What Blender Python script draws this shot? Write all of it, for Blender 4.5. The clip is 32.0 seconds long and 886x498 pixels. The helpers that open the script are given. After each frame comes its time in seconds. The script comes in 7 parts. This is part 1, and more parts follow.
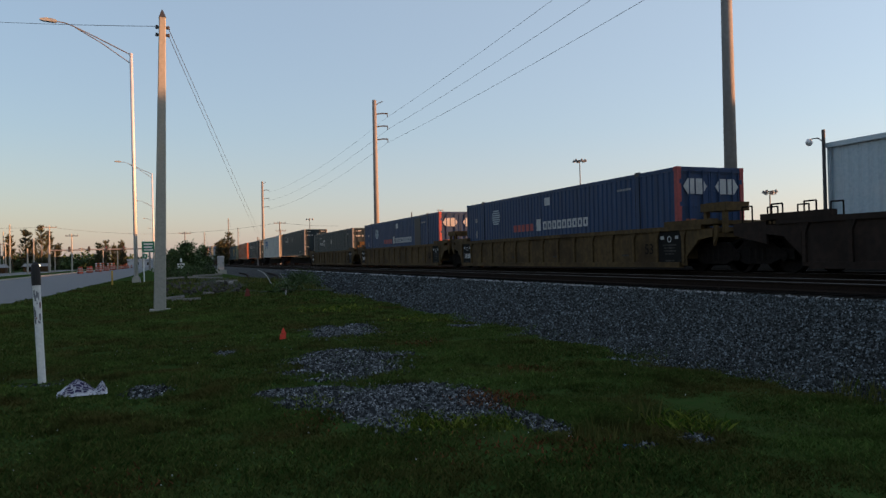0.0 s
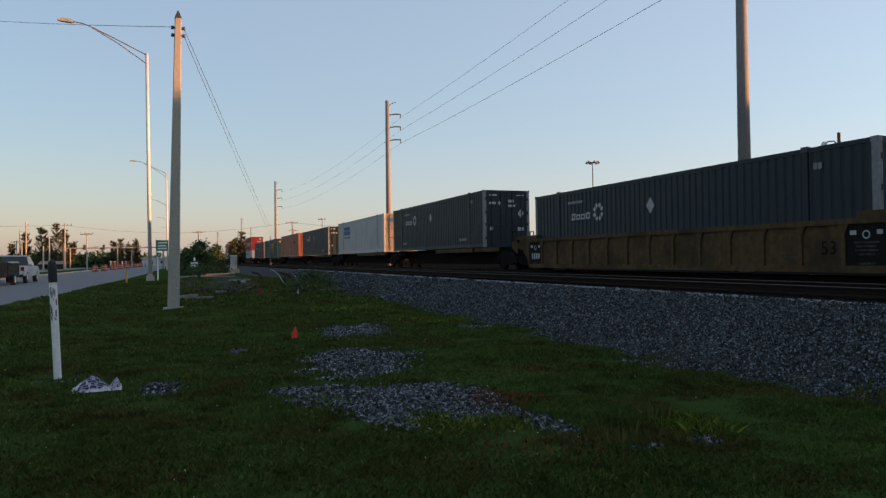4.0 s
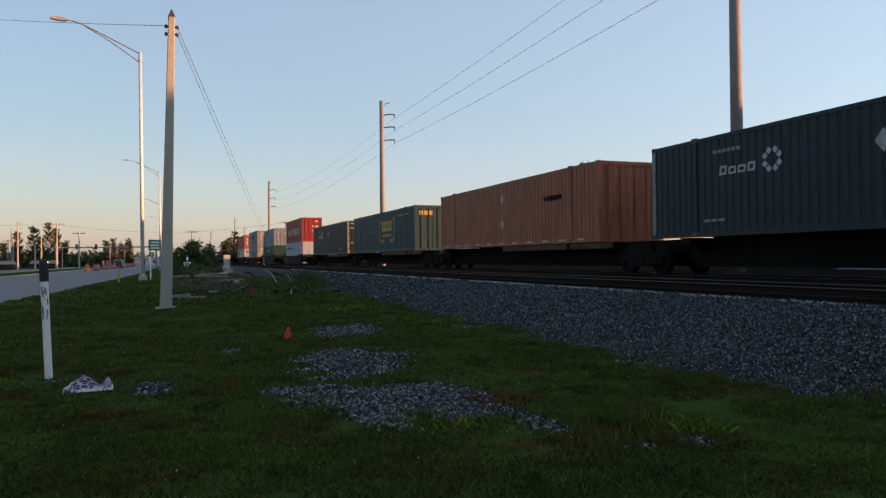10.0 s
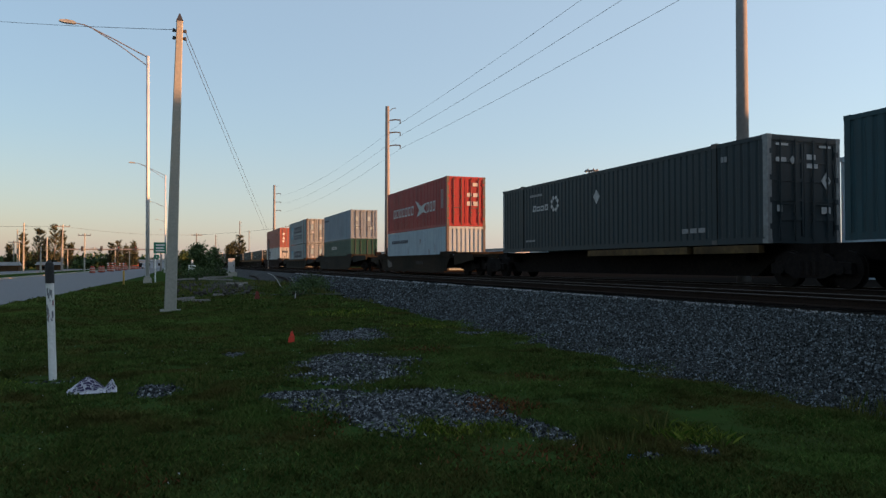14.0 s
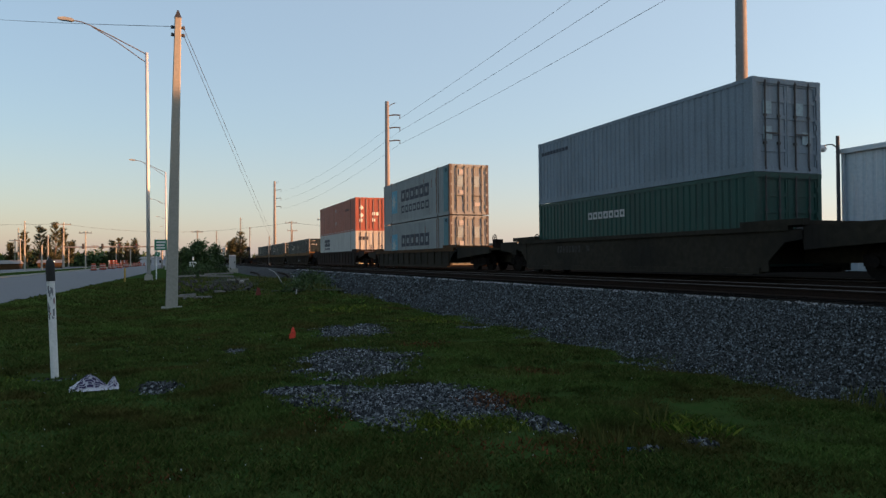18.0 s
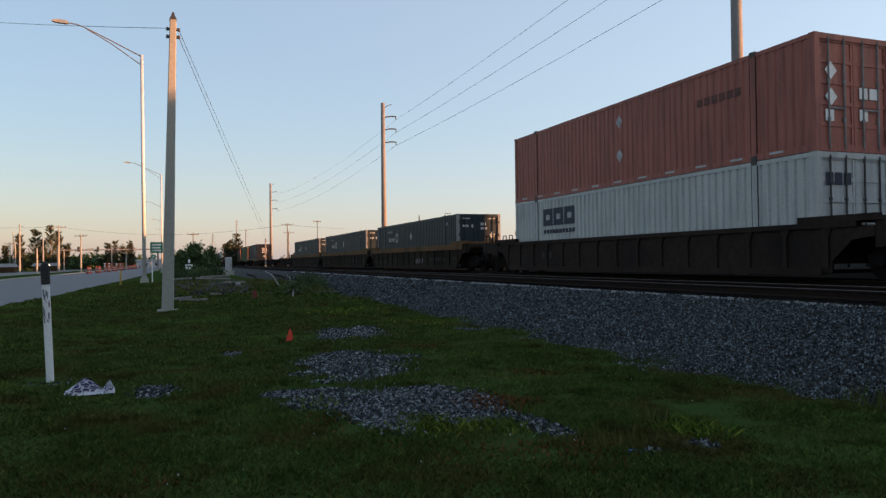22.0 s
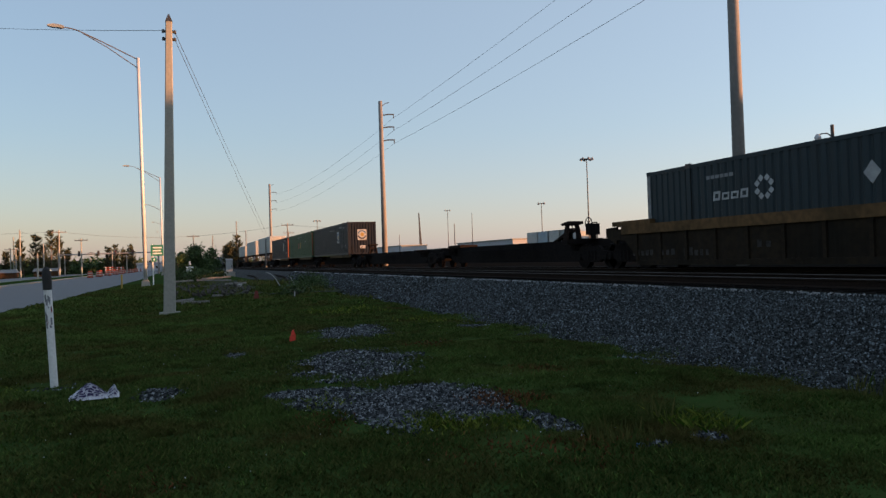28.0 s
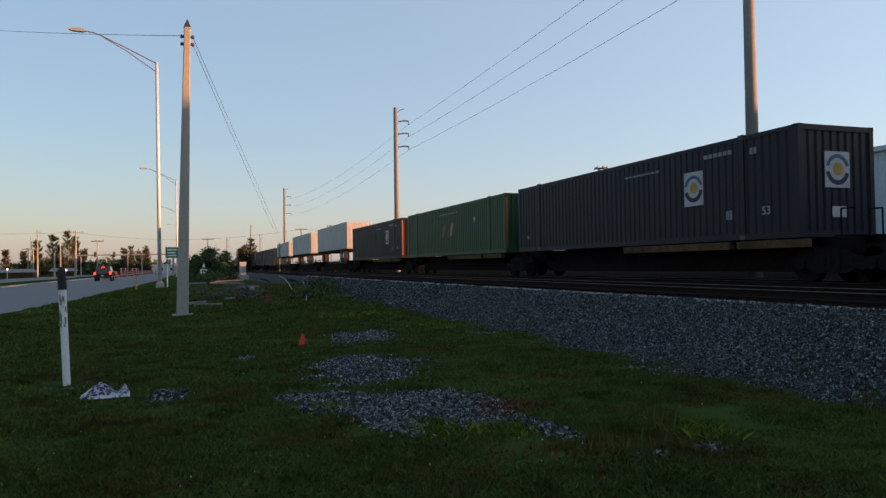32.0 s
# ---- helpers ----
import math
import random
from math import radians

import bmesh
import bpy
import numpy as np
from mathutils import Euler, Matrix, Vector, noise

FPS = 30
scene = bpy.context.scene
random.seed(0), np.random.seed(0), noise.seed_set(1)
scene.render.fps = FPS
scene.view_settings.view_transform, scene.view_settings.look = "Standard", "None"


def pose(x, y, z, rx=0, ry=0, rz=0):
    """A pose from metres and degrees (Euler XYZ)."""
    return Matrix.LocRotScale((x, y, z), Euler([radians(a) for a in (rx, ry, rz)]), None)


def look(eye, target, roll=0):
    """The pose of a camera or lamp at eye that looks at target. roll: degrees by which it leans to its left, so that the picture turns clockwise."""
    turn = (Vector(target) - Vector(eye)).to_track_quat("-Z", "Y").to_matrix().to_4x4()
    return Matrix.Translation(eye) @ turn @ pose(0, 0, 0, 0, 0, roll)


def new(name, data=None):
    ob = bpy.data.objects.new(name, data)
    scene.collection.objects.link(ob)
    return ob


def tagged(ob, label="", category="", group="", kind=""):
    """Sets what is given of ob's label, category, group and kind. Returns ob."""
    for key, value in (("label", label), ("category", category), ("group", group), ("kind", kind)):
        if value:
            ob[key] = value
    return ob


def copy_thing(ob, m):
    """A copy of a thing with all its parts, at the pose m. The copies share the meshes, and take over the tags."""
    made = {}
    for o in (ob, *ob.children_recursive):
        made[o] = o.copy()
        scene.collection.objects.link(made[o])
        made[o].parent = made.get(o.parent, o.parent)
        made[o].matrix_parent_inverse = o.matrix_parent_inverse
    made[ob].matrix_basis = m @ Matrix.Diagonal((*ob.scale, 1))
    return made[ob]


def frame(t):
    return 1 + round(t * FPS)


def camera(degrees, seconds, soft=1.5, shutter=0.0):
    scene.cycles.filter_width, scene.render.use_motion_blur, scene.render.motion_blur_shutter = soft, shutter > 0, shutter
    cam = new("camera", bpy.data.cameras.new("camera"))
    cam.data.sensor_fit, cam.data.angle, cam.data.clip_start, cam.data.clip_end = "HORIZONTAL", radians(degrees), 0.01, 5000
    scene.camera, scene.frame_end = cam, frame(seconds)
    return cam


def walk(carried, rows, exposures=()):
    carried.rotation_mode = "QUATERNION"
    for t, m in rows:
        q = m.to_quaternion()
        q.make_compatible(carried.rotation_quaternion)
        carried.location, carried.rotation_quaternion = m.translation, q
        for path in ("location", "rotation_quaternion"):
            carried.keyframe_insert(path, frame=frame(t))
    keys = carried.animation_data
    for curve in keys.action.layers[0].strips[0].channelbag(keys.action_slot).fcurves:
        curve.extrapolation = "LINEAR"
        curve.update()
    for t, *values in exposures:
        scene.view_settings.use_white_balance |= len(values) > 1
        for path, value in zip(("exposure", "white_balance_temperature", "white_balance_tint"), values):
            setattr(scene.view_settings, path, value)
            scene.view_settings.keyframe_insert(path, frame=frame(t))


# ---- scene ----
# seconds; place; yaw, pitch, roll
PATH = [
    (0, -0, 0.029, 1.603, -21.42, 0.66, 1.25), (0.5, 0.003, 0.03, 1.603, -20.73, 0.59, 1.14), (1, 0.002, 0.02, 1.607, -20.91, 0.88, 0.89),
    (1.5, -0.001, 0.015, 1.599, -20.62, 0.82, 1.07), (2, 0.003, 0.008, 1.598, -20.27, 0.9, 1.01), (2.5, 0.003, 0.001, 1.6, -20.38, 0.81, 0.75),
    (3, -0.002, -0.005, 1.606, -20.15, 0.86, 0.76), (3.5, -0.008, -0.009, 1.602, -20.23, 0.7, 0.87), (4, -0.009, -0.014, 1.597, -20.47, 0.75, 0.8),
    (4.5, -0.007, -0.008, 1.598, -20.13, 0.37, 0.5), (6.5, -0.007, -0.001, 1.598, -20.19, 0.81, 0.48), (7, -0.009, 0.002, 1.599, -20.81, 0.69, 0.18),
    (7.5, -0.003, -0.007, 1.595, -21.32, 0.19, 0.29), (8, -0.001, -0.003, 1.59, -21.03, 0.37, 0.44), (8.5, -0.003, -0.005, 1.592, -21.07, 0.41, 0.73),
    (9, 0, 0, 1.6, -21.12, 0.37, 0.7), (9.5, 0.003, -0.014, 1.59, -21.27, 0.9, 0.69), (10, -0.003, -0.012, 1.593, -20.97, 0.78, 0.64),
    (10.5, 0.001, -0.009, 1.599, -21.11, 0.68, 0.76), (11, 0.008, -0.019, 1.593, -20.51, 0.76, 0.93), (11.5, 0.006, -0.018, 1.6, -18.18, 1.31, 1.29),
    (12, 0.004, -0.023, 1.592, -18.38, 1.53, 0.78), (12.5, -0.003, -0.01, 1.603, -19.24, 1.02, 1.08), (13, -0.009, -0.01, 1.6, -19.19, 0.81, 1.15),
    (13.5, -0.008, -0.011, 1.598, -20.3, 1.08, 0.34), (15.5, -0.013, -0.036, 1.6, -20.69, 1.45, -0.35), (16, -0.002, -0.038, 1.598, -20.07, 1.39, -0.2),
    (16.5, 0.006, -0.037, 1.603, -20.24, 1.15, 0.13), (17, 0.001, -0.036, 1.601, -20.54, 0.88, 0.3), (17.5, 0.004, -0.034, 1.602, -20.63, 0.83, 0.31),
    (18, 0.001, -0.031, 1.599, -20.56, 0.82, 0.48), (18.5, 0.005, -0.039, 1.599, -20.51, 0.79, 0.49), (19, 0.01, -0.035, 1.598, -20.24, 0.56, 0.39),
    (19.5, 0.014, -0.037, 1.597, -20.7, 0.6, 0.47), (20, 0.011, -0.024, 1.599, -20.63, 0.17, 0.46), (20.5, 0.002, -0.018, 1.607, -21.07, 0.84, 0.54),
    (21, 0.001, 0.005, 1.602, -20.88, 0.83, 0.58), (21.5, -0, 0.012, 1.604, -20.79, 1.37, 0.75), (22, -0.002, 0.021, 1.598, -20.85, 0.93, 0.74),
    (22.5, -0.003, 0.043, 1.607, -20.88, 0.65, 0.77), (23, -0.001, 0.046, 1.605, -22.22, 0.46, 0.81), (23.5, -0.009, 0.064, 1.61, -22.32, 0.26, 1.38),
    (24, 0.001, 0.056, 1.604, -23.09, 0.42, 1.23), (24.5, -0.009, 0.059, 1.602, -22.74, 0.57, 1.15), (25, 0.002, 0.043, 1.606, -22.74, 0.56, 1.18),
    (25.5, -0.002, 0.053, 1.604, -22.3, 0.44, 1.22), (27.5, -0.018, 0.049, 1.601, -21.01, 0.93, 1.51), (28, -0.014, 0.05, 1.601, -20.81, 0.69, 1.91),
    (28.5, -0.011, 0.053, 1.601, -20.91, 0.3, 1.56), (29, -0.004, 0.044, 1.601, -20.74, 0.45, 1.06), (29.5, -0.009, 0.026, 1.602, -20.31, 0.58, 0.86),
    (30, 0, 0.012, 1.599, -20.3, 1, 1.02), (30.5, 0.006, -0.006, 1.602, -19.81, 1.35, 1.07), (31, 0.011, -0.023, 1.604, -19.66, 0.99, 0.98),
    (31.5, 0.013, -0.05, 1.598, -20, 1.21, 1.1), (32, 0.018, -0.053, 1.603, -19.77, 1.26, 0.93),
]
cam = camera(63.85, 32.0, soft=1.4)
EXPOSURE = (2.1, 6500, 20)     # stops, kelvin, tint
GAIN = [(0, -0.1, 0, 0), (4, -0.05, 0, 0), (8, 0.03, 0, 0), (10, 0.03, 0, 0), (11, 0.0, -200, -2), (12, -0.01, -250, -6), (13, -0.01, -200, -5), (16, 0.03, 0, -3), (18, 0.03, 0, -3), (20, 0.12, 0, 0), (22, 0.13, 0, 0), (23, 0.09, 0, 0), (25, -0.07, 0, 0), (28, -0.1, -100, -1), (29, -0.15, -250, -1), (30, -0.19, -280, -1), (31, -0.18, -280, -1), (32, -0.04, -200, -1)]      # slow drift of exposure and white
walk(cam, [(r[0], pose(r[1], r[2], r[3], 90 + r[5], r[6], r[4])) for r in PATH], [(t, EXPOSURE[0] + e, EXPOSURE[1] + k, EXPOSURE[2] + g) for t, e, k, g in GAIN])

# ---- light: low sun beyond the yard, clear dusk sky ----
SUN_AZ, SUN_EL = 118.0, 1.7          # clockwise from +Y, above the horizon
world = bpy.data.worlds.new("dusk")
scene.world = world
world.use_nodes = True
wn = world.node_tree
sky = wn.nodes.new("ShaderNodeTexSky")
sky.sky_type, sky.sun_disc = "NISHITA", False
sky.sun_elevation, sky.sun_rotation = radians(SUN_EL + 1.3), radians(SUN_AZ)
sky.air_density, sky.dust_density, sky.ozone_density = 1.0, 0.8, 2.0
haze = wn.nodes.new("ShaderNodeMix")          # thin even haze over the clear sky
haze.data_type = "RGBA"
haze.inputs[0].default_value = 0.68
veil = wn.nodes.new("ShaderNodeMix")          # the haze grows brighter towards the sun
veil.data_type = "RGBA"
veil.inputs[6].default_value, veil.inputs[7].default_value = (0.395, 0.530, 0.635, 1), (0.810, 1.005, 1.115, 1)
where, along, span = (wn.nodes.new("ShaderNode" + k) for k in ("TexCoord", "VectorMath", "MapRange"))
along.operation = "DOT_PRODUCT"
along.inputs[1].default_value = (math.sin(radians(SUN_AZ)), math.cos(radians(SUN_AZ)), 0)
span.inputs["From Min"].default_value, span.inputs["From Max"].default_value = -0.7, 0.7
wn.links.new(where.outputs["Generated"], along.inputs[0])
wn.links.new(along.outputs["Value"], span.inputs["Value"])
wn.links.new(span.outputs[0], veil.inputs[0])
blush, axes, low = (wn.nodes.new("ShaderNode" + k) for k in ("Mix", "SeparateXYZ", "MapRange"))          # dusk warms the haze low down
blush.data_type, blush.blend_type = "RGBA", "MULTIPLY"
blush.inputs[7].default_value = (1.19, 0.98, 0.97, 1)
low.inputs["From Min"].default_value, low.inputs["From Max"].default_value = 0.17, 0.02
wn.links.new(where.outputs["Generated"], axes.inputs[0])
wn.links.new(axes.outputs["Z"], low.inputs["Value"])
wn.links.new(low.outputs[0], blush.inputs[0])
wn.links.new(veil.outputs[2], blush.inputs[6])
wn.links.new(blush.outputs[2], haze.inputs[7])
wn.links.new(sky.outputs[0], haze.inputs[6])
wn.links.new(haze.outputs[2], wn.nodes["Background"].inputs[0])
wn.nodes["Background"].inputs[1].default_value = 0.17
sun = new("sun", bpy.data.lights.new("sun", "SUN"))
sun.data.energy, sun.data.angle, sun.data.color = 3.0, radians(0.8), (1.0, 0.45, 0.18)
sd = Vector((math.sin(radians(SUN_AZ)), math.cos(radians(SUN_AZ)), math.tan(radians(SUN_EL))))
sun.matrix_world = look(sd * 100, (0, 0, 0))

# ---- materials ----
def mat(name, c, c2=None, rough=0.6, metal=0.0, fine=40.0, coarse=1.2, bump=0.0, stain=None, amount=0.5, emit=0.0, spec=0.5, streak=0.0):
    """Colour c, mottled to c2 by fine grain and by coarse stains."""
    m = bpy.data.materials.new(name)
    m.use_nodes = True
    nt = m.node_tree
    b = nt.nodes["Principled BSDF"]
    b.inputs["Roughness"].default_value, b.inputs["Metallic"].default_value = rough, metal
    b.inputs["Specular IOR Level"].default_value = spec
    c2 = c2 or tuple(v * 0.72 for v in c)
    stain = stain or tuple(v * 0.55 for v in c)
    co = nt.nodes.new("ShaderNodeTexCoord")
    n1, n2 = nt.nodes.new("ShaderNodeTexNoise"), nt.nodes.new("ShaderNodeTexNoise")
    for n, sc, de in ((n1, fine, 5), (n2, coarse, 4)):
        n.inputs["Scale"].default_value, n.inputs["Detail"].default_value = sc, de
        nt.links.new(co.outputs["Object"], n.inputs["Vector"])
    r1, r2 = nt.nodes.new("ShaderNodeValToRGB"), nt.nodes.new("ShaderNodeValToRGB")
    for r, lo, hi in ((r1, 0.35, 0.65), (r2, 0.48, 0.72)):
        r.color_ramp.elements[0].position, r.color_ramp.elements[1].position = lo, hi
    nt.links.new(n1.outputs["Fac"], r1.inputs[0])
    nt.links.new(n2.outputs["Fac"], r2.inputs[0])
    m1, m2 = nt.nodes.new("ShaderNodeMix"), nt.nodes.new("ShaderNodeMix")
    m1.data_type = m2.data_type = "RGBA"
    m1.inputs[6].default_value, m1.inputs[7].default_value = (*c, 1), (*c2, 1)
    nt.links.new(r1.outputs[0], m1.inputs[0])
    sc = nt.nodes.new("ShaderNodeMath")
    sc.operation = "MULTIPLY"
    sc.inputs[1].default_value = amount
    nt.links.new(r2.outputs[0], sc.inputs[0])
    nt.links.new(sc.outputs[0], m2.inputs[0])
    nt.links.new(m1.outputs[2], m2.inputs[6])
    m2.inputs[7].default_value = (*stain, 1)
    last = m2.outputs[2]
    if streak:          # dirt run down the sheet, and a dulled bloom in the paint
        mp, n3, r3, m3 = nt.nodes.new("ShaderNodeMapping"), nt.nodes.new("ShaderNodeTexNoise"), nt.nodes.new("ShaderNodeValToRGB"), nt.nodes.new("ShaderNodeMix")
        mp.inputs["Scale"].default_value = (5.0, 5.0, 0.35)
        n3.inputs["Scale"].default_value, n3.inputs["Detail"].default_value = 1.6, 6
        nt.links.new(co.outputs["Object"], mp.inputs["Vector"])
        nt.links.new(mp.outputs[0], n3.inputs["Vector"])
        nt.links.new(n3.outputs["Fac"], r3.inputs[0])
        r3.color_ramp.elements[0].position, r3.color_ramp.elements[1].position = 0.42, 0.75
        r3.color_ramp.elements[1].color = (streak, streak, streak, 1)
        m3.data_type = "RGBA"
        nt.links.new(r3.outputs[0], m3.inputs[0])
        nt.links.new(last, m3.inputs[6])
        m3.inputs[7].default_value = tuple(0.35 * v + 0.012 for v in c) + (1,)
        last = m3.outputs[2]
    nt.links.new(last, b.inputs["Base Color"])
    if bump:
        bp = nt.nodes.new("ShaderNodeBump")
        bp.inputs["Strength"].default_value, bp.inputs["Distance"].default_value = bump, 0.02
        nt.links.new(n1.outputs["Fac"], bp.inputs["Height"])
        nt.links.new(bp.outputs[0], b.inputs["Normal"])
    if emit:
        b.inputs["Emission Color"].default_value, b.inputs["Emission Strength"].default_value = (*c, 1), emit
    return m


def paint(name, c, rough=0.5, streak=0.75):
    """Weathered container or car paint."""
    return mat(name, c, tuple(v * 0.85 for v in c), rough, 0.0, 18, 0.7, 0.02, tuple(v * 0.65 + 0.004 for v in c), 0.5, spec=0.2, streak=streak)


GRASS = mat("grass", (0.026, 0.056, 0.014), (0.036, 0.058, 0.017), 0.9, 0, 9, 0.35, 0.6, (0.034, 0.028, 0.014), 0.55, spec=0.0)
BALLAST = mat("ballast", (0.038, 0.040, 0.041), (0.017, 0.018, 0.0185), 0.95, 0, 22, 0.5, 1.0, (0.07, 0.068, 0.064), 0.5, spec=0.15)
STONE = mat("gravel_stones", (0.42, 0.42, 0.43), (0.22, 0.22, 0.23), 0.9, 0, 9, 2.0, 0.1, (0.30, 0.29, 0.27), 0.5, spec=0.2)
# near-black bed under both tracks, much darker than the bank's ballast
DARKBED = mat("near_black_ballast", (0.010, 0.009, 0.008), (0.018, 0.016, 0.014), 0.95, 0, 25, 0.8, 0.9, spec=0.0)
ASPHALT = mat("asphalt", (0.16, 0.16, 0.165), (0.12, 0.12, 0.125), 0.9, 0, 30, 0.3, 0.1, (0.13, 0.13, 0.13), 0.5, spec=0.2)
CONCRETE = mat("concrete", (0.30, 0.29, 0.255), (0.25, 0.245, 0.215), 0.9, 0, 14, 0.9, 0.1, (0.24, 0.235, 0.20), 0.5, spec=0.2)
DARKCON = mat("weathered_concrete", (0.235, 0.225, 0.215), (0.20, 0.19, 0.18), 0.9, 0, 6, 0.5, 0.1, (0.16, 0.15, 0.14), 0.6, spec=0.2)
RUST = mat("rusty_steel", (0.016, 0.012, 0.010), (0.024, 0.016, 0.012), 0.95, 0.0, 20, 1.5, 0.2, spec=0.05)
RAILTOP = mat("worn_rail_head", (0.10, 0.092, 0.085), None, 0.75, 0.2, 30, 2, spec=0.2)
TIE = mat("creosote_timber", (0.011, 0.010, 0.0095), (0.008, 0.0075, 0.007), 0.95, 0, 15, 1, 0.3, spec=0.0)
BLACKSTEEL = mat("sooty_steel", (0.008, 0.007, 0.007), (0.015, 0.012, 0.0105), 0.95, 0.0, 12, 1, 0.1, spec=0.06)
# white walls far off: the distance haze is mixed into this greyed colour
HAZEWHITE = mat("hazed_white_sheet", (0.40, 0.42, 0.45), (0.34, 0.36, 0.39), 0.7, 0, 3, 0.3, 0, (0.28, 0.29, 0.31), 0.5, spec=0.2)
MASTGREY = mat("aged_grey_steel", (0.22, 0.21, 0.20), (0.17, 0.165, 0.16), 0.6, 0.2, 10, 1)
GALV = mat("galvanised_steel", (0.60, 0.60, 0.60), (0.52, 0.52, 0.52), 0.5, 0.15, 10, 1)
DARKMETAL = mat("dark_metal", (0.05, 0.05, 0.052), None, 0.6, 0.3)
WHITE = mat("white_paint", (0.72, 0.72, 0.70), (0.62, 0.62, 0.60), 0.6, 0, 25, 1.5, 0, (0.42, 0.40, 0.36), 0.45)
PALE = mat("pale_lettering", (0.40, 0.41, 0.41), (0.31, 0.32, 0.32), 0.7, 0, 12, 2, 0, (0.2, 0.2, 0.2), 0.6)
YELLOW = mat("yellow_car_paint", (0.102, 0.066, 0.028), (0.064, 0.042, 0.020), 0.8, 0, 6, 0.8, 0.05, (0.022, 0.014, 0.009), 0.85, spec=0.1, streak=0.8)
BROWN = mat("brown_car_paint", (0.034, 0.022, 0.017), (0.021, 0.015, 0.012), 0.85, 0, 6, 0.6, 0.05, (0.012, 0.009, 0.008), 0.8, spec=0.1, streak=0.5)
RUSTCHORD = mat("rusty_tan_chord", (0.085, 0.045, 0.020), (0.045, 0.028, 0.015), 0.85, 0, 6, 0.8, 0.05, (0.025, 0.018, 0.012), 0.8, spec=0.1)
STENCILBLACK = mat("black_marking_panel", (0.008, 0.008, 0.008), (0.012, 0.011, 0.010), 0.8, 0, 8, 1, 0, spec=0.1)
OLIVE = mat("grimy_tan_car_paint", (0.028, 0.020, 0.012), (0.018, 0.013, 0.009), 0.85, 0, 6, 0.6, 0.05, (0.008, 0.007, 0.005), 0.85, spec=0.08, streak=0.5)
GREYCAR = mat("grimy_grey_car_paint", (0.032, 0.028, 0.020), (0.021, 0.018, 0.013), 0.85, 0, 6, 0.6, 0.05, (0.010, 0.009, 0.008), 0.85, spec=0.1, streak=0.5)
C_BLUE = paint("blue_container_paint", (0.015, 0.043, 0.108))
C_DARK = paint("slate_container_paint", (0.015, 0.029, 0.036))
C_WHITE = paint("white_container_paint", (0.45, 0.46, 0.44), 0.6, 0.4)
C_GRIME = mat("grimy_white_doors", (0.30, 0.285, 0.25), (0.20, 0.175, 0.14), 0.7, 0, 7, 0.9, 0.05, (0.075, 0.055, 0.04), 0.85, spec=0.15, streak=0.8)
C_ORANGE = paint("orange_container_paint", (0.31, 0.104, 0.054))
C_RUSTRED = paint("faded_red_container_paint", (0.34, 0.110, 0.082))
C_TEAL = paint("blue_green_container_paint", (0.012, 0.048, 0.061))
C_RED = paint("red_container_paint", (0.27, 0.026, 0.028))
C_PALE = paint("pale_blue_grey_container_paint", (0.31, 0.385, 0.43), 0.6, 0.35)
C_GREY = paint("grey_container_paint", (0.18, 0.23, 0.275), 0.6, 0.35)
C_SILVER = paint("silver_grey_container_paint", (0.24, 0.27, 0.275), 0.6, 0.4)
C_GREEN = paint("dark_green_container_paint", (0.010, 0.055, 0.045))
C_LEAF = paint("green_container_paint", (0.028, 0.075, 0.03))
CHORD = mat("worn_yellow_chord", (0.145, 0.082, 0.036), (0.09, 0.052, 0.024), 0.8, 0, 6, 0.8, 0.05, (0.04, 0.028, 0.014), 0.8, spec=0.1)
POST = mat("grimy_post_paint", (0.065, 0.062, 0.06), (0.04, 0.037, 0.034), 0.7, 0, 8, 1.5, 0, (0.09, 0.045, 0.025), 0.7)
ENDPOST = mat("worn_white_post", (0.20, 0.21, 0.21), (0.14, 0.145, 0.145), 0.7, 0, 8, 1.5, 0, (0.07, 0.07, 0.07), 0.7)
C_NAVY = paint("navy_black_container_paint", (0.010, 0.013, 0.020))
ORANGE = mat("safety_orange", (0.55, 0.075, 0.02), None, 0.6)
INK_BLUE = mat("blue_lettering", (0.014, 0.105, 0.235), None, 0.7, 0, 12, 2)
INK_STEEL = mat("dull_blue_emblem", (0.04, 0.10, 0.19), None, 0.7, 0, 12, 2)
INK_NAVY = mat("navy_lettering", (0.012, 0.02, 0.04), None, 0.7, 0, 12, 2)
INK_GOLD = mat("gold_lettering", (0.40, 0.25, 0.04), None, 0.7, 0, 12, 2)
INK_RED = mat("red_lettering", (0.30, 0.05, 0.045), None, 0.7, 0, 12, 2)
LABEL_SKY = mat("pale_blue_label", (0.26, 0.36, 0.40), None, 0.7, 0, 12, 2)
STAR = mat("dulled_star", (0.33, 0.38, 0.37), (0.26, 0.31, 0.31), 0.7, 0, 12, 2)
TEALPATCH = mat("turquoise_repaint", (0.10, 0.21, 0.235), (0.075, 0.16, 0.18), 0.7, 0, 6, 1.2, 0, (0.16, 0.20, 0.20), 0.6, spec=0.12)
INK_SKY = mat("sky_blue_panel", (0.08, 0.29, 0.40), None, 0.7, 0, 12, 2)
RUBBER = mat("rubber", (0.018, 0.018, 0.018), None, 0.8)
GLASS = mat("dark_car_glass", (0.012, 0.014, 0.016), None, 0.08)


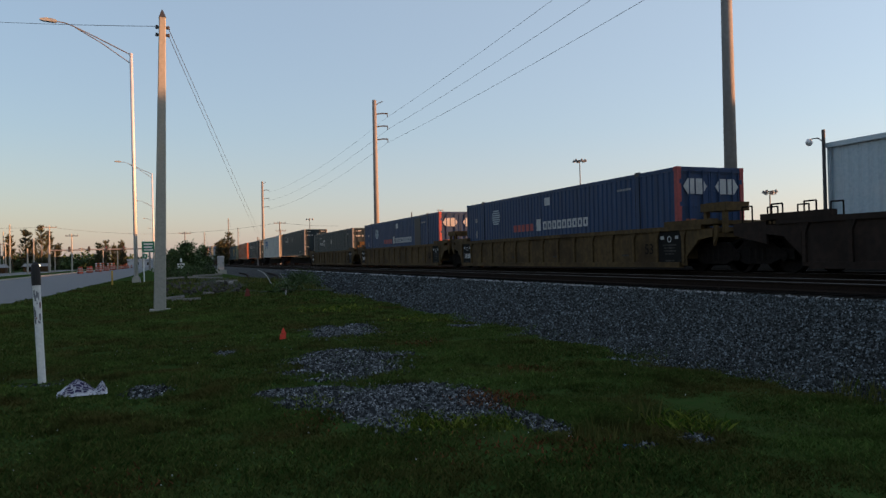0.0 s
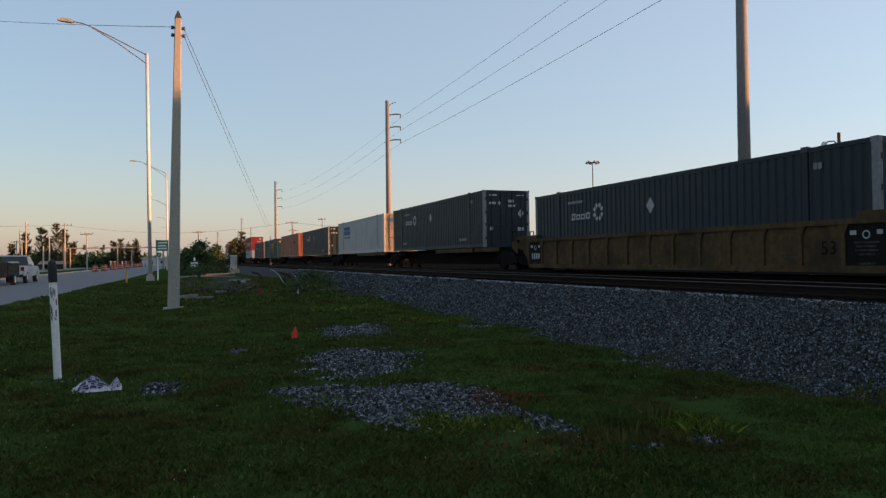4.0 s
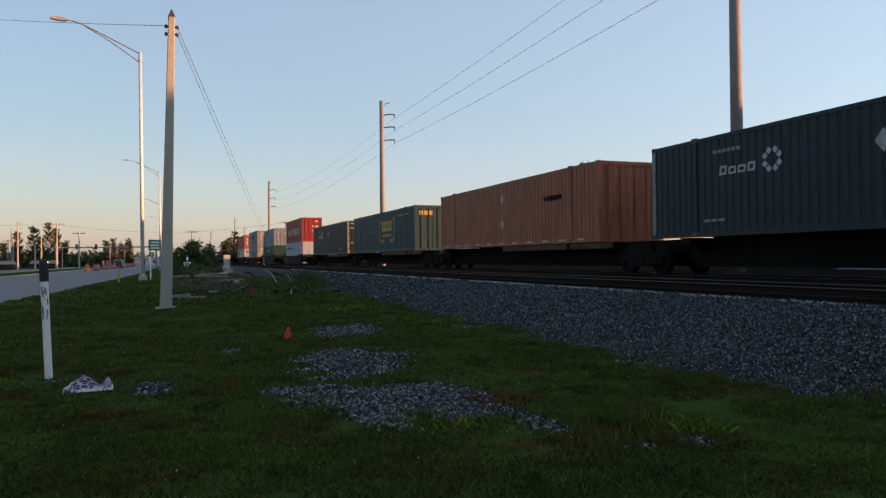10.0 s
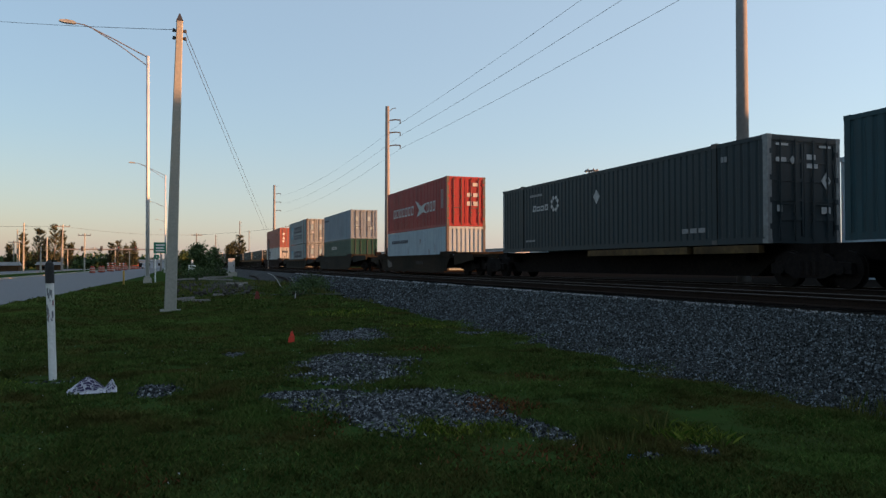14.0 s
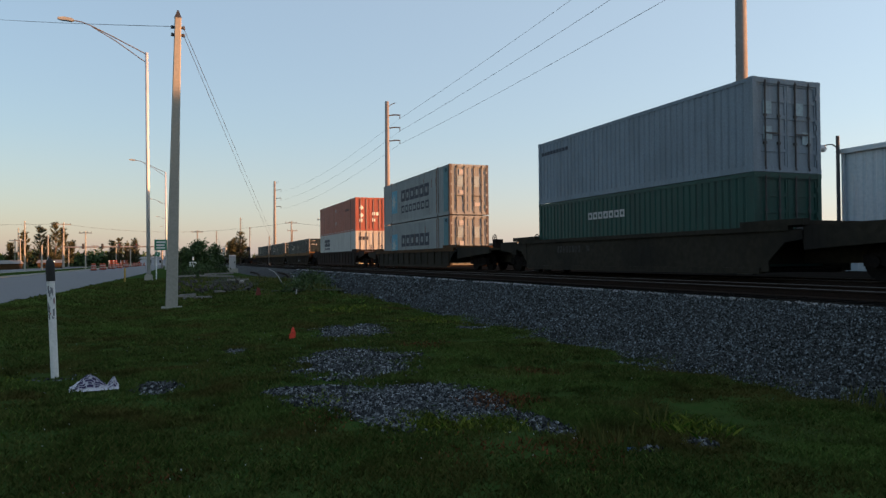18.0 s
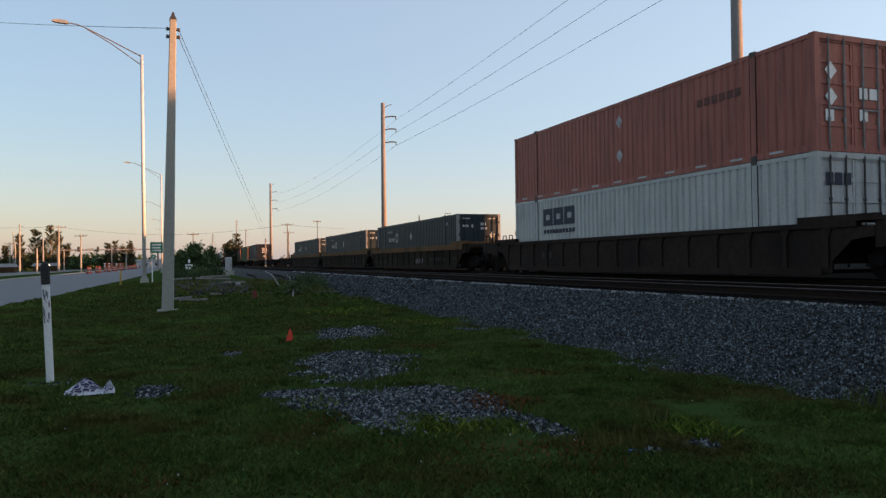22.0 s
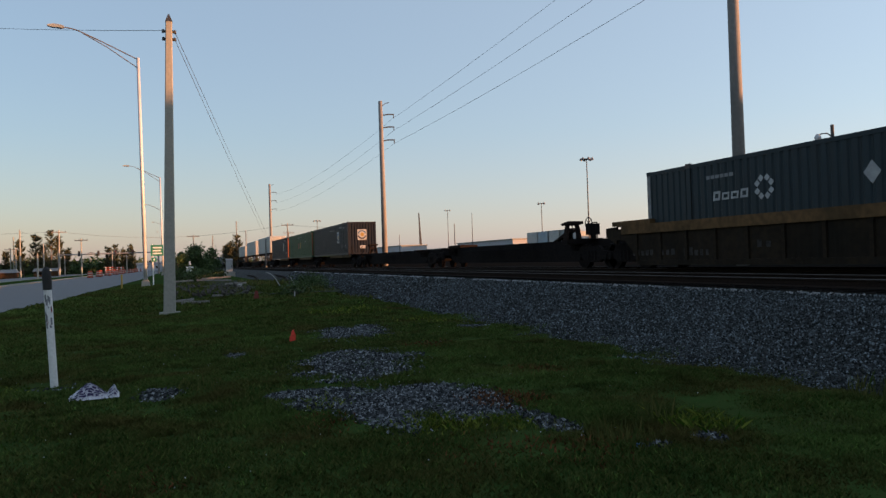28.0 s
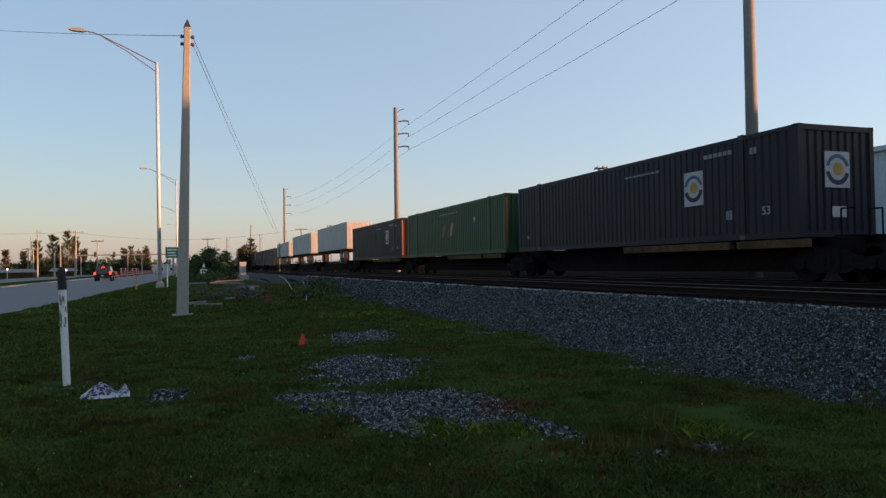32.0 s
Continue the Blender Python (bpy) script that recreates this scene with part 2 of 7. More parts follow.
# ---- mesh helpers ----
def box(bm, x0, x1, y0, y1, z0, z1):
    v = [bm.verts.new(p) for p in ((x0, y0, z0), (x1, y0, z0), (x1, y1, z0), (x0, y1, z0), (x0, y0, z1), (x1, y0, z1), (x1, y1, z1), (x0, y1, z1))]
    for f in ((3, 2, 1, 0), (4, 5, 6, 7), (0, 1, 5, 4), (1, 2, 6, 5), (2, 3, 7, 6), (3, 0, 4, 7)):
        bm.faces.new([v[i] for i in f])


def hexa(bm, lo, hi):
    """A solid between two quads lo and hi (four points each, same order)."""
    v = [bm.verts.new(p) for p in (*lo, *hi)]
    for f in ((3, 2, 1, 0), (4, 5, 6, 7), (0, 1, 5, 4), (1, 2, 6, 5), (2, 3, 7, 6), (3, 0, 4, 7)):
        bm.faces.new([v[i] for i in f])


def cyl(bm, p0, p1, r0, r1=None, n=10, caps=True):
    p0, p1 = Vector(p0), Vector(p1)
    r1 = r0 if r1 is None else r1
    q = (p1 - p0).to_track_quat("Z", "Y")
    a, b = [], []
    for i in range(n):
        w = q @ Vector((math.cos(i * math.tau / n), math.sin(i * math.tau / n), 0))
        a.append(bm.verts.new(p0 + w * r0))
        b.append(bm.verts.new(p1 + w * r1))
    for i in range(n):
        bm.faces.new((a[i], a[(i + 1) % n], b[(i + 1) % n], b[i]))
    if caps:
        bm.faces.new(a[::-1])
        bm.faces.new(b)


def tube(bm, pts, r, n=6):
    for p, q in zip(pts, pts[1:]):
        cyl(bm, p, q, r, r, n)


def prism(bm, outline, x0, x1):
    """Extrudes an outline of (y, z) points from x0 to x1."""
    a = [bm.verts.new((x0, y, z)) for y, z in outline]
    b = [bm.verts.new((x1, y, z)) for y, z in outline]
    n = len(a)
    bm.faces.new(a)
    bm.faces.new(b[::-1])
    for i in range(n):
        bm.faces.new((a[i], b[i], b[(i + 1) % n], a[(i + 1) % n]))


def corrugated(bm, along, base, depth, length, z0, z1, pitch=0.28, out=1):
    """A steel sheet with trapezoid waves. along 'y': face at x=base; 'x': face at y=base."""
    n = max(2, round(length / pitch))
    p = length / n
    prof = []
    for i in range(n):
        o = i * p
        prof += [(o, 0), (o + 0.54 * p, 0), (o + 0.67 * p, -depth), (o + 0.87 * p, -depth)]
    prof.append((length, 0))
    prev = None
    for u, w in prof:
        d = base + out * w
        pts = ((d, u, z0), (d, u, z1)) if along == "y" else ((u - length / 2, d, z0), (u - length / 2, d, z1))
        cur = [bm.verts.new(q) for q in pts]
        if prev:
            bm.faces.new((prev[0], cur[0], cur[1], prev[1]))
        prev = cur


def mesh_of(name, bm, material, smooth=False):
    bmesh.ops.recalc_face_normals(bm, faces=bm.faces)
    me = bpy.data.meshes.new(name)
    bm.to_mesh(me)
    bm.free()
    me.materials.append(material)
    if smooth:
        for p in me.polygons:
            p.use_smooth = True
    return me


def part(name, bm, material, parent, label="", smooth=False):
    ob = new(name, mesh_of(name, bm, material, smooth) if isinstance(bm, bmesh.types.BMesh) else bm)
    ob.parent = parent
    return tagged(ob, label)


def thing(name, label, category, m=None, group="", kind=""):
    ob = new(name)
    ob.empty_display_size = 0.3
    if m is not None:
        ob.matrix_basis = m
    return tagged(ob, label, category, group, kind)


def solid(name, bm, material, label, category, group="", kind="", smooth=False):
    ob = new(name, mesh_of(name, bm, material, smooth))
    return tagged(ob, label, category, group, kind)


def B():
    return bmesh.new()

# ---- ground, track bed, road ----
RAIL, XT, XN = 1.0, 15.88, 11.61      # rail head height, train's track, empty near track


def sm(v):
    v = min(1.0, max(0.0, v))
    return v * v * (3 - 2 * v)


def ground_z(x, y):
    z = 0.25 * max(sm((y - 25) / 20), sm((-1.5 - x) / 2.5))
    if x > 6.3:
        z = z * (1 - sm((x - 6.3) / 1.5)) - 0.12 * sm((x - 7.0) / 1.5)
    if -3 < x < 8 and -2 < y < 40:
        z += 0.05 * (noise.noise((x * 0.5, y * 0.5, 0)) + 0.5 * noise.noise((x * 1.7, y * 1.7, 3)))
    return z


def grid_mesh(name, xs, ys, zf, material):
    verts = [(x, y, zf(x, y)) for y in ys for x in xs]
    n = len(xs)
    faces = [(j * n + i, j * n + i + 1, (j + 1) * n + i + 1, (j + 1) * n + i) for j in range(len(ys) - 1) for i in range(n - 1)]
    me = bpy.data.meshes.new(name)
    me.from_pydata(verts, [], faces)
    me.materials.append(material)
    for p in me.polygons:
        p.use_smooth = True
    return new(name, me)


gx = [-2500, -900, -300, -100, -45, -25, -17] + [-15 + 0.5 * i for i in range(53)] + [14, 18, 22, 30, 60, 200, 800, 2500]
gy = [-2500, -600, -150, -40, -10] + [-5 + 0.5 * i for i in range(110)] + [52, 56, 62, 70, 80, 100, 140, 200, 300, 500, 1000, 2500]
ground = tagged(grid_mesh("ground", gx, gy, ground_z, GRASS), "mown green verge grass with worn earthy spots", "ground", kind="structure")


def edge_x(y):
    return 6.5 + 0.5 * sm((y - 8) / 8) + 0.42 * noise.noise((y * 0.45, 7, 0)) + 0.32 * noise.noise((y * 1.4, 2, 0)) + (0.6 if y > 22 else 0.0) * sm((y - 22) / 6)


def bed_z(u, y):
    """Track bed section: u from 0 at the grass to 1 at the shoulder, on to 5 beyond the far track."""
    if u <= 1:
        return -0.05 + 0.85 * sm(u) * 0.35 + 0.85 * u * 0.65
    if u <= 4:
        return 0.82
    return 0.82 + 0.06 * min(1, u - 4)


def bed_x(u, y):
    if u <= 1:
        return edge_x(y) * (1 - u) + 9.5 * u
    if u <= 4:
        return 9.5 + (u - 1) / 3 * 8.65
    return 18.15 + (u - 4) * 3 if u <= 5 else 21.15 + (u - 5) * 60


us = [i / 12 for i in range(13)] + [1.02, 1.6, 2.2, 3, 4, 4.5, 5, 6, 8]
ys = [-420, -200, -80, -30, -10] + [-4 + 0.4 * i for i in range(140)] + [54, 58, 64, 72, 85, 110, 150, 220, 350, 600, 1200]


def strip(name, uu, material, dz=0.0):
    verts, n = [], len(uu)
    for y in ys:
        for u in uu:
            x = bed_x(u, y)
            verts.append((x, y, bed_z(u, y) + dz + 0.02 * noise.noise((x * 2.5, y * 2.5, 1))))
    faces = [(j * n + i, j * n + i + 1, (j + 1) * n + i + 1, (j + 1) * n + i) for j in range(len(ys) - 1) for i in range(n - 1)]
    me = bpy.data.meshes.new(name)
    me.from_pydata(verts, [], faces)
    me.materials.append(material)
    return new(name, me)


tagged(strip("ballast_bank", us[:13] + [1.02, 1.08], BALLAST), "grey crushed-stone ballast bank sloping up to the tracks", "ballast", kind="structure")
tagged(strip("track_bed", [1.08] + us[14:], DARKBED), "near-black ballast between and under the sleepers", "track bed", kind="structure")

ROADZ = 0.27


def road_mesh(name, x0, x1, z, material, y0=-700, y1=1500):
    bm = B()
    box(bm, x0, x1, y0, y1, z - 0.3, z)
    return new(name, mesh_of(name, bm, material))


def road_edge(y):
    for (ya, xa), (yb, xb) in zip(ROADLINE, ROADLINE[1:]):
        if y <= yb:
            return xa + (xb - xa) * sm((y - ya) / (yb - ya)) if y > ya else xa
    return ROADLINE[-1][1]


ROADLINE = ((10, -7.4), (20, -6.3), (28, -5.3), (38, -4.7), (64, -3.9), (95, -3.3), (200, -3.0))
ry = [-700, -50] + [4 * i for i in range(60)] + [260, 340, 500, 800, 1500]
tagged(grid_mesh("road", [i / 12 for i in range(13)], ry, lambda u, y: ROADZ, ASPHALT), "grey asphalt road running beside the railway", "road", kind="structure")
for v in bpy.data.objects["road"].data.vertices:
    v.co.x = -14.4 + (road_edge(v.co.y) + 14.4) * v.co.x
tagged(road_mesh("kerb", -14.75, -14.4, ROADZ + 0.13, CONCRETE), "pale concrete kerb along the far road edge", "kerb", kind="structure")


def rail(x, label):
    bm = B()
    prof = [(-0.07, -0.17), (0.07, -0.17), (0.07, -0.155), (0.012, -0.13), (0.012, -0.045), (0.036, -0.035), (0.036, -0.006), (0.028, 0.0),
            (-0.028, 0.0), (-0.036, -0.006), (-0.036, -0.035), (-0.012, -0.045), (-0.012, -0.13), (-0.07, -0.155)]
    a = [bm.verts.new((x + u, -420, RAIL + w)) for u, w in prof]
    b = [bm.verts.new((x + u, 1200, RAIL + w)) for u, w in prof]
    k = len(prof)
    for i in range(k):
        f = bm.faces.new((a[i], b[i], b[(i + 1) % k], a[(i + 1) % k]))
        f.material_index = 1 if i in (6, 7, 8) else 0
    me = mesh_of("rail", bm, RUST)
    me.materials.append(RAILTOP)
    return me


for xc, nm in ((XT, "far"), (XN, "near")):
    track = thing("railway_track", "standard gauge track of rusty rails on dark timber sleepers", "railway track", kind="structure")
    for k in (-0.7525, 0.7525):
        part("rail", rail(xc + k, nm), None, track, "rusty rail with a worn shiny head")
    bm = B()
    box(bm, -1.3, 1.3, -0.11, 0.11, -0.2, 0)
    tie = mesh_of("tie", bm, TIE)
    for i in range(100):
        ob = part("tie", tie, None, track)
        ob.location = (xc, -6 + i * 0.5, RAIL - 0.165 + 0.01 * random.random())
        ob.rotation_euler = (0, 0, random.uniform(-0.02, 0.02))
    bm = B()
    for i in range(500):
        y = 44 + i * 0.5 if i < 420 else -6.5 - (i - 420) * 0.5
        box(bm, xc - 1.3, xc + 1.3, y - 0.11, y + 0.11, RAIL - 0.36, RAIL - 0.165)
    tagged(part("far_ties", bm, TIE, track), kind="stuff")


# ---- train ----
def travel(t):
    return 11.825 * t + 0.00894 * (t - 16) ** 2


MOVERS = []       # (thing, x, place along the train, height)


def on_train(ob, s, z, x=XT):
    MOVERS.append((ob, x, s, z))
    ob.matrix_basis = pose(x, s - travel(0), z)


def word(bm, x, y0, z0, heights, wd, gap, slant=0.0, face=-1):
    """A row of lettering blocks on a side wall; y runs down from y0 because the wall is read from outside."""
    y = y0
    for h in heights:
        k = slant * h
        hexa(bm, [(x, y, z0), (x, y - wd, z0), (x, y - wd - k, z0 + h), (x, y - k, z0 + h)],
             [(x + face * 0.006, y, z0), (x + face * 0.006, y - wd, z0), (x + face * 0.006, y - wd - k, z0 + h), (x + face * 0.006, y - k, z0 + h)])
        y -= wd + gap


def plate(bm, x, ya, yb, za, zb, face=-1, t=0.006):
    box(bm, min(x, x + face * t), max(x, x + face * t), min(ya, yb), max(ya, yb), za, zb)


def poly(bm, pts, axis, at, t=0.006):
    """A thin plate with the outline pts; axis 'x': on a side wall (y, z); 'y': on an end wall (x, z)."""
    mk = (lambda p, d: (at - d, p[0], p[1])) if axis == "x" else (lambda p, d: (p[0], at - d, p[1]))
    a = [bm.verts.new(mk(p, 0)) for p in pts]
    b = [bm.verts.new(mk(p, t)) for p in pts]
    bm.faces.new(a[::-1])
    bm.faces.new(b)
    for i in range(len(pts)):
        j = (i + 1) % len(pts)
        bm.faces.new((a[i], a[j], b[j], b[i]))


def ring(bm, cy, cz, r0, r1, axis, at, a0=0, a1=360, n=24):
    for i in range(n):
        t0, t1 = radians(a0 + (a1 - a0) * i / n), radians(a0 + (a1 - a0) * (i + 1) / n)
        poly(bm, [(cy + r0 * math.cos(t0), cz + r0 * math.sin(t0)), (cy + r1 * math.cos(t0), cz + r1 * math.sin(t0)),
                  (cy + r1 * math.cos(t1), cz + r1 * math.sin(t1)), (cy + r0 * math.cos(t1), cz + r0 * math.sin(t1))], axis, at)


def container(L, H, W, paint_mat, label, s, z, front="doors", post=None, domestic=True, name="shipping_container", rod=None, fmat=None, rail_h=0.17, groove=0.03):
    c = thing(name, label, "container", group="containers on the train")
    hw, post, rod, fmat = W / 2, post or paint_mat, rod or paint_mat, fmat or paint_mat
    pitch = 0.28 if domestic else 0.275
    for sx in (-1, 1):
        bm = B()
        corrugated(bm, "y", sx * (hw - 0.012), groove, L - 0.3, rail_h - 0.01, H - 0.11, pitch, sx)
        for v in bm.verts:
            v.co.y += 0.15
        part("side_panel", bm, paint_mat, c)
        bm = B()
        box(bm, sx * hw - 0.05 if sx > 0 else -hw, hw if sx > 0 else -hw + 0.05, 0.12, L - 0.12, H - 0.12, H - 0.01)
        part("top_rail", bm, paint_mat, c)
        bm = B()
        box(bm, hw - 0.06 if sx > 0 else -hw, hw if sx > 0 else -hw + 0.06, 0.12, L - 0.12, 0.0, rail_h)
        part("bottom_rail", bm, paint_mat, c)
        for ye in (0.0, L - 0.16):
            bm = B()
            box(bm, hw - 0.14 if sx > 0 else -hw, hw if sx > 0 else -hw + 0.14, ye, ye + 0.16, 0.1, H - 0.1)
            part("corner_post", bm, post if ye == 0 or post is ENDPOST else paint_mat, c)
        if domestic:
            for yp in (1.98, L - 1.98):
                bm = B()
                x = hw + 0.004
                box(bm, x - 0.1 if sx > 0 else -x, x if sx > 0 else -x + 0.1, yp - 0.09, yp + 0.09, 0.0, H + 0.02)
                lp = part("lifting_post", bm, paint_mat, c)
                for ye in (yp - 0.118, yp + 0.092):
                    bm = B()
                    box(bm, x - 0.06 if sx > 0 else -x + 0.006, x - 0.006 if sx > 0 else -x + 0.06, ye, ye + 0.026, 0.05, H - 0.03)
                    part("post_seam", bm, BLACKSTEEL, lp)
                for ze in (0.0, H - 0.1):
                    bm = B()
                    box(bm, x - 0.1 if sx > 0 else -x - 0.012, x + 0.012 if sx > 0 else -x + 0.1, yp - 0.1, yp + 0.1, ze - 0.004, ze + 0.13)
                    part("lifting_casting", bm, POST, lp)
        for ye in (0, L - 0.178):
            for ze in (0, H - 0.118):
                bm = B()
                x = hw + 0.006
                box(bm, x - 0.16 if sx > 0 else -x, x if sx > 0 else -x + 0.16, ye - 0.005, ye + 0.178 + 0.005, ze - 0.002, ze + 0.12)
                part("corner_casting", bm, post if ye == 0 else paint_mat, c)
    bm = B()
    box(bm, -hw + 0.05, hw - 0.05, 0.1, L - 0.1, H - 0.05, H - 0.02)
    part("roof", bm, paint_mat, c)
    bm = B()
    box(bm, -hw + 0.06, hw - 0.06, 0.1, L - 0.1, 0.06, 0.16)
    part("floor_pan", bm, BLACKSTEEL, c)
    bm = B()
    corrugated(bm, "x", L - 0.03, 0.04, W - 0.26, 0.14, H - 0.1, 0.24, 1)
    part("end_panel", bm, paint_mat, c)
    bm = B()
    box(bm, -hw + 0.14, hw - 0.14, 0.0, 0.1, H - 0.15, H - 0.005)
    part("end_header", bm, fmat, c)
    bm = B()
    box(bm, -hw + 0.14, hw - 0.14, 0.0, 0.1, 0.0, 0.15)
    part("end_sill", bm, fmat, c)
    if front == "wall":
        bm = B()
        corrugated(bm, "x", 0.03, 0.045, W - 0.28, 0.15, H - 0.15, 0.27, -1)
        part("end_panel", bm, paint_mat, c)
    else:
        for sx in (-1, 1):
            x0, x1 = (0.012, hw - 0.15) if sx > 0 else (-hw + 0.15, -0.012)
            bm = B()
            zz = [0.15 + (H - 0.3) * k / 5 for k in range(6)]
            box(bm, x0, x1, 0.055, 0.09, 0.15, H - 0.15)
            d = part("door", bm, fmat, c)
            for q in zz:
                bm = B()
                box(bm, x0 + 0.061, x1 - 0.061, 0.03, 0.054, max(0.15, q - 0.05), min(H - 0.15, q + 0.05))
                part("door_rail", bm, fmat, d)
            for xe in (x0, x1 - 0.06):
                bm = B()
                box(bm, xe, xe + 0.06, 0.028, 0.054, 0.15, H - 0.15)
                part("door_stile", bm, fmat, d)
            for k in (0.27, 0.73):
                bm = B()
                xr = x0 + (x1 - x0) * k
                cyl(bm, (xr, 0.012, 0.06), (xr, 0.012, H - 0.06), 0.024, n=6)
                for zb in (0.1, 0.8, H * 0.6, H - 0.12):
                    box(bm, xr - 0.05, xr + 0.05, 0.0, 0.05, zb - 0.035, zb + 0.035)
                part("lock_rod", bm, rod, d, "steel door lock rod")
            bm = B()
            xr = x0 + (x1 - x0) * 0.27
            box(bm, xr, xr + 0.45 * (x1 - x0), -0.012, 0.01, 1.05, 1.09)
            part("door_handle", bm, rod, d)
            for q in (0.45, 1.15, H - 1.15, H - 0.45):
                bm = B()
                xh = x1 + 0.015 if sx > 0 else x0 - 0.015
                box(bm, xh - 0.06, xh + 0.06, -0.005, 0.05, q - 0.07, q + 0.07)
                part("hinge", bm, fmat, d)
    on_train(c, s, z)
    return c


def truck_meshes():
    bm = B()
    for sx in (-1, 1):
        prism(bm, [(-1.2, 0.35), (-1.2, 0.62), (-0.7, 0.66), (-0.45, 0.86), (0.45, 0.86), (0.7, 0.66), (1.2, 0.62), (1.2, 0.35), (0.75, 0.38), (0.45, 0.24), (-0.45, 0.24), (-0.75, 0.38)],
              sx * 0.98 - 0.07, sx * 0.98 + 0.07)
        for ye in (-0.89, 0.89):
            cyl(bm, (sx * 0.9, ye, 0.46), (sx * 1.1, ye, 0.46), 0.14, n=10)
        for k in (-0.22, 0, 0.22):
            cyl(bm, (sx * 1.0, k, 0.32), (sx * 1.0, k, 0.66), 0.09, n=8)
    box(bm, -0.95, 0.95, -0.2, 0.2, 0.55, 0.85)
    frame_me = mesh_of("truck_frame", bm, BLACKSTEEL)
    bm = B()
    for sx in (-1, 1):
        cyl(bm, (sx * 0.70, 0, 0.46), (sx * 0.83, 0, 0.46), 0.46, n=20)
        cyl(bm, (sx * 0.67, 0, 0.46), (sx * 0.71, 0, 0.46), 0.50, n=20)
    cyl(bm, (-0.9, 0, 0.46), (0.9, 0, 0.46), 0.08, n=8)
    return frame_me, mesh_of("wheelset", bm, BLACKSTEEL)


TRUCK, WHEELS = truck_meshes()


def add_truck(car, y):
    t = part("truck", TRUCK, None, car, "black cast-steel bogie side frames with springs")
    t.location = (0, y, 0)
    for k in (-0.89, 0.89):
        w = part("wheelset", WHEELS, None, t)
        w.location = (0, k, 0)


RIBS = {}


def rib_mesh(material, h):
    key = (material.name, round(h, 2))
    if key not in RIBS:
        bm = B()
        box(bm, -0.06, 0.0, -0.05, 0.05, 0, h)
        hexa(bm, [(-0.055, -0.055, h - 0.22), (0, -0.055, h - 0.22), (0, 0.055, h - 0.22), (-0.055, 0.055, h - 0.22)], [(-0.055, -0.15, h), (0, -0.15, h), (0, 0.15, h), (-0.055, 0.15, h)])
        RIBS[key] = mesh_of("rib", bm, material)
    return RIBS[key]


CARS = {}


def well_unit(s0, s1, w0, w1, material, label, trucks, top=1.38, ribs=True, chord=None, step=1.25, lip=0.0, deep=0.13):
    """A well car unit: s0, s1 its end pivots along the train, w0, w1 the well between; top: height of its side over the rail."""
    car = thing("well_car", label, "rail car", group="cars of the train")
    o = s0
    L, a, b = s1 - s0, w0 - s0, w1 - s0
    bot = 0.2
    for sx in (-1, 1):
        bm = B()
        xo = 1.46
        xs0, xs1 = (xo - 0.05, xo) if sx > 0 else (-xo, -xo + 0.05)
        box(bm, xs0, xs1, a, b, bot, top - 0.1)
        side = part("side_plate", bm, material, car)
        bm = B()
        xs0, xs1 = (xo - 0.12, xo + 0.07) if sx > 0 else (-xo - 0.07, -xo + 0.12)
        box(bm, xs0, xs1, a - 0.7, b + 0.7, top - deep, top)
        part("top_chord", bm, chord or material, side)
        bm = B()
        box(bm, xs0, xs1, a + 0.25, b - 0.25, bot - 0.06, bot + 0.1)
        part("bottom_chord", bm, material, side)
        if ribs:
            n = round((b - a) / step)
            for i in range(n + 1):
                r = part("rib", rib_mesh(material, top - 0.13 - bot - 0.1), None, side)
                r.location = (sx * xo, a + 0.1 + (b - a - 0.2) * i / n, bot + 0.1)
                if sx > 0:
                    r.rotation_euler = (0, 0, math.pi)
    bm = B()
    box(bm, -1.4, 1.4, -0.15, 0.15, bot - 0.03, bot + 0.06)
    bearer = mesh_of("cross_bearer", bm, BLACKSTEEL)
    for i in range(9):
        part("cross_bearer", bearer, None, car).location = (0, a + 0.4 + (b - a - 0.8) * i / 8, 0)
    for y0, y1, sg in ((0, a, 1), (L, b, -1)):
        bm = B()
        e = y0 + sg * 0.05
        m = y1 - sg * 0.0
        lo, hi = min(e, m), max(e, m)
        box(bm, -0.55, 0.55, lo - 0.0, hi, 0.92, 1.16)
        box(bm, -0.22, 0.22, lo, hi, 0.42, 0.9)
        for sx in (-1, 1):
            pts = [(y1, 0.45), (y1 - sg * 0.55, 0.95), (y1 - sg * 1.1, 1.02), (y1 - sg * 1.1, top - 0.13), (y1, top - 0.13)]
            prism(bm, pts, sx * 1.44 - 0.04, sx * 1.44 + 0.04)
        box(bm, -1.44, 1.44, min(y1, y1 - sg * 1.15), max(y1, y1 - sg * 1.15), 1.0, 1.12)
        box(bm, -1.42, 1.42, min(y1, y1 + sg * 0.06), max(y1, y1 + sg * 0.06), 0.4, top - 0.06)
        part("end_platform", bm, material, car)
        far = y1 - sg * 1.1
        tip = e + sg * 0.12
        for sx in (-1, 1):
            bm = B()
            prism(bm, [(far, top - 0.62), (far, top - 0.02), (tip, top - 0.05), (tip, top - 0.36)], sx * 1.4 - 0.045, sx * 1.4 + 0.045)
            part("end_side_sill", bm, material, car)
        bm = B()
        lo2, hi2 = min(far, tip), max(far, tip)
        box(bm, -1.35, 1.35, lo2, hi2, top - 0.2, top - 0.1)
        part("end_deck", bm, material, car)
        bm = B()
        ya, yb = sorted((y1 + sg * 0.9, y1 - sg * 1.2))
        for sx in (-1, 1):
            box(bm, sx * 1.44 - 0.1, sx * 1.44 + 0.1, ya, yb, top - 0.005, top + 0.15)
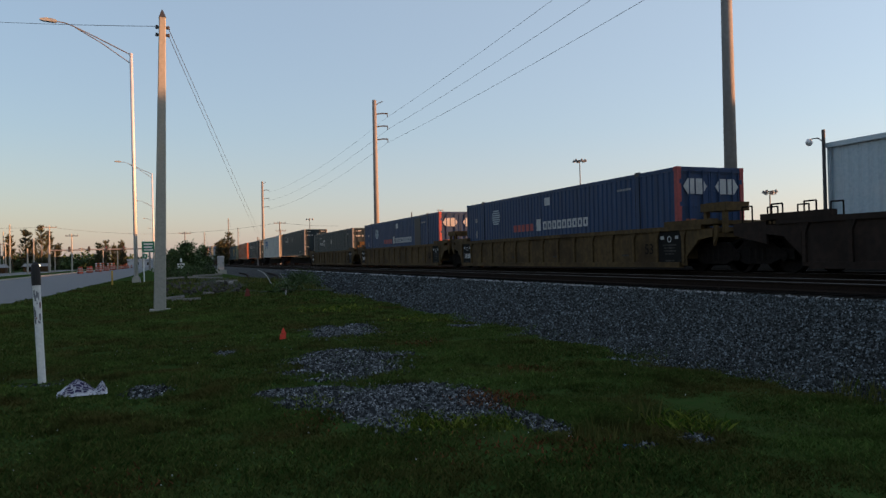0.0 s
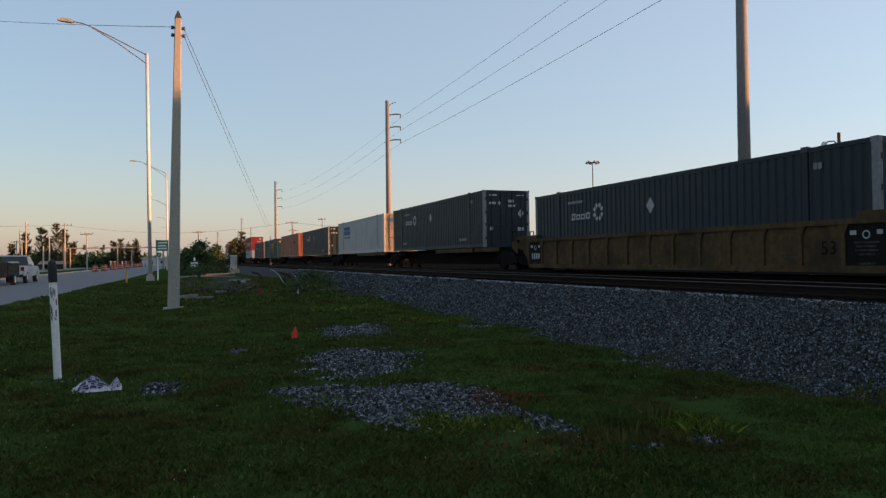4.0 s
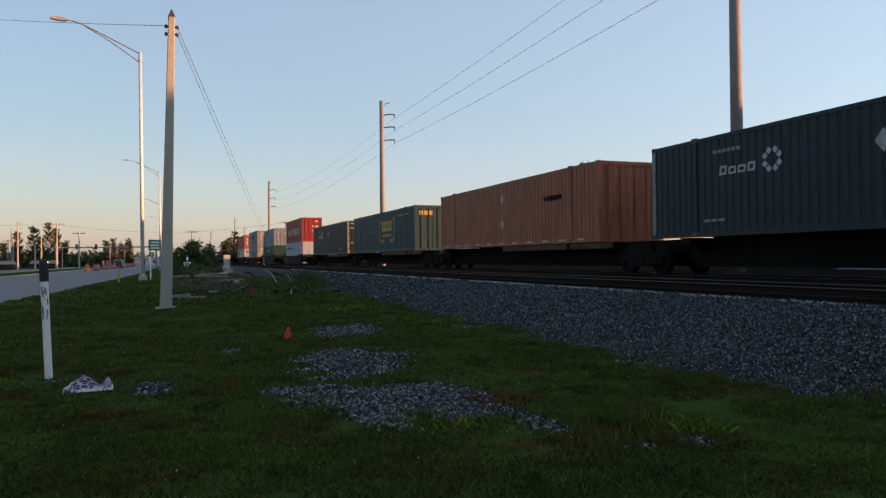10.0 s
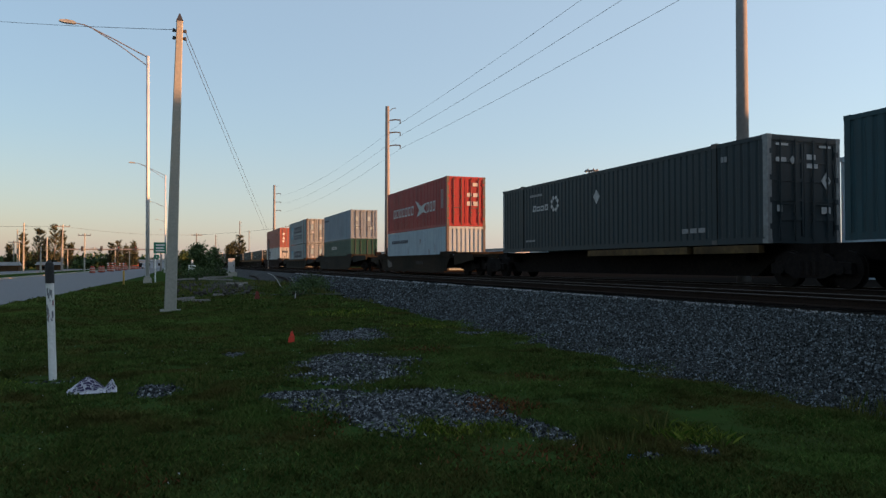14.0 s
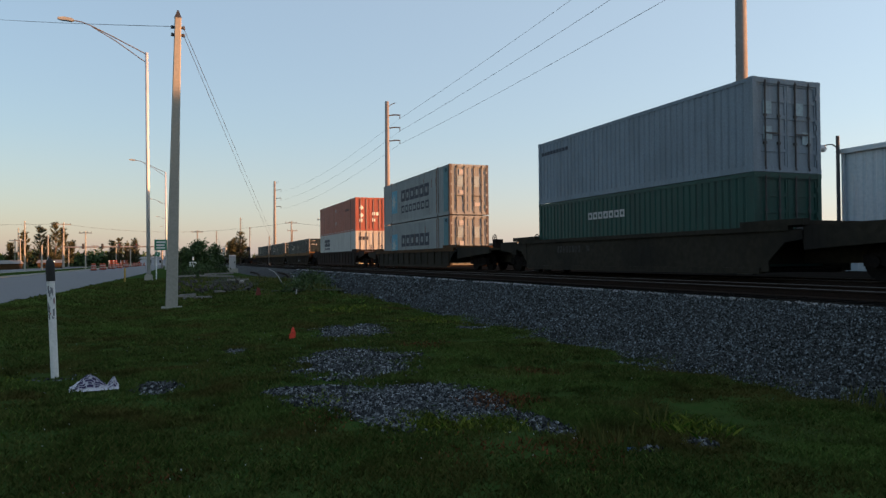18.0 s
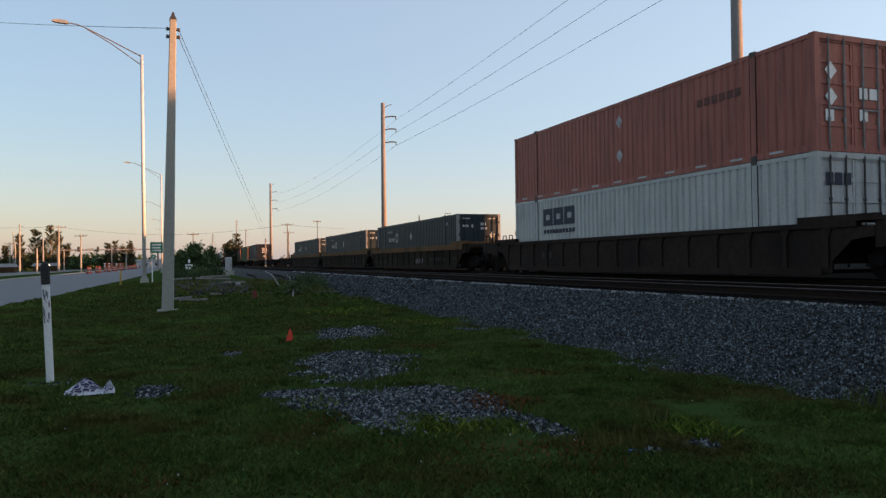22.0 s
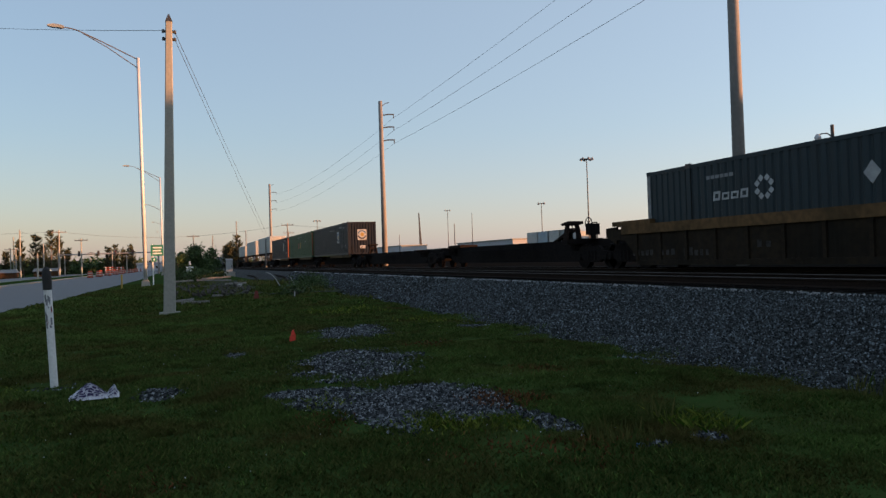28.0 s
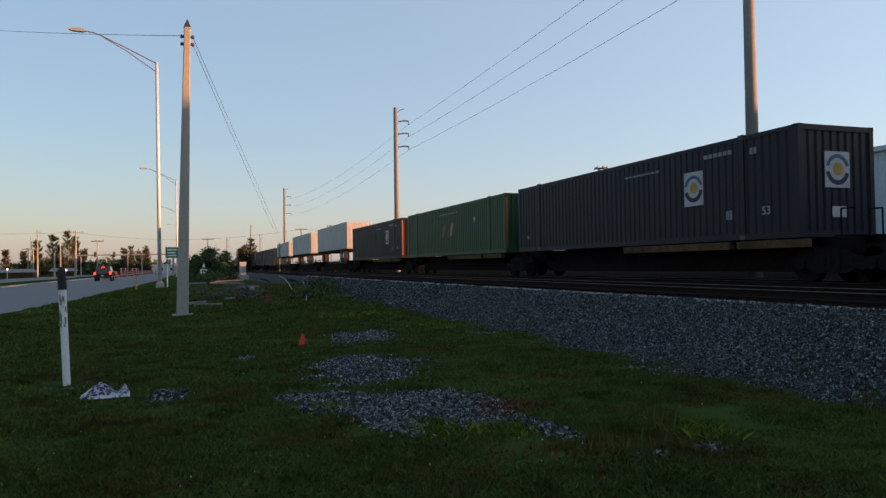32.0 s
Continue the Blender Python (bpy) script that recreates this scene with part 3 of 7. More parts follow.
        box(bm, -1.34, 1.34, min(y1 - sg * 1.2, y1 - sg * 0.25), max(y1 - sg * 1.2, y1 - sg * 0.25), top - 0.02, top + 0.1)
        part("end_sill", bm, chord or material, car)
    for t in trucks:
        add_truck(car, t - o)
    on_train(car, s0, RAIL)
    CARS[s0] = car
    return car


def spine_unit(s0, s1, material, label, trucks, pads=(), hitches=()):
    """A spine car unit: one central beam with container pads on outriggers; hitches: trailer stands."""
    car = thing("spine_car", label, "rail car", group="cars of the train")
    L = s1 - s0
    bm = B()
    prism(bm, [(0.1, 0.72), (0.1, 1.13), (L - 0.1, 1.13), (L - 0.1, 0.72), (L - 1.7, 0.7), (L - 2.3, 0.25), (2.3, 0.25), (1.7, 0.7)], -0.45, 0.45)
    part("centre_beam", bm, material, car)
    for y in pads:
        bm = B()
        box(bm, -1.28, 1.28, y - s0 - 0.2, y - s0 + 0.2, 0.95, 1.14)
        prism(bm, [(y - s0 - 0.12, 0.7), (y - s0 + 0.12, 0.7), (y - s0 + 0.12, 0.95), (y - s0 - 0.12, 0.95)], -0.9, 0.9)
        part("outrigger", bm, material, car)
    for sx in (-1, 1):
        for ua, ub in ((0.07, 0.2), (0.215, 0.5)) if not hitches else ((0.3, 0.7),):
            bm = B()
            xa = sx * 1.2
            box(bm, xa - 0.1, xa + 0.1, L * ua, L * ub, 0.90, 1.11)
            part("side_apron", bm, YELLOW if not hitches else BLACKSTEEL, car)
    for t in trucks:
        add_truck(car, t - s0)
    for y, folded in hitches:
        bm = B()
        yb = y - s0
        if folded:
            box(bm, -0.55, 0.55, yb - 1.0, yb + 0.9, 1.12, 1.28)
        else:
            for sx in (-1, 1):
                hexa(bm, [(sx * 0.34 - 0.05, yb - 0.16, 1.1), (sx * 0.34 + 0.05, yb - 0.16, 1.1), (sx * 0.34 + 0.05, yb + 0.16, 1.1), (sx * 0.34 - 0.05, yb + 0.16, 1.1)],
                     [(sx * 0.22 - 0.05, yb - 0.1, 1.84), (sx * 0.22 + 0.05, yb - 0.1, 1.84), (sx * 0.22 + 0.05, yb + 0.1, 1.84), (sx * 0.22 - 0.05, yb + 0.1, 1.84)])
            box(bm, -0.3, 0.3, yb - 0.08, yb + 0.08, 1.5, 1.66)
            prism(bm, [(yb + 1.35, 1.1), (yb + 1.6, 1.1), (yb + 0.1, 1.62), (yb + 0.0, 1.48)], -0.1, 0.1)
            prism(bm, [(yb - 0.32, 1.83), (yb + 0.24, 1.78), (yb + 0.36, 1.86), (yb - 0.1, 1.93), (yb - 0.3, 1.95)], -0.36, 0.36)
        part("trailer_hitch", bm, RUST, car, "rusty black folding trailer hitch stand")
    on_train(car, s0, RAIL)
    return car


W53, H53, L53 = 2.59, 2.90, 16.15
# containers: s of the end nearest the front of the train, base height
boxA = container(L53, H53, W53, C_BLUE, "deep blue corrugated container with white and red lettering in a well", 19.82, 1.32, post=INK_RED, rod=C_BLUE)
boxB = container(L53, H53, W53, C_BLUE, "deep blue corrugated container with a dark repair patch in a well", 39.95, 1.30, post=INK_RED, rod=C_BLUE)
boxC = container(L53, H53, W53, C_DARK, "slate grey corrugated container with white emblem in a well car", 59.95, 1.30, post=ENDPOST)
SPZ = 2.15
boxD = container(L53, H53, W53, C_DARK, "slate grey corrugated container on a spine car", 81.65, SPZ, post=ENDPOST)
boxE = container(L53, H53, W53, C_WHITE, "white corrugated container with blue lettering, grimy rust-streaked doors", 100.3, SPZ, rod=POST, fmat=C_GRIME, rail_h=0.27, groove=0.048)
boxF = container(L53, H53, W53, C_DARK, "slate grey corrugated container with pale corner posts", 121.45, SPZ, post=ENDPOST)
boxG = container(L53, 2.98, W53, C_ORANGE, "faded orange corrugated container", 140.7, SPZ)
boxH = container(L53, H53, W53, C_TEAL, "dark blue-green corrugated container with gold lettering", 161.6, SPZ)
boxI = container(L53, H53, W53, C_DARK, "slate grey corrugated container on a spine car", 180.05, SPZ, post=ENDPOST)
L40, L45 = 12.19, 13.72
boxJ1 = container(L40, 2.59, 2.44, C_PALE, "pale blue-grey shipping container, lower of a double stack", 203.9, 1.22, "wall", domestic=False, post=POST, rod=DARKMETAL)
boxJ2 = container(L40, 2.90, 2.44, C_RED, "red shipping container with large white lettering, stacked on top", 203.9, 3.82, domestic=False, post=POST, rod=DARKMETAL)
boxK1 = container(L40, 2.59, 2.44, C_GREEN, "dark green shipping container, lower of a double stack", 227.9, 1.32, domestic=False, rod=DARKMETAL)
boxK2 = container(L40, 2.59, 2.44, C_GREY, "blue-grey shipping container, stacked on top", 227.9, 3.92, domestic=False, rod=DARKMETAL)
boxL1 = container(L45, 2.87, 2.44, C_SILVER, "silver-grey shipping container with dark lettering, lower of a stack", 250.78, 1.24, post=POST, rod=DARKMETAL)
boxL2 = container(L45, 2.90, 2.44, C_SILVER, "silver-grey rust-streaked shipping container, stacked on top", 250.78, 4.17, post=POST, rod=DARKMETAL)
boxM1 = container(L53, H53, W53, C_WHITE, "white corrugated container with navy lettering, lower of a stack", 273.3, 1.24, rod=DARKMETAL, rail_h=0.27, groove=0.048)
boxM2 = container(L53, H53, W53, C_RUSTRED, "faded orange-red corrugated container, stacked on top", 273.3, 4.15, rod=ENDPOST)
boxN = container(L53, H53, W53, C_DARK, "slate grey corrugated container low in a well car", 296.5, 1.25, post=ENDPOST)
boxO = container(L53, H53, W53, C_DARK, "slate grey corrugated container low in a well car", 316.1, 1.25, post=ENDPOST)
boxP = container(L53, H53, W53, C_DARK, "slate grey corrugated container low in a well car", 335.65, 1.25, post=ENDPOST)
boxQ = container(L53, H53, W53, C_NAVY, "navy-black corrugated container with square white logo panels", 394.45, SPZ, "wall")
boxR = container(L53, H53, W53, C_LEAF, "green corrugated container on a spine car", 412.1, SPZ, "wall")
boxS = container(L53, H53, W53, C_NAVY, "navy-black corrugated container on a spine car", 429.9, SPZ, "wall")

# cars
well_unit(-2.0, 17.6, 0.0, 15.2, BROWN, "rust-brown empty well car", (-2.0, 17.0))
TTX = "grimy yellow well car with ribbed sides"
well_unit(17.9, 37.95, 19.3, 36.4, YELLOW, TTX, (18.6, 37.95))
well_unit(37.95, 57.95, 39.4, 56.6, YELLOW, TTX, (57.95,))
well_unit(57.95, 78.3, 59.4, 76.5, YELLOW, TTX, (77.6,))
SPN = "black spine car carrying a container"
for a, b, tr in ((78.9, 98.85, (79.6, 98.85)), (98.85, 119.0, (118.3,)), (119.6, 138.7, (120.3, 138.7)), (138.7, 158.8, (158.1,)), (159.4, 179.0, (160.1, 179.0)), (179.0, 198.6, (197.9,))):
    spine_unit(a, b, BLACKSTEEL, SPN, tr, (a + 2.4, b - 2.6))
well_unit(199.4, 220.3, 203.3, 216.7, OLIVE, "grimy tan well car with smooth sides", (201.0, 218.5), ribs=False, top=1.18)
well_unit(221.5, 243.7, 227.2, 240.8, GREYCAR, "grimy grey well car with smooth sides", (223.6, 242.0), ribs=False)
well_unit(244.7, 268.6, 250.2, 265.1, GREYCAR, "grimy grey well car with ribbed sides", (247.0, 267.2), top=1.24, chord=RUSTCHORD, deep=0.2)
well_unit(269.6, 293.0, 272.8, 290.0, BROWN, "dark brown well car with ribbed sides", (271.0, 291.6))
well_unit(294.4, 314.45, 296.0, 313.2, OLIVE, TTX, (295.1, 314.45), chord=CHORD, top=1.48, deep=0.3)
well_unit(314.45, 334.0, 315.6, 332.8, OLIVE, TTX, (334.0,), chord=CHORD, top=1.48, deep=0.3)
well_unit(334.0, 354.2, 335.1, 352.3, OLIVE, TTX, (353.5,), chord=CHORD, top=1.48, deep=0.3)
EMP = "black empty spine car with a trailer hitch"
for a, b, tr, h in ((354.8, 373.5, (355.6, 373.5), ((358.7, False), (371, True))), (373.5, 392.6, (391.8,), ((390.9, False),)),
                    (393.0, 411.4, (393.8, 411.4), ()), (411.4, 429.2, (429.2,), ()), (429.2, 447.4, (446.7,), ()), (448.0, 467.5, (448.8, 467.5), ()),
                    (467.5, 488.5, (487.7,), ()), (489.0, 508.5, (489.8, 508.5), ()), (508.5, 528.5, (528.0,), ())):
    spine_unit(a, b, BLACKSTEEL, EMP if h else SPN, tr, (a + 2.4, b - 2.6), h)



def island_tint(m, dark, light, seed_scale=1.0):
    """Gives each separate piece of a joined mesh its own shade between dark and light."""
    nt = m.node_tree
    b = nt.nodes["Principled BSDF"]
    g = nt.nodes.new("ShaderNodeNewGeometry")
    r = nt.nodes.new("ShaderNodeValToRGB")
    r.color_ramp.elements[0].color, r.color_ramp.elements[1].color = (*dark, 1), (*light, 1)
    nt.links.new(g.outputs["Random Per Island"], r.inputs[0])
    for l in list(b.inputs["Base Color"].links):
        nt.links.remove(l)
    nt.links.new(r.outputs[0], b.inputs["Base Color"])
    return m


def add_stop(m, pos, c):
    for n in m.node_tree.nodes:
        if n.type == "VALTORGB" and any(l.to_socket.name == "Base Color" for l in n.outputs[0].links):
            e = n.color_ramp.elements.new(pos)
            e.color = (*c, 1)
    return m


PIECES = island_tint(mat("loose_stones", (0.3, 0.3, 0.3), None, 0.9, spec=0.2), (0.004, 0.0045, 0.0047), (0.20, 0.235, 0.255))
add_stop(PIECES, 0.5, (0.030, 0.034, 0.034))
add_stop(PIECES, 0.85, (0.085, 0.10, 0.109))
GRAVEL = island_tint(mat("bare_gravel", (0.3, 0.3, 0.3), None, 0.9, spec=0.2), (0.004, 0.0045, 0.005), (0.28, 0.30, 0.315))
add_stop(GRAVEL, 0.5, (0.030, 0.034, 0.037))
add_stop(GRAVEL, 0.85, (0.115, 0.127, 0.135))
BLADES = island_tint(mat("grass_leaves", (0.05, 0.1, 0.02), None, 0.9, spec=0.0), (0.022, 0.056, 0.012), (0.105, 0.185, 0.038))
add_stop(BLADES, 0.93, (0.08, 0.085, 0.026))


def patchy(m, stain, scale, lo, hi, amount):
    """Blends patches of another colour, some metres across, over a material."""
    nt = m.node_tree
    b = nt.nodes["Principled BSDF"]
    src = b.inputs["Base Color"].links[0].from_socket
    co, n, r, x = (nt.nodes.new("ShaderNode" + k) for k in ("TexCoord", "TexNoise", "ValToRGB", "Mix"))
    n.inputs["Scale"].default_value, n.inputs["Detail"].default_value = scale, 5
    r.color_ramp.elements[0].position, r.color_ramp.elements[1].position = lo, hi
    r.color_ramp.elements[1].color = (amount, amount, amount, 1)
    x.data_type = "RGBA"
    x.inputs[7].default_value = (*stain, 1)
    nt.links.new(co.outputs["Object"], n.inputs["Vector"])
    nt.links.new(n.outputs["Fac"], r.inputs[0])
    nt.links.new(r.outputs[0], x.inputs[0])
    nt.links.new(src, x.inputs[6])
    nt.links.new(x.outputs[2], b.inputs["Base Color"])
    return m


patchy(BLADES, (0.085, 0.060, 0.022), 0.85, 0.50, 0.68, 0.75)
patchy(BLADES, (0.080, 0.150, 0.034), 0.37, 0.50, 0.72, 0.7)
patchy(BLADES, (0.018, 0.030, 0.007), 1.7, 0.52, 0.66, 0.65)
DEADLEAF = island_tint(mat("dead_leaves", (0.1, 0.05, 0.02), None, 0.9, spec=0.0), (0.05, 0.022, 0.010), (0.15, 0.06, 0.026))
YELLOWLEAF = island_tint(mat("yellow_green_leaves", (0.1, 0.12, 0.02), None, 0.9, spec=0.0), (0.02, 0.06, 0.006), (0.15, 0.17, 0.03))
LEAVES = island_tint(mat("bush_leaves", (0.04, 0.08, 0.02), None, 0.7, spec=0.2), (0.02, 0.042, 0.012), (0.06, 0.095, 0.03))
NEEDLES = island_tint(mat("pine_needles", (0.04, 0.06, 0.02), None, 0.85, spec=0.1), (0.035, 0.045, 0.022), (0.09, 0.09, 0.05))
BARK = mat("bark", (0.12, 0.09, 0.07), None, 0.95, 0, 12, 1, 0.3)
DRYGRASS = island_tint(mat("dry_stalks", (0.2, 0.17, 0.08), None, 0.85, spec=0.1), (0.03, 0.05, 0.010), (0.11, 0.105, 0.03))
WOODGREY = mat("weathered_timber", (0.22, 0.21, 0.195), (0.14, 0.13, 0.12), 0.95, 0, 9, 1.5, 0.3)
SIGNGREEN = mat("green_sign_sheet", (0.01, 0.16, 0.09), (0.01, 0.14, 0.08), 0.5)

# gravel patches: centre, half sizes, turn
PATCHES = [(2.45, 7.75, 0.98, 1.12, 0.5), (1.75, 8.0, 0.62, 0.8, 0.3), (1.25, 8.75, 0.4, 0.28, 0.1), (1.9, 7.0, 0.36, 0.72, 0.1), (2.85, 7.7, 0.6, 1.1, -0.1), (3.32, 6.2, 0.2, 0.72, 0.0), (2.62, 10.98, 1.0, 1.55, -0.25), (3.74, 15.65, 0.9, 1.6, -0.3),
           (-0.22, 9.75, 0.3, 0.34, 0), (4.15, 4.85, 0.17, 0.17, 0), (3.6, 4.85, 0.14, 0.10, 0), (6.4, 15.1, 0.35, 0.5, 0), (1.0, 13.2, 0.22, 0.3, 0)]


def patch_at(x, y):
    """Over 0 inside a gravel patch."""
    best = -9.0
    for cx, cy, a, b, w in PATCHES:
        dx, dy = x - cx, y - cy
        u, v = (dx * math.cos(w) + dy * math.sin(w)) / a, (-dx * math.sin(w) + dy * math.cos(w)) / b
        best = max(best, 1 - math.hypot(u, v))
    return best + 0.34 * noise.noise((x * 2.2, y * 2.2, 5)) + 0.3 * noise.noise((x * 0.9, y * 0.9, 2))


OCT = np.array([(1, 0, 0), (-1, 0, 0), (0, 1, 0), (0, -1, 0), (0, 0, 1), (0, 0, -1)], float)
OCTF = np.array([(0, 2, 4), (2, 1, 4), (1, 3, 4), (3, 0, 4), (2, 0, 5), (1, 2, 5), (3, 1, 5), (0, 3, 5)])


def stones(name, places, sizes, material, label, category):
    n = len(places)
    rng = np.random.default_rng(len(places))
    s = rng.uniform(0.65, 1.25, (n, 1, 3)) * np.asarray(sizes)[:, None, None]
    v = OCT[None] * s + rng.normal(0, 0.22, (n, 6, 3)) * np.asarray(sizes)[:, None, None]
    a = rng.uniform(0, math.tau, n)
    b = rng.uniform(-0.7, 0.7, n)
    c, d = np.cos(a)[:, None], np.sin(a)[:, None]
    x, y, z = v[..., 0] * c - v[..., 1] * d, v[..., 0] * d + v[..., 1] * c, v[..., 2]
    e, f = np.cos(b)[:, None], np.sin(b)[:, None]
    x, z = x * e - z * f, x * f + z * e
    v = np.stack([x, y, z], -1) + np.asarray(places)[:, None, :]
    faces = (OCTF[None] + 6 * np.arange(n)[:, None, None]).reshape(-1, 3)
    me = bpy.data.meshes.new(name)
    me.from_pydata(v.reshape(-1, 3).tolist(), [], faces.tolist())
    me.materials.append(material)
    return tagged(new(name, me), label, category, kind="stuff")


rs = np.random.default_rng(7)
pl, sz = [], []
for y0, y1, dens, r in ((3.0, 12, 1900, 0.0165), (12, 24, 1000, 0.021), (24, 60, 200, 0.034)):
    n = int((y1 - y0) * 3.0 * dens)
    for k in range(n):
        y = rs.uniform(y0, y1)
        u = rs.uniform(-0.04, 1.05)
        x = bed_x(max(0, u), y) - (0.25 * rs.random() if u < 0 else 0)
        pl.append((x, y, max(bed_z(max(0, u), y), -0.03) + 0.012))
        sz.append(r * rs.uniform(0.6, 1.35))
stones("ballast_stones", pl, sz, PIECES, "loose grey crushed stones on the ballast bank", "ballast")
# paler stones along the crest: the rim of sky light is put into their colour
pl, sz = [], []
for y0, y1, n, r in ((3.0, 12, 520, 0.013), (12, 24, 480, 0.016), (24, 60, 800, 0.024)):
    for k in range(n):
        y = rs.uniform(y0, y1)
        if noise.noise((y * 0.9, 3, 8)) < -0.12:
            continue
        pl.append((9.5 + rs.normal(0, 0.08), y, 0.83 + rs.uniform(0, 0.02)))
        sz.append(r * rs.uniform(0.7, 1.4))
stones("crest_rim_light_stones", pl, sz, STONE, "pale stones drawing the sky-lit rim along the crest of the ballast bank", "ballast")
pl, sz = [], []
for cx, cy, a, b, w in PATCHES:
    for k in range(int(a * b * 6500)):
        t, q = rs.uniform(0, math.tau), 1.25 * math.sqrt(rs.random())
        u, v = a * q * math.cos(t), b * q * math.sin(t)
        x, y = cx + u * math.cos(w) - v * math.sin(w), cy + u * math.sin(w) + v * math.cos(w)
        p = patch_at(x, y)
        if (p > 0.0 and rs.random() < 0.16 + 1.7 * p) or (p > -0.25 and rs.random() < 0.06):
            pl.append((x, y, ground_z(x, y) + 0.006))
            sz.append(rs.uniform(0.010, 0.028))
stones("gravel_patch_stones", pl, sz, GRAVEL, "grey gravel showing through bare patches of the grass", "gravel")
pl, sz = [], []
for k in range(900):
    y = rs.uniform(-3, 45)
    x = rs.uniform(9.7, 17.8)
    pl.append((x, y, 0.83))
    sz.append(rs.uniform(0.03, 0.055))
stones("dark_ballast_stones", pl, sz, DARKBED, "near-black stones between the sleepers", "ballast")


def blades(name, pts, hgt, wid, material, label, category, lean=0.5):
    n = len(pts)
    rng = np.random.default_rng(n)
    a = rng.uniform(0, math.tau, n)
    h = np.asarray(hgt) * rng.uniform(0.6, 1.25, n)
    w = np.asarray(wid)
    p = np.asarray(pts)
    dx, dy = np.cos(a) * w, np.sin(a) * w
    l = rng.uniform(-lean, lean, (n, 2)) * h[:, None]
    z0 = np.zeros(n)
    v = np.stack([p + np.stack([-dx, -dy, z0], -1), p + np.stack([dx, dy, z0], -1), p + np.stack([l[:, 0] * 0.4 + dx * 0.6, l[:, 1] * 0.4 + dy * 0.6, h * 0.6], -1),
                  p + np.stack([l[:, 0], l[:, 1], h], -1)], 1)
    f = np.array([(0, 1, 2), (0, 2, 3)])[None] + 4 * np.arange(n)[:, None, None]
    me = bpy.data.meshes.new(name)
    me.from_pydata(v.reshape(-1, 3).tolist(), [], f.reshape(-1, 3).tolist())
    me.materials.append(material)
    return tagged(new(name, me), label, category, kind="stuff")


pts, hg, wd = [], [], []
for y0, y1, dens, h, w in ((-3.5, 2.6, 380, 0.05, 0.012), (2.6, 8, 3700, 0.042, 0.0066), (8, 14, 1900, 0.046, 0.0095), (14, 26, 900, 0.052, 0.016), (26, 60, 150, 0.075, 0.04)):
    xa = lambda y: -0.42 * max(y, 9.0) - 1.0 if y < 3 else -0.42 * y - 1.0
    n = int(sum((min(7.4, 1.6 * max(y, 4) + 1) - max(-6.5, xa(y))) for y in np.linspace(y0, y1, 20)) / 20 * (y1 - y0) * dens)
    for k in range(n):
        y = y0 + (y1 - y0) * rs.random()
        lo, hi = max(-6.5, xa(y)), min(7.4, 1.6 * max(y, 4) + 1)
        x = lo + (hi - lo) * rs.random()
        if y < 18 and patch_at(x, y) > 0.02 + 0.22 * rs.random():
            continue
        e = edge_x(y)
        if x > e + 0.08 + 0.55 * rs.random() ** 3 or (y > 12 and x < road_edge(y) + 0.05):
            continue
        tuft = noise.noise((x * 0.9, y * 0.9, 11)) + 0.6 * noise.noise((x * 3, y * 3, 4))
        if rs.random() > max(0.6, 0.95 + 0.45 * tuft):
            continue
        pts.append((x, y, max(ground_z(x, y), bed_z((x - e) / (9.5 - e), y) if x > e else -1) - 0.005))
        hg.append(h * (1.0 + 0.9 * tuft))
        wd.append(w)
blades("grass", pts, hg, wd, BLADES, "short uneven green grass of the verge", "grass", 0.95)
# weeds: seeding stalks near the gravel, taller growth by the sidings
pts, hg, wd = [], [], []
for cx, cy, r, n, h in ((4.2, 5.55, 0.14, 34, 0.24), (3.55, 5.2, 0.28, 90, 0.13), (2.9, 5.9, 0.45, 120, 0.07), (0.3, 10.1, 0.3, 120, 0.09), (6.6, 37, 1.5, 500, 0.34), (3.5, 33, 2.5, 250, 0.14), (7.3, 29, 0.9, 200, 0.22), (1.5, 42, 2.5, 300, 0.2), (6.8, 5.3, 0.3, 120, 0.22), (3.0, 50, 2.6, 900, 0.32), (1.6, 38, 1.8, 400, 0.22), (5.6, 46, 1.8, 500, 0.35), (4.6, 8.6, 0.5, 60, 0.10), (5.6, 10.2, 0.6, 60, 0.10)):
    for k in range(n):
        a, q = rs.uniform(0, math.tau), r * math.sqrt(rs.random())
        x, y = cx + q * math.cos(a), cy + q * math.sin(a) * 1.3
        pts.append((x, y, ground_z(x, y)))
        hg.append(h * rs.uniform(0.5, 1.2))
        wd.append(0.004 + 0.0006 * cy)
blades("weeds", pts, hg, wd, DRYGRASS, "taller yellow-green weeds and seeding stalks", "weeds", 0.35)
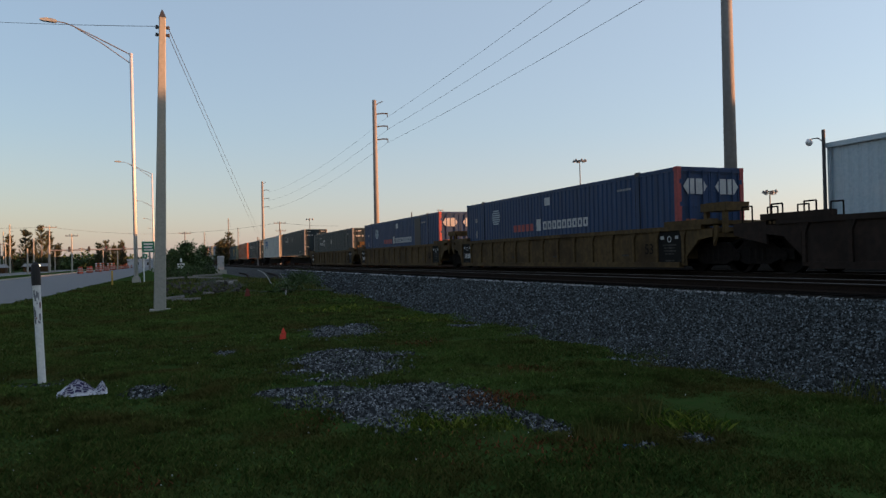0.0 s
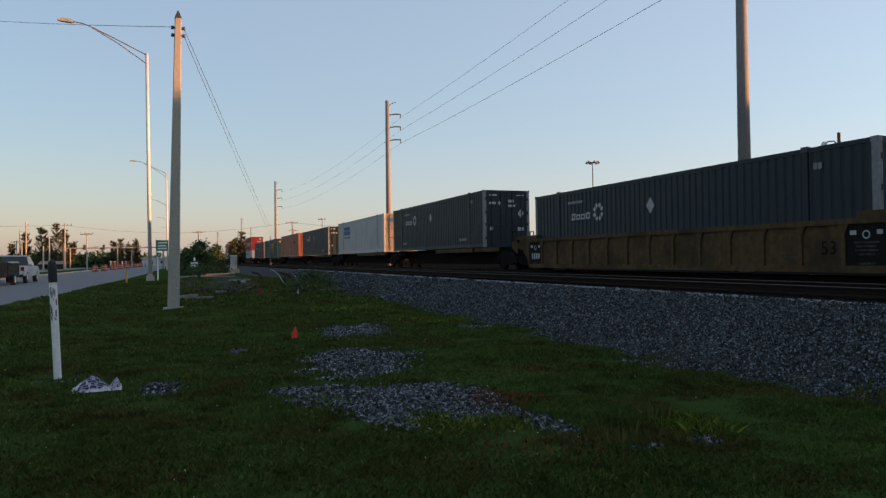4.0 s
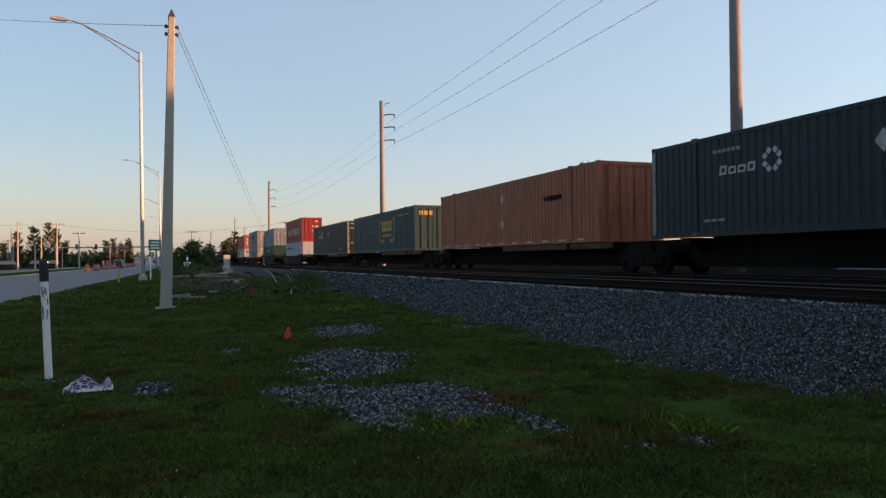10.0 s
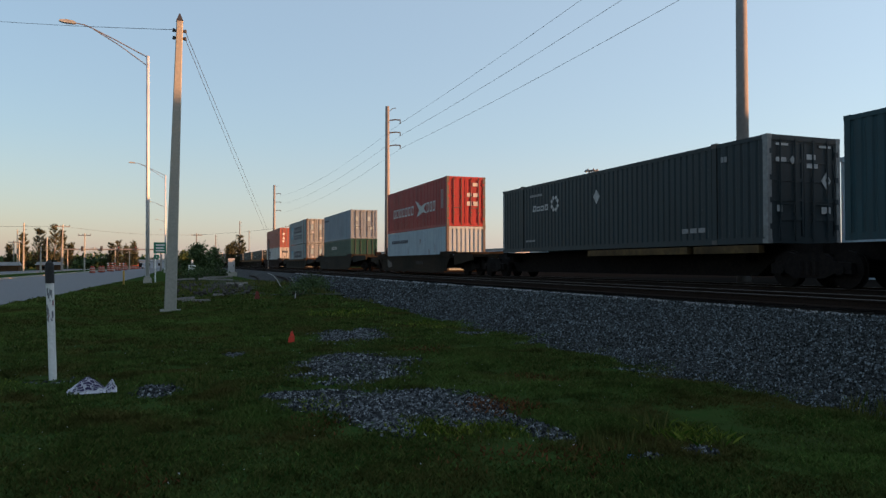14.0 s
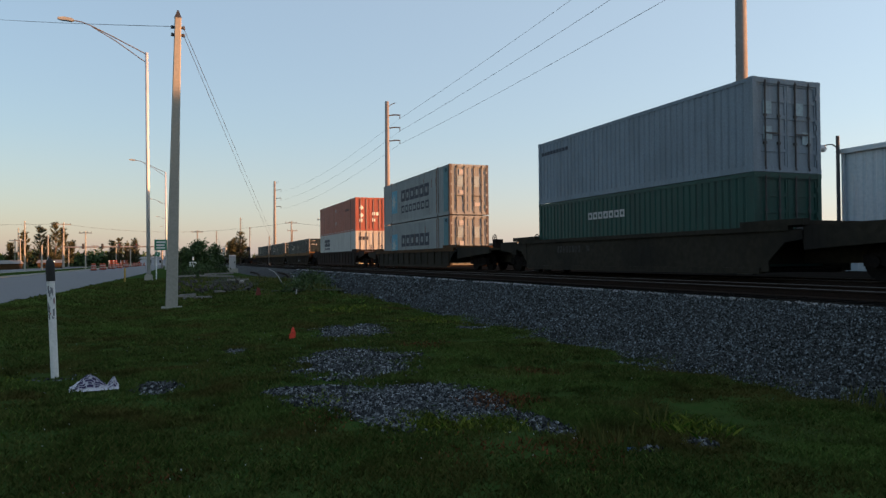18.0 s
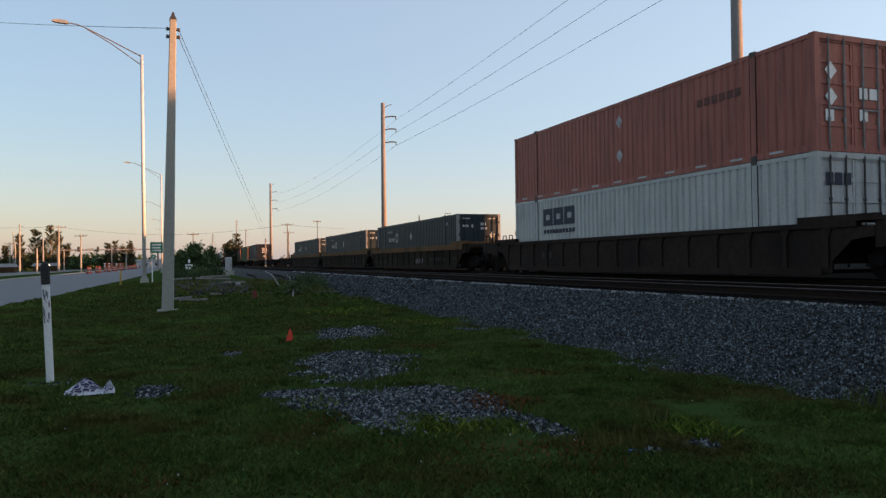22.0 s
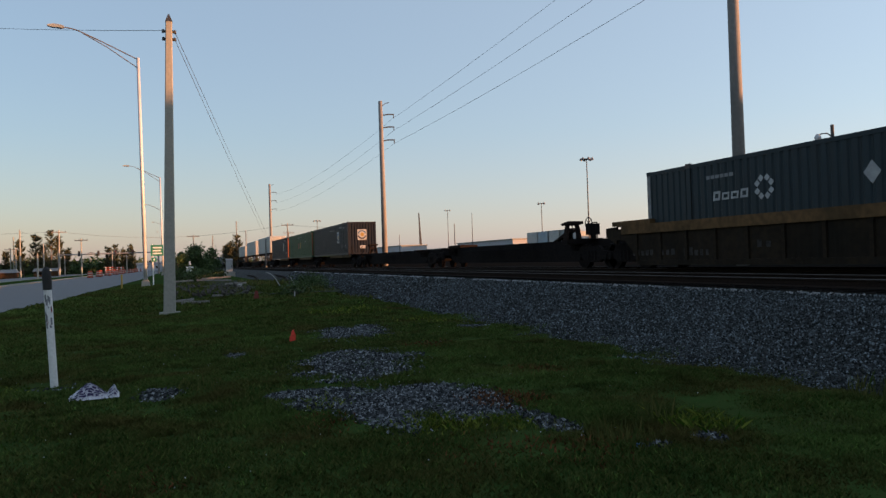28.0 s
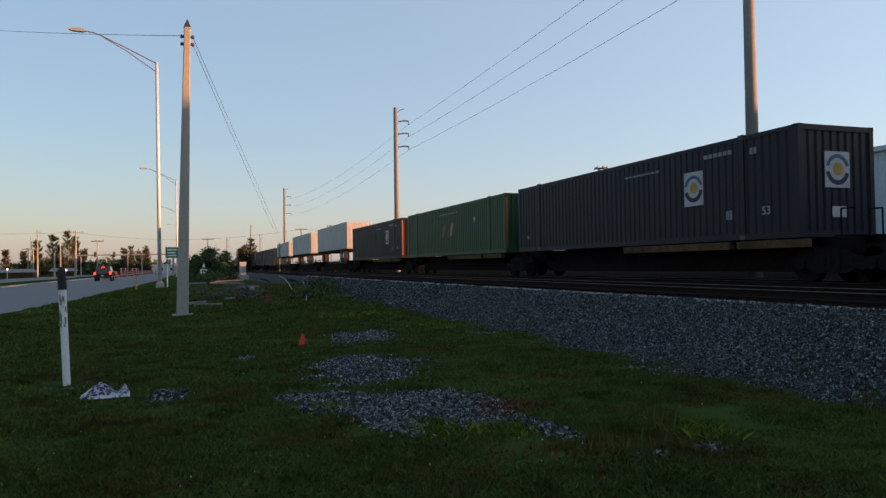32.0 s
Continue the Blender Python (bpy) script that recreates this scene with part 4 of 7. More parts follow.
for nm, mt, spots, lb in (("dead_leaf_litter", DEADLEAF, ((3.45, 7.3, 0.42, 420, 0.045), (4.8, 9.0, 0.4, 160, 0.04), (1.3, 7.1, 0.35, 120, 0.035), (-0.4, 5.5, 0.5, 260, 0.035), (3.0, 5.0, 0.45, 220, 0.04), (2.2, 5.6, 0.5, 160, 0.03), (4.4, 12.5, 0.5, 120, 0.05)), "withered red-brown leaves in the grass"),
                          ("broadleaf_weeds", YELLOWLEAF, ((2.35, 6.45, 0.36, 420, 0.05), (2.9, 6.3, 0.3, 260, 0.05), (-2.1, 8.0, 0.7, 300, 0.05), (1.55, 8.0, 0.3, 120, 0.045), (4.4, 5.3, 0.35, 200, 0.09), (-2.4, 10.6, 0.6, 200, 0.05), (6.2, 17.5, 0.9, 260, 0.07), (5.2, 22.5, 1.2, 300, 0.1)), "yellow-green broad-leaved weeds low in the grass")):
    pts, hg, wd = [], [], []
    for cx, cy, r, n, h in spots:
        for k in range(n):
            a, q = rs.uniform(0, math.tau), r * (rs.random() + rs.random()) * 0.7
            x, y = cx + q * math.cos(a), cy + q * math.sin(a) * 1.2
            pts.append((x, y, ground_z(x, y) + 0.005))
            hg.append(h)
            wd.append(0.010 + 0.001 * max(0, cy - 6))
    blades(nm, pts, hg, wd, mt, lb, "leaves" if nm[0] == "d" else "weeds", 1.2)
pl, sz = [], []
for k in range(170):
    y = rs.uniform(4.6, 16)
    x = rs.uniform(-0.4 * y, min(6.5, 1.1 * y))
    pl.append((x, y, ground_z(x, y) + rs.uniform(0.03, 0.06)))
    sz.append(rs.uniform(0.004, 0.008))
stones("clover_flowers", pl, sz, PALE, "tiny white clover flowers dotted over the grass", "flowers")


# ---- poles, lamps and wires ----
def square_pole(x, y, h, w0, w1, lean, label):
    p = thing("concrete_pole", label, "utility pole", pose(x, y, ground_z(x, y)), "power poles")
    bm = B()
    a, b = w0 / 2, w1 / 2
    hexa(bm, [(-a, -a, -0.2), (a, -a, -0.2), (a, a, -0.2), (-a, a, -0.2)], [(lean - b, -b, h), (lean + b, -b, h), (lean + b, b, h), (lean - b, b, h)])
    bmesh.ops.bevel(bm, geom=[e for e in bm.edges if abs(e.verts[0].co.z - e.verts[1].co.z) > 1], offset=0.025, segments=1, affect="EDGES")
    part("shaft", bm, CONCRETE, p)
    bm = B()
    top = [(lean - b - 0.01, -b - 0.01, h), (lean + b + 0.01, -b - 0.01, h), (lean + b + 0.01, b + 0.01, h), (lean - b - 0.01, b + 0.01, h)]
    c = 0.02
    hexa(bm, top, [(lean - c, -c, h + 0.28), (lean + c, -c, h + 0.28), (lean + c, c, h + 0.28), (lean - c, c, h + 0.28)])
    part("pointed_cap", bm, DARKMETAL, p, "dark pointed metal cap")
    bm = B()
    box(bm, -a - 0.12, a + 0.14, -a - 0.12, a + 0.12, -0.1, 0.05)
    part("footing", bm, CONCRETE, p)
    for z in (h - 0.32, h - 0.58):
        for sx in (-1, 1):
            bm = B()
            q = lean + sx * (b + 0.02)
            cyl(bm, (q - sx * 0.03, 0, z), (q + sx * 0.05, 0, z), 0.05, 0.05, 8)
            cyl(bm, (q + sx * 0.06, 0, z - 0.05), (q + sx * 0.06, 0, z + 0.06), 0.05, 0.035, 8)
            part("insulator", bm, DARKMETAL, p)
    return p


square_pole(-0.16, 26.02, 9.98, 0.40, 0.215, 0.24, "tall square concrete pole with a pointed cap, leaning slightly")


def davit_pole(x, y, h, r0, r1, arms, label, mat_=CONCRETE):
    p = thing("transmission_pole", label, "power pole", pose(x, y, 0.2), "power poles")
    bm = B()
    cyl(bm, (0, 0, -0.2), (0, 0, h), r0, r1, 16)
    part("shaft", bm, mat_, p, smooth=True)
    for z in arms:
        bm = B()
        tube(bm, [(r1 * 0.8, 0, z - 0.12), (0.9, 0, z + 0.02), (1.52, 0, z + 0.02)], 0.075, 6)
        arm = part("davit_arm", bm, DARKMETAL, p)
        bm = B()
        cyl(bm, (1.5, 0, z - 0.38), (1.5, 0, z), 0.05, 0.05, 6)
        part("insulator", bm, DARKMETAL, arm)
    bm = B()
    tube(bm, [(0, 0, h - 0.7), (0.55, 0, h - 0.25), (1.0, 0, h - 0.1)], 0.04, 6)
    part("shield_wire_arm", bm, DARKMETAL, p)
    return p


ARMS = ((18.9, 17.2, 15.3), (17.75, 16.35, 14.9))
davit_pole(21.93, 23.05, 20.6, 0.275, 0.18, [z - 0.2 for z in ARMS[0]], "tall round tapered concrete power pole behind the train", DARKCON)
davit_pole(22, 76, 19.0, 0.32, 0.22, [z - 0.2 for z in ARMS[1]], "tall round concrete power pole with three side arms", DARKCON)
davit_pole(22, 172.6, 20.3, 0.36, 0.24, (18.3, 16.3, 14.3), "distant concrete power pole with three side arms", DARKCON)


def wire(pts_, sag, r, label, n=14):
    bm = B()
    a, b = Vector(pts_[0]), Vector(pts_[1])
    line = []
    for i in range(n + 1):
        u = i / n
        line.append(a.lerp(b, u) - Vector((0, 0, 4 * sag * u * (1 - u))))
    rings = []
    for q in line:
        rings.append([bm.verts.new(q + Vector((r * math.cos(k * math.pi / 2), 0.3 * r * math.sin(k * math.pi / 2), r * math.sin(k * math.pi / 2)))) for k in range(4)])
    for ra, rb in zip(rings, rings[1:]):
        for k in range(4):
            bm.faces.new((ra[k], ra[(k + 1) % 4], rb[(k + 1) % 4], rb[k]))
    return solid("overhead_wire", bm, DARKMETAL, label, "wire", "overhead wires")


for i in range(3):
    z0, z1, z2 = ARMS[0][i] - 0.35, ARMS[1][i] - 0.35, (18.0, 16.0, 14.0)[i]
    wire(((23.5, -40, z0 - 0.3), (23.5, 23.05, z0)), 0.3, 0.012, "thin dark power line between tall poles")
    wire(((23.5, 23.05, z0), (23.5, 76, z1)), 0.25, 0.014, "thin dark power line between tall poles")
    wire(((23.5, 76, z1), (23.5, 172.6, z2)), 1.3, 0.012, "thin dark power line between tall poles")
wire(((0.26, 26.0, 9.40), (14.6, 120, 5.4)), 0.15, 0.010, "slack cable hung from the concrete pole")
wire(((0.26, 26.0, 9.66), (14.9, 120, 5.7)), 0.0, 0.010, "slack cable hung from the concrete pole")
wire(((-0.08, 26.0, 9.68), (-14.4, 54, 17.6)), 0.1, 0.011, "service wire running off over the road")


HEADGREY = mat("grey_luminaire", (0.30, 0.32, 0.31), (0.25, 0.27, 0.26), 0.6, 0.1, 10, 1)
ARMGREY = mat("dull_aluminium", (0.16, 0.16, 0.165), (0.12, 0.12, 0.125), 0.6, 0.2, 10, 1)


def street_light(x, y, label):
    p = thing("street_light", label, "street light", pose(x, y, 0.25), "street lights")
    bm = B()
    cyl(bm, (0, 0, 0.45), (-0.1, 0, 15.85), 0.13, 0.105, 12)
    part("mast", bm, GALV, p, smooth=True)
    bm = B()
    hexa(bm, [(-0.3, -0.3, -0.2), (0.3, -0.3, -0.2), (0.3, 0.3, -0.2), (-0.3, 0.3, -0.2)], [(-0.24, -0.24, 0.42), (0.24, -0.24, 0.42), (0.24, 0.24, 0.42), (-0.24, 0.24, 0.42)])
    box(bm, -0.18, 0.18, -0.18, 0.18, 0.42, 0.5)
    part("concrete_base", bm, CONCRETE, p)
    bm = B()
    tube(bm, [(-0.12, 0, 15.75), (-2.2, 0, 16.75), (-3.6, 0, 17.38), (-4.1, 0, 17.55), (-4.7, 0, 17.62)], 0.04, 6)
    part("bracket_arm", bm, ARMGREY, p)
    bm = B()
    tube(bm, [(-0.12, 0, 15.15), (-2.0, 0, 16.45), (-3.5, 0, 17.3)], 0.035, 6)
    part("bracket_brace", bm, ARMGREY, p)
    bm = B()
    prism(bm, [(-4.6, 17.57), (-4.75, 17.52), (-5.35, 17.55), (-5.6, 17.62), (-5.55, 17.71), (-5.2, 17.77), (-4.75, 17.73), (-4.6, 17.67)], -0.15, 0.15)
    for v in bm.verts:
        v.co = Vector((v.co.y, v.co.x, v.co.z))
    part("lamp_head", bm, HEADGREY, p, "grey cobra-head luminaire")
    return p


sl = street_light(-1.79, 53.2, "tall galvanised street light with a long twin-rod bracket")
for y in (124, 200, 278, 356, 440):
    copy_thing(sl, pose(-1.5 if y < 150 else -1.3, y, 0.3))


def utility_pole(x, y, h, label, cross=True, r=0.16, mat_=CONCRETE, z0=0.2):
    p = thing("utility_pole", label, "utility pole", pose(x, y, z0, 0, 0, random.uniform(-20, 20)), "utility poles")
    bm = B()
    cyl(bm, (0, 0, -0.3), (0, 0, h), r, r * 0.65, 8)
    part("shaft", bm, mat_, p)
    if cross:
        bm = B()
        box(bm, -1.2, 1.2, -0.06, 0.06, h - 0.45, h - 0.3)
        c = part("crossarm", bm, WOODGREY, p)
        for xx in (-1.1, -0.4, 0.4, 1.1):
            bm = B()
            cyl(bm, (xx, 0, h - 0.3), (xx, 0, h - 0.05), 0.05, 0.03, 6)
            part("insulator", bm, DARKMETAL, c)
    else:
        for z in (h - 0.5, h - 1.3, h - 2.1):
            bm = B()
            cyl(bm, (0, 0, z), (0.55, 0, z + 0.1), 0.035, 0.03, 5)
            part("bracket", bm, DARKMETAL, p)
    return p


LP = "pale utility pole beyond the road, lit by the low sun"
for x, y, h, c in ((-26.2, 150, 9.1, False), (-19.8, 150, 8.9, True), (-16.1, 150, 7.3, True), (-34.5, 190, 9.5, False), (-37, 200, 7.2, True), (-30.5, 170, 6.4, True), (-21.8, 146, 6.4, False),
                   (-20.6, 132, 4.3, False), (-32, 215, 6.0, False), (-24, 190, 5.2, False), (-10.5, 190, 4.6, False), (-15.5, 215, 6.2, False), (-29, 300, 8.0, True), (-13, 260, 5.5, False), (-6.5, 250, 5.4, False)):
    utility_pole(x, y, h, LP, c)
for x, y, h, c in ((22.5, 150, 9.6, True), (14.7, 180, 12.0, False), (9.6, 190, 9.0, False), (18.8, 200, 10.6, False), (4.2, 160, 8.0, True), (26.5, 175, 9.0, True), (14.4, 120, 5.4, False)):
    utility_pole(x, y, h, "distant dark wooden utility pole by the railway", c, 0.15, WOODGREY)
wire(((4.2, 160, 7.9), (22.5, 150, 9.5)), 0.25, 0.02, "distant line strung between wooden poles", 8)
wire(((22.5, 150, 9.5), (34, 146, 8.6)), 0.2, 0.02, "distant line strung between wooden poles", 8)
wire(((-19.8, 150, 8.8), (4.2, 160, 7.9)), 0.6, 0.02, "distant line strung between wooden poles", 8)
wire(((-60, 150, 9.0), (-19.8, 150, 8.8)), 0.4, 0.02, "distant line strung between wooden poles", 8)


# ---- traffic signals and road works ----
DULLRED = mat("red_signal_glass", (0.16, 0.012, 0.010), None, 0.4)


def signal_mast():
    p = thing("traffic_signal", "traffic signals hung on a long horizontal mast arm over the road", "traffic signal", pose(0, 150, 0.25))
    bm = B()
    cyl(bm, (-19.9, 0, 0), (-19.9, 0, 5.2), 0.2, 0.15, 8)
    part("upright", bm, MASTGREY, p)
    bm = B()
    cyl(bm, (-2.6, 0, 0), (-2.6, 0, 5.2), 0.2, 0.15, 8)
    part("upright", bm, MASTGREY, p)
    bm = B()
    cyl(bm, (-19.9, 0, 4.2), (-2.6, 0, 4.3), 0.12, 0.12, 8)
    part("mast_arm", bm, MASTGREY, p)
    for x in (-16.5, -13.2, -10.2, -7.2, -5.0):
        bm = B()
        box(bm, x - 0.2, x + 0.2, -0.2, 0.1, 3.85, 4.85)
        for k in range(3):
            cyl(bm, (x, -0.2, 4.05 + 0.3 * k), (x, -0.38, 4.05 + 0.3 * k), 0.12, 0.13, 8)
        sgn = part("signal_head", bm, DARKMETAL, p)
        if x > -11:
            bm = B()
            cyl(bm, (x, -0.36, 4.65), (x, -0.39, 4.65), 0.11, 0.11, 10)
            part("red_lens", bm, DULLRED, sgn, "dull red glass lens")


LAMP_WARM = mat("warm_lamp", (1.0, 0.82, 0.5), None, 0.3, emit=0.8)
signal_mast()

DRUMRED = mat("dusty_drum_orange", (0.30, 0.038, 0.016), (0.22, 0.03, 0.014), 0.7, 0, 8, 2)
DRUMWHITE = mat("dusty_drum_band", (0.34, 0.27, 0.24), (0.26, 0.20, 0.17), 0.7, 0, 8, 2)
drum = thing("traffic_drum", "orange and white construction drum on the road", "traffic drum", pose(0, 0, 0), "road works drums")
for k, (za, zb, ra, rb) in enumerate(((0.08, 0.3, 0.29, 0.28), (0.3, 0.48, 0.275, 0.265), (0.48, 0.66, 0.26, 0.25), (0.66, 0.84, 0.245, 0.235), (0.84, 1.0, 0.23, 0.2))):
    bm = B()
    cyl(bm, (0, 0, za), (0, 0, zb), ra, rb, 12)
    part("band", bm, DRUMWHITE if k in (1, 3) else DRUMRED, drum)
bm = B()
cyl(bm, (0, 0, 0), (0, 0, 0.08), 0.38, 0.33, 12)
part("rubber_base", bm, RUBBER, drum)
bm = B()
box(bm, -0.1, 0.1, -0.02, 0.02, 1.0, 1.09)
part("handle", bm, ORANGE, drum)
drum.matrix_basis = pose(-12.1, 122, ROADZ)
for i in range(26):
    copy_thing(drum, pose(-12.0 + 0.035 * i + (0.75 if i % 3 == 1 else 0) + random.uniform(-0.2, 0.2), 122.6 + i * 5.6 + (2 if i % 3 == 1 else 0), ROADZ, 0, 0, random.uniform(0, 90)))
barr = thing("barricade", "orange and white striped road works barricade", "barricade", pose(-11.4, 236, ROADZ), "road works barricades")
for z in (0.45, 0.95, 1.45):
    for k in range(6):
        bm = B()
        hexa(bm, [(-0.9 + 0.3 * k, -0.02, z), (-0.6 + 0.3 * k, -0.02, z), (-0.6 + 0.3 * k, 0.02, z), (-0.9 + 0.3 * k, 0.02, z)],
             [(-0.9 + 0.3 * k, -0.02, z + 0.22), (-0.6 + 0.3 * k, -0.02, z + 0.22), (-0.6 + 0.3 * k, 0.02, z + 0.22), (-0.9 + 0.3 * k, 0.02, z + 0.22)])
        part("stripe", bm, ORANGE if k % 3 else WHITE, barr)
for x in (-0.7, 0.7):
    bm = B()
    box(bm, x - 0.03, x + 0.03, 0.02, 0.07, 0.05, 1.7)
    box(bm, x - 0.03, x + 0.03, -0.6, 0.6, 0, 0.06)
    part("leg", bm, GALV, barr)
for x, y in ((-12.9, 170), (-12.6, 200)):
    copy_thing(barr, pose(x, y, ROADZ, 0, 0, random.uniform(-15, 15)))


# ---- sign and small roadside things ----
p = thing("road_sign", "green highway guide sign on a pale post", "road sign", pose(-1.35, 56, 0.25))
bm = B()
box(bm, -0.05, 0.03, -0.03, 0.03, -0.2, 3.0)
part("post", bm, WHITE, p)
bm = B()
box(bm, -0.14, 0.72, -0.06, -0.035, 2.17, 2.96)
sg = part("panel", bm, SIGNGREEN, p)
for z, w in ((2.72, 0.62), (2.5, 0.55), (2.3, 0.6)):
    bm = B()
    box(bm, 0.0, w, -0.066, -0.06, z, z + 0.1)
    part("lettering_bar", bm, WHITE, sg)
bm = B()
box(bm, -0.1, 0.24, -0.06, -0.035, 1.76, 2.06)
sg = part("arrow_panel", bm, SIGNGREEN, p)
bm = B()
box(bm, 0.03, 0.11, -0.066, -0.06, 1.84, 1.98)
part("arrow_mark", bm, WHITE, sg)
for x, y, h in ((-3.1, 50, 0.95), (-2.9, 88, 0.95)):
    bm = B()
    cyl(bm, (x, y, 0.1), (x, y, 0.25 + h), 0.055, 0.055, 8)
    solid("delineator_post", bm, INK_GOLD, "slim yellow plastic delineator post in the grass", "marker post", "delineator posts")

SCRAP = mat("peeled_label", (0.22, 0.23, 0.25), (0.10, 0.10, 0.11), 0.8, 0, 40, 8)
# white cable marker with a black dome cap
mk = thing("cable_marker", "white plastic cable marker post with a black cap and peeling label", "marker post", pose(-1.58, 11.13, 0, 0, -2.2, 0))
bm = B()
cyl(bm, (0, 0, -0.1), (0, 0, 1.42), 0.05, 0.05, 16)
part("tube", bm, WHITE, mk, smooth=False)
bm = B()
for z0, z1, r0, r1 in ((1.34, 1.56, 0.058, 0.058), (1.56, 1.62, 0.058, 0.048), (1.62, 1.66, 0.048, 0.016)):
    cyl(bm, (0, 0, z0), (0, 0, z1), r0, r1, 16)
part("cap", bm, RUBBER, mk, "black dome cap", smooth=False)
rp = random.Random(5)
for q in range(16):
    a, z = rp.uniform(215, 320), rp.uniform(0.8, 1.3)
    w, h = rp.uniform(0.08, 0.28), rp.uniform(0.02, 0.09)
    bm = B()
    pr = None
    for i in range(5):
        t = radians(a) + w * (i / 4 - 0.5) * 2
        e0, e1 = rp.uniform(-0.012, 0.012), rp.uniform(-0.02, 0.02)
        cur = [bm.verts.new((0.0515 * math.cos(t), 0.0515 * math.sin(t), z + k)) for k in (e0, h + e1)]
        if pr:
            bm.faces.new((pr[0], cur[0], cur[1], pr[1]))
        pr = cur
    part("label_scrap", bm, INK_RED if q in (3, 9) else SCRAP, mk)
stones("marker_gravel", [(-1.58 + random.uniform(-0.35, 0.3), 11.0 + random.uniform(-0.25, 0.2), 0.01) for i in range(46)], [random.uniform(0.01, 0.022) for i in range(46)], PIECES,
       "pale grit round the foot of the marker post", "gravel")

# litter: crumpled printed paper sack with a torn flap beside it
PAPER = mat("white_paper", (0.50, 0.50, 0.53), (0.40, 0.40, 0.44), 0.8, 0, 12, 4, 0.1, (0.26, 0.25, 0.31), 0.6)
PRINT = mat("purple_print", (0.022, 0.014, 0.065), (0.035, 0.025, 0.08), 0.8, 0, 12, 4)


def sack(u, v, w, h, peak, up=0.0):
    """A point on a tent of creased paper, u across and v from its front hem over the ridge."""
    t = max(0.04, 1 - abs(u - peak) / (peak if u < peak else 1 - peak))
    z = h * t ** 0.8 * math.sin(min(1.0, v * 1.25) * math.pi * 0.62) * (1.0 if v < 0.75 else 1 - (v - 0.75) * 2)
    return Vector((w * (u - 0.5), v * 0.4 + 0.05 * noise.noise((u * 5, v * 4, w * 9)) - up, max(0.004, z + 0.018 * noise.noise((u * 9, v * 9, h * 30))) + up))


litter = thing("litter_bag", "crumpled white paper sack with purple print lying in the grass", "litter", pose(-1.0, 9.75, 0.0, 0, 0, 4))
for nm, w, h, peak, dx, rows in (("sack_body", 0.44, 0.185, 0.55, -0.03, 7), ("torn_flap", 0.15, 0.14, 0.6, 0.25, 4)):
    bm = B()
    n = 11
    gv = [[bm.verts.new(sack(i / (n - 1), j / (n - 1), w, h, peak) + Vector((dx, 0, 0))) for i in range(n)] for j in range(n)]
    for j in range(n - 1):
        for i in range(n - 1):
            bm.faces.new((gv[j][i], gv[j][i + 1], gv[j + 1][i + 1], gv[j + 1][i]))
    sk = part(nm, bm, PAPER, litter)
    rp = random.Random(rows)
    for r in range(rows):
        v0 = 0.1 + 0.62 * r / rows
        u0 = 0.12 + 0.05 * r
        while u0 < 0.86:
            u1 = u0 + rp.uniform(0.08, 0.22)
            bm = B()
            prev = None
            for k in range(4):
                u = u0 + (u1 - u0) * k / 3
                cur = [bm.verts.new(sack(u, v0 + e, w, h, peak, 0.008) + Vector((dx, 0, 0))) for e in (0.0, 0.06)]
                if prev:
                    bm.faces.new((prev[0], cur[0], cur[1], prev[1]))
                prev = cur
            part("print_bar", bm, PRINT, sk)
            u0 = u1 + rp.uniform(0.03, 0.09)
FLAGRED = mat("red_flag_plastic", (0.72, 0.055, 0.025), (0.55, 0.04, 0.02), 0.6)
# red marking flag
fl = thing("marking_flag", "small orange-red survey flag on a wire in the grass", "flag", pose(2.17, 14.42, 0))
bm = B()
cyl(bm, (0, 0, -0.05), (0.02, 0, 0.24), 0.006, 0.006, 5)
part("wire_stem", bm, DARKMETAL, fl)
bm = B()
hexa(bm, [(-0.06, -0.02, 0.03), (0.07, 0.0, 0.05), (0.07, 0.012, 0.05), (-0.06, -0.008, 0.03)], [(-0.045, -0.02, 0.14), (0.075, 0.0, 0.16), (0.075, 0.012, 0.16), (-0.045, -0.008, 0.14)])
hexa(bm, [(-0.03, -0.02, 0.15), (0.07, 0.0, 0.16), (0.07, 0.012, 0.16), (-0.03, -0.008, 0.15)], [(0.0, -0.01, 0.24), (0.03, 0.0, 0.27), (0.03, 0.01, 0.27), (0.0, 0.0, 0.24)])
part("pennant", bm, FLAGRED, fl)
bm = B()
hexa(bm, [(3.42, 4.86, 0.02), (3.52, 4.86, 0.02), (3.5, 4.9, 0.02), (3.43, 4.9, 0.02)], [(3.43, 4.86, 0.05), (3.51, 4.87, 0.045), (3.5, 4.89, 0.05), (3.44, 4.89, 0.055)])
solid("litter_scrap", bm, INK_BLUE, "scrap of crumpled blue plastic in the grass", "litter")

FADEDRED = mat("faded_flag", (0.17, 0.03, 0.02), None, 0.8)
SPOIL = mat("broken_concrete", (0.085, 0.08, 0.07), (0.04, 0.038, 0.032), 0.95, 0, 8, 1.5, 0.3, spec=0.1)
# old siding end: bent rails, timbers, rubble
def bent_rail(pts_, label):
    bm = B()
    for a, b in zip(pts_, pts_[1:]):
        a, b = Vector(a), Vector(b)
        d = (b - a).normalized()
        s = Vector((d.y, -d.x, 0)) * 0.05
        up = Vector((0, 0, 0.16))
        hexa(bm, [a - s, a + s, b + s, b - s], [a - s + up, a + s + up, b + s + up, b - s + up])
    solid("old_rail", bm, RUST, label, "rail", "derelict siding")


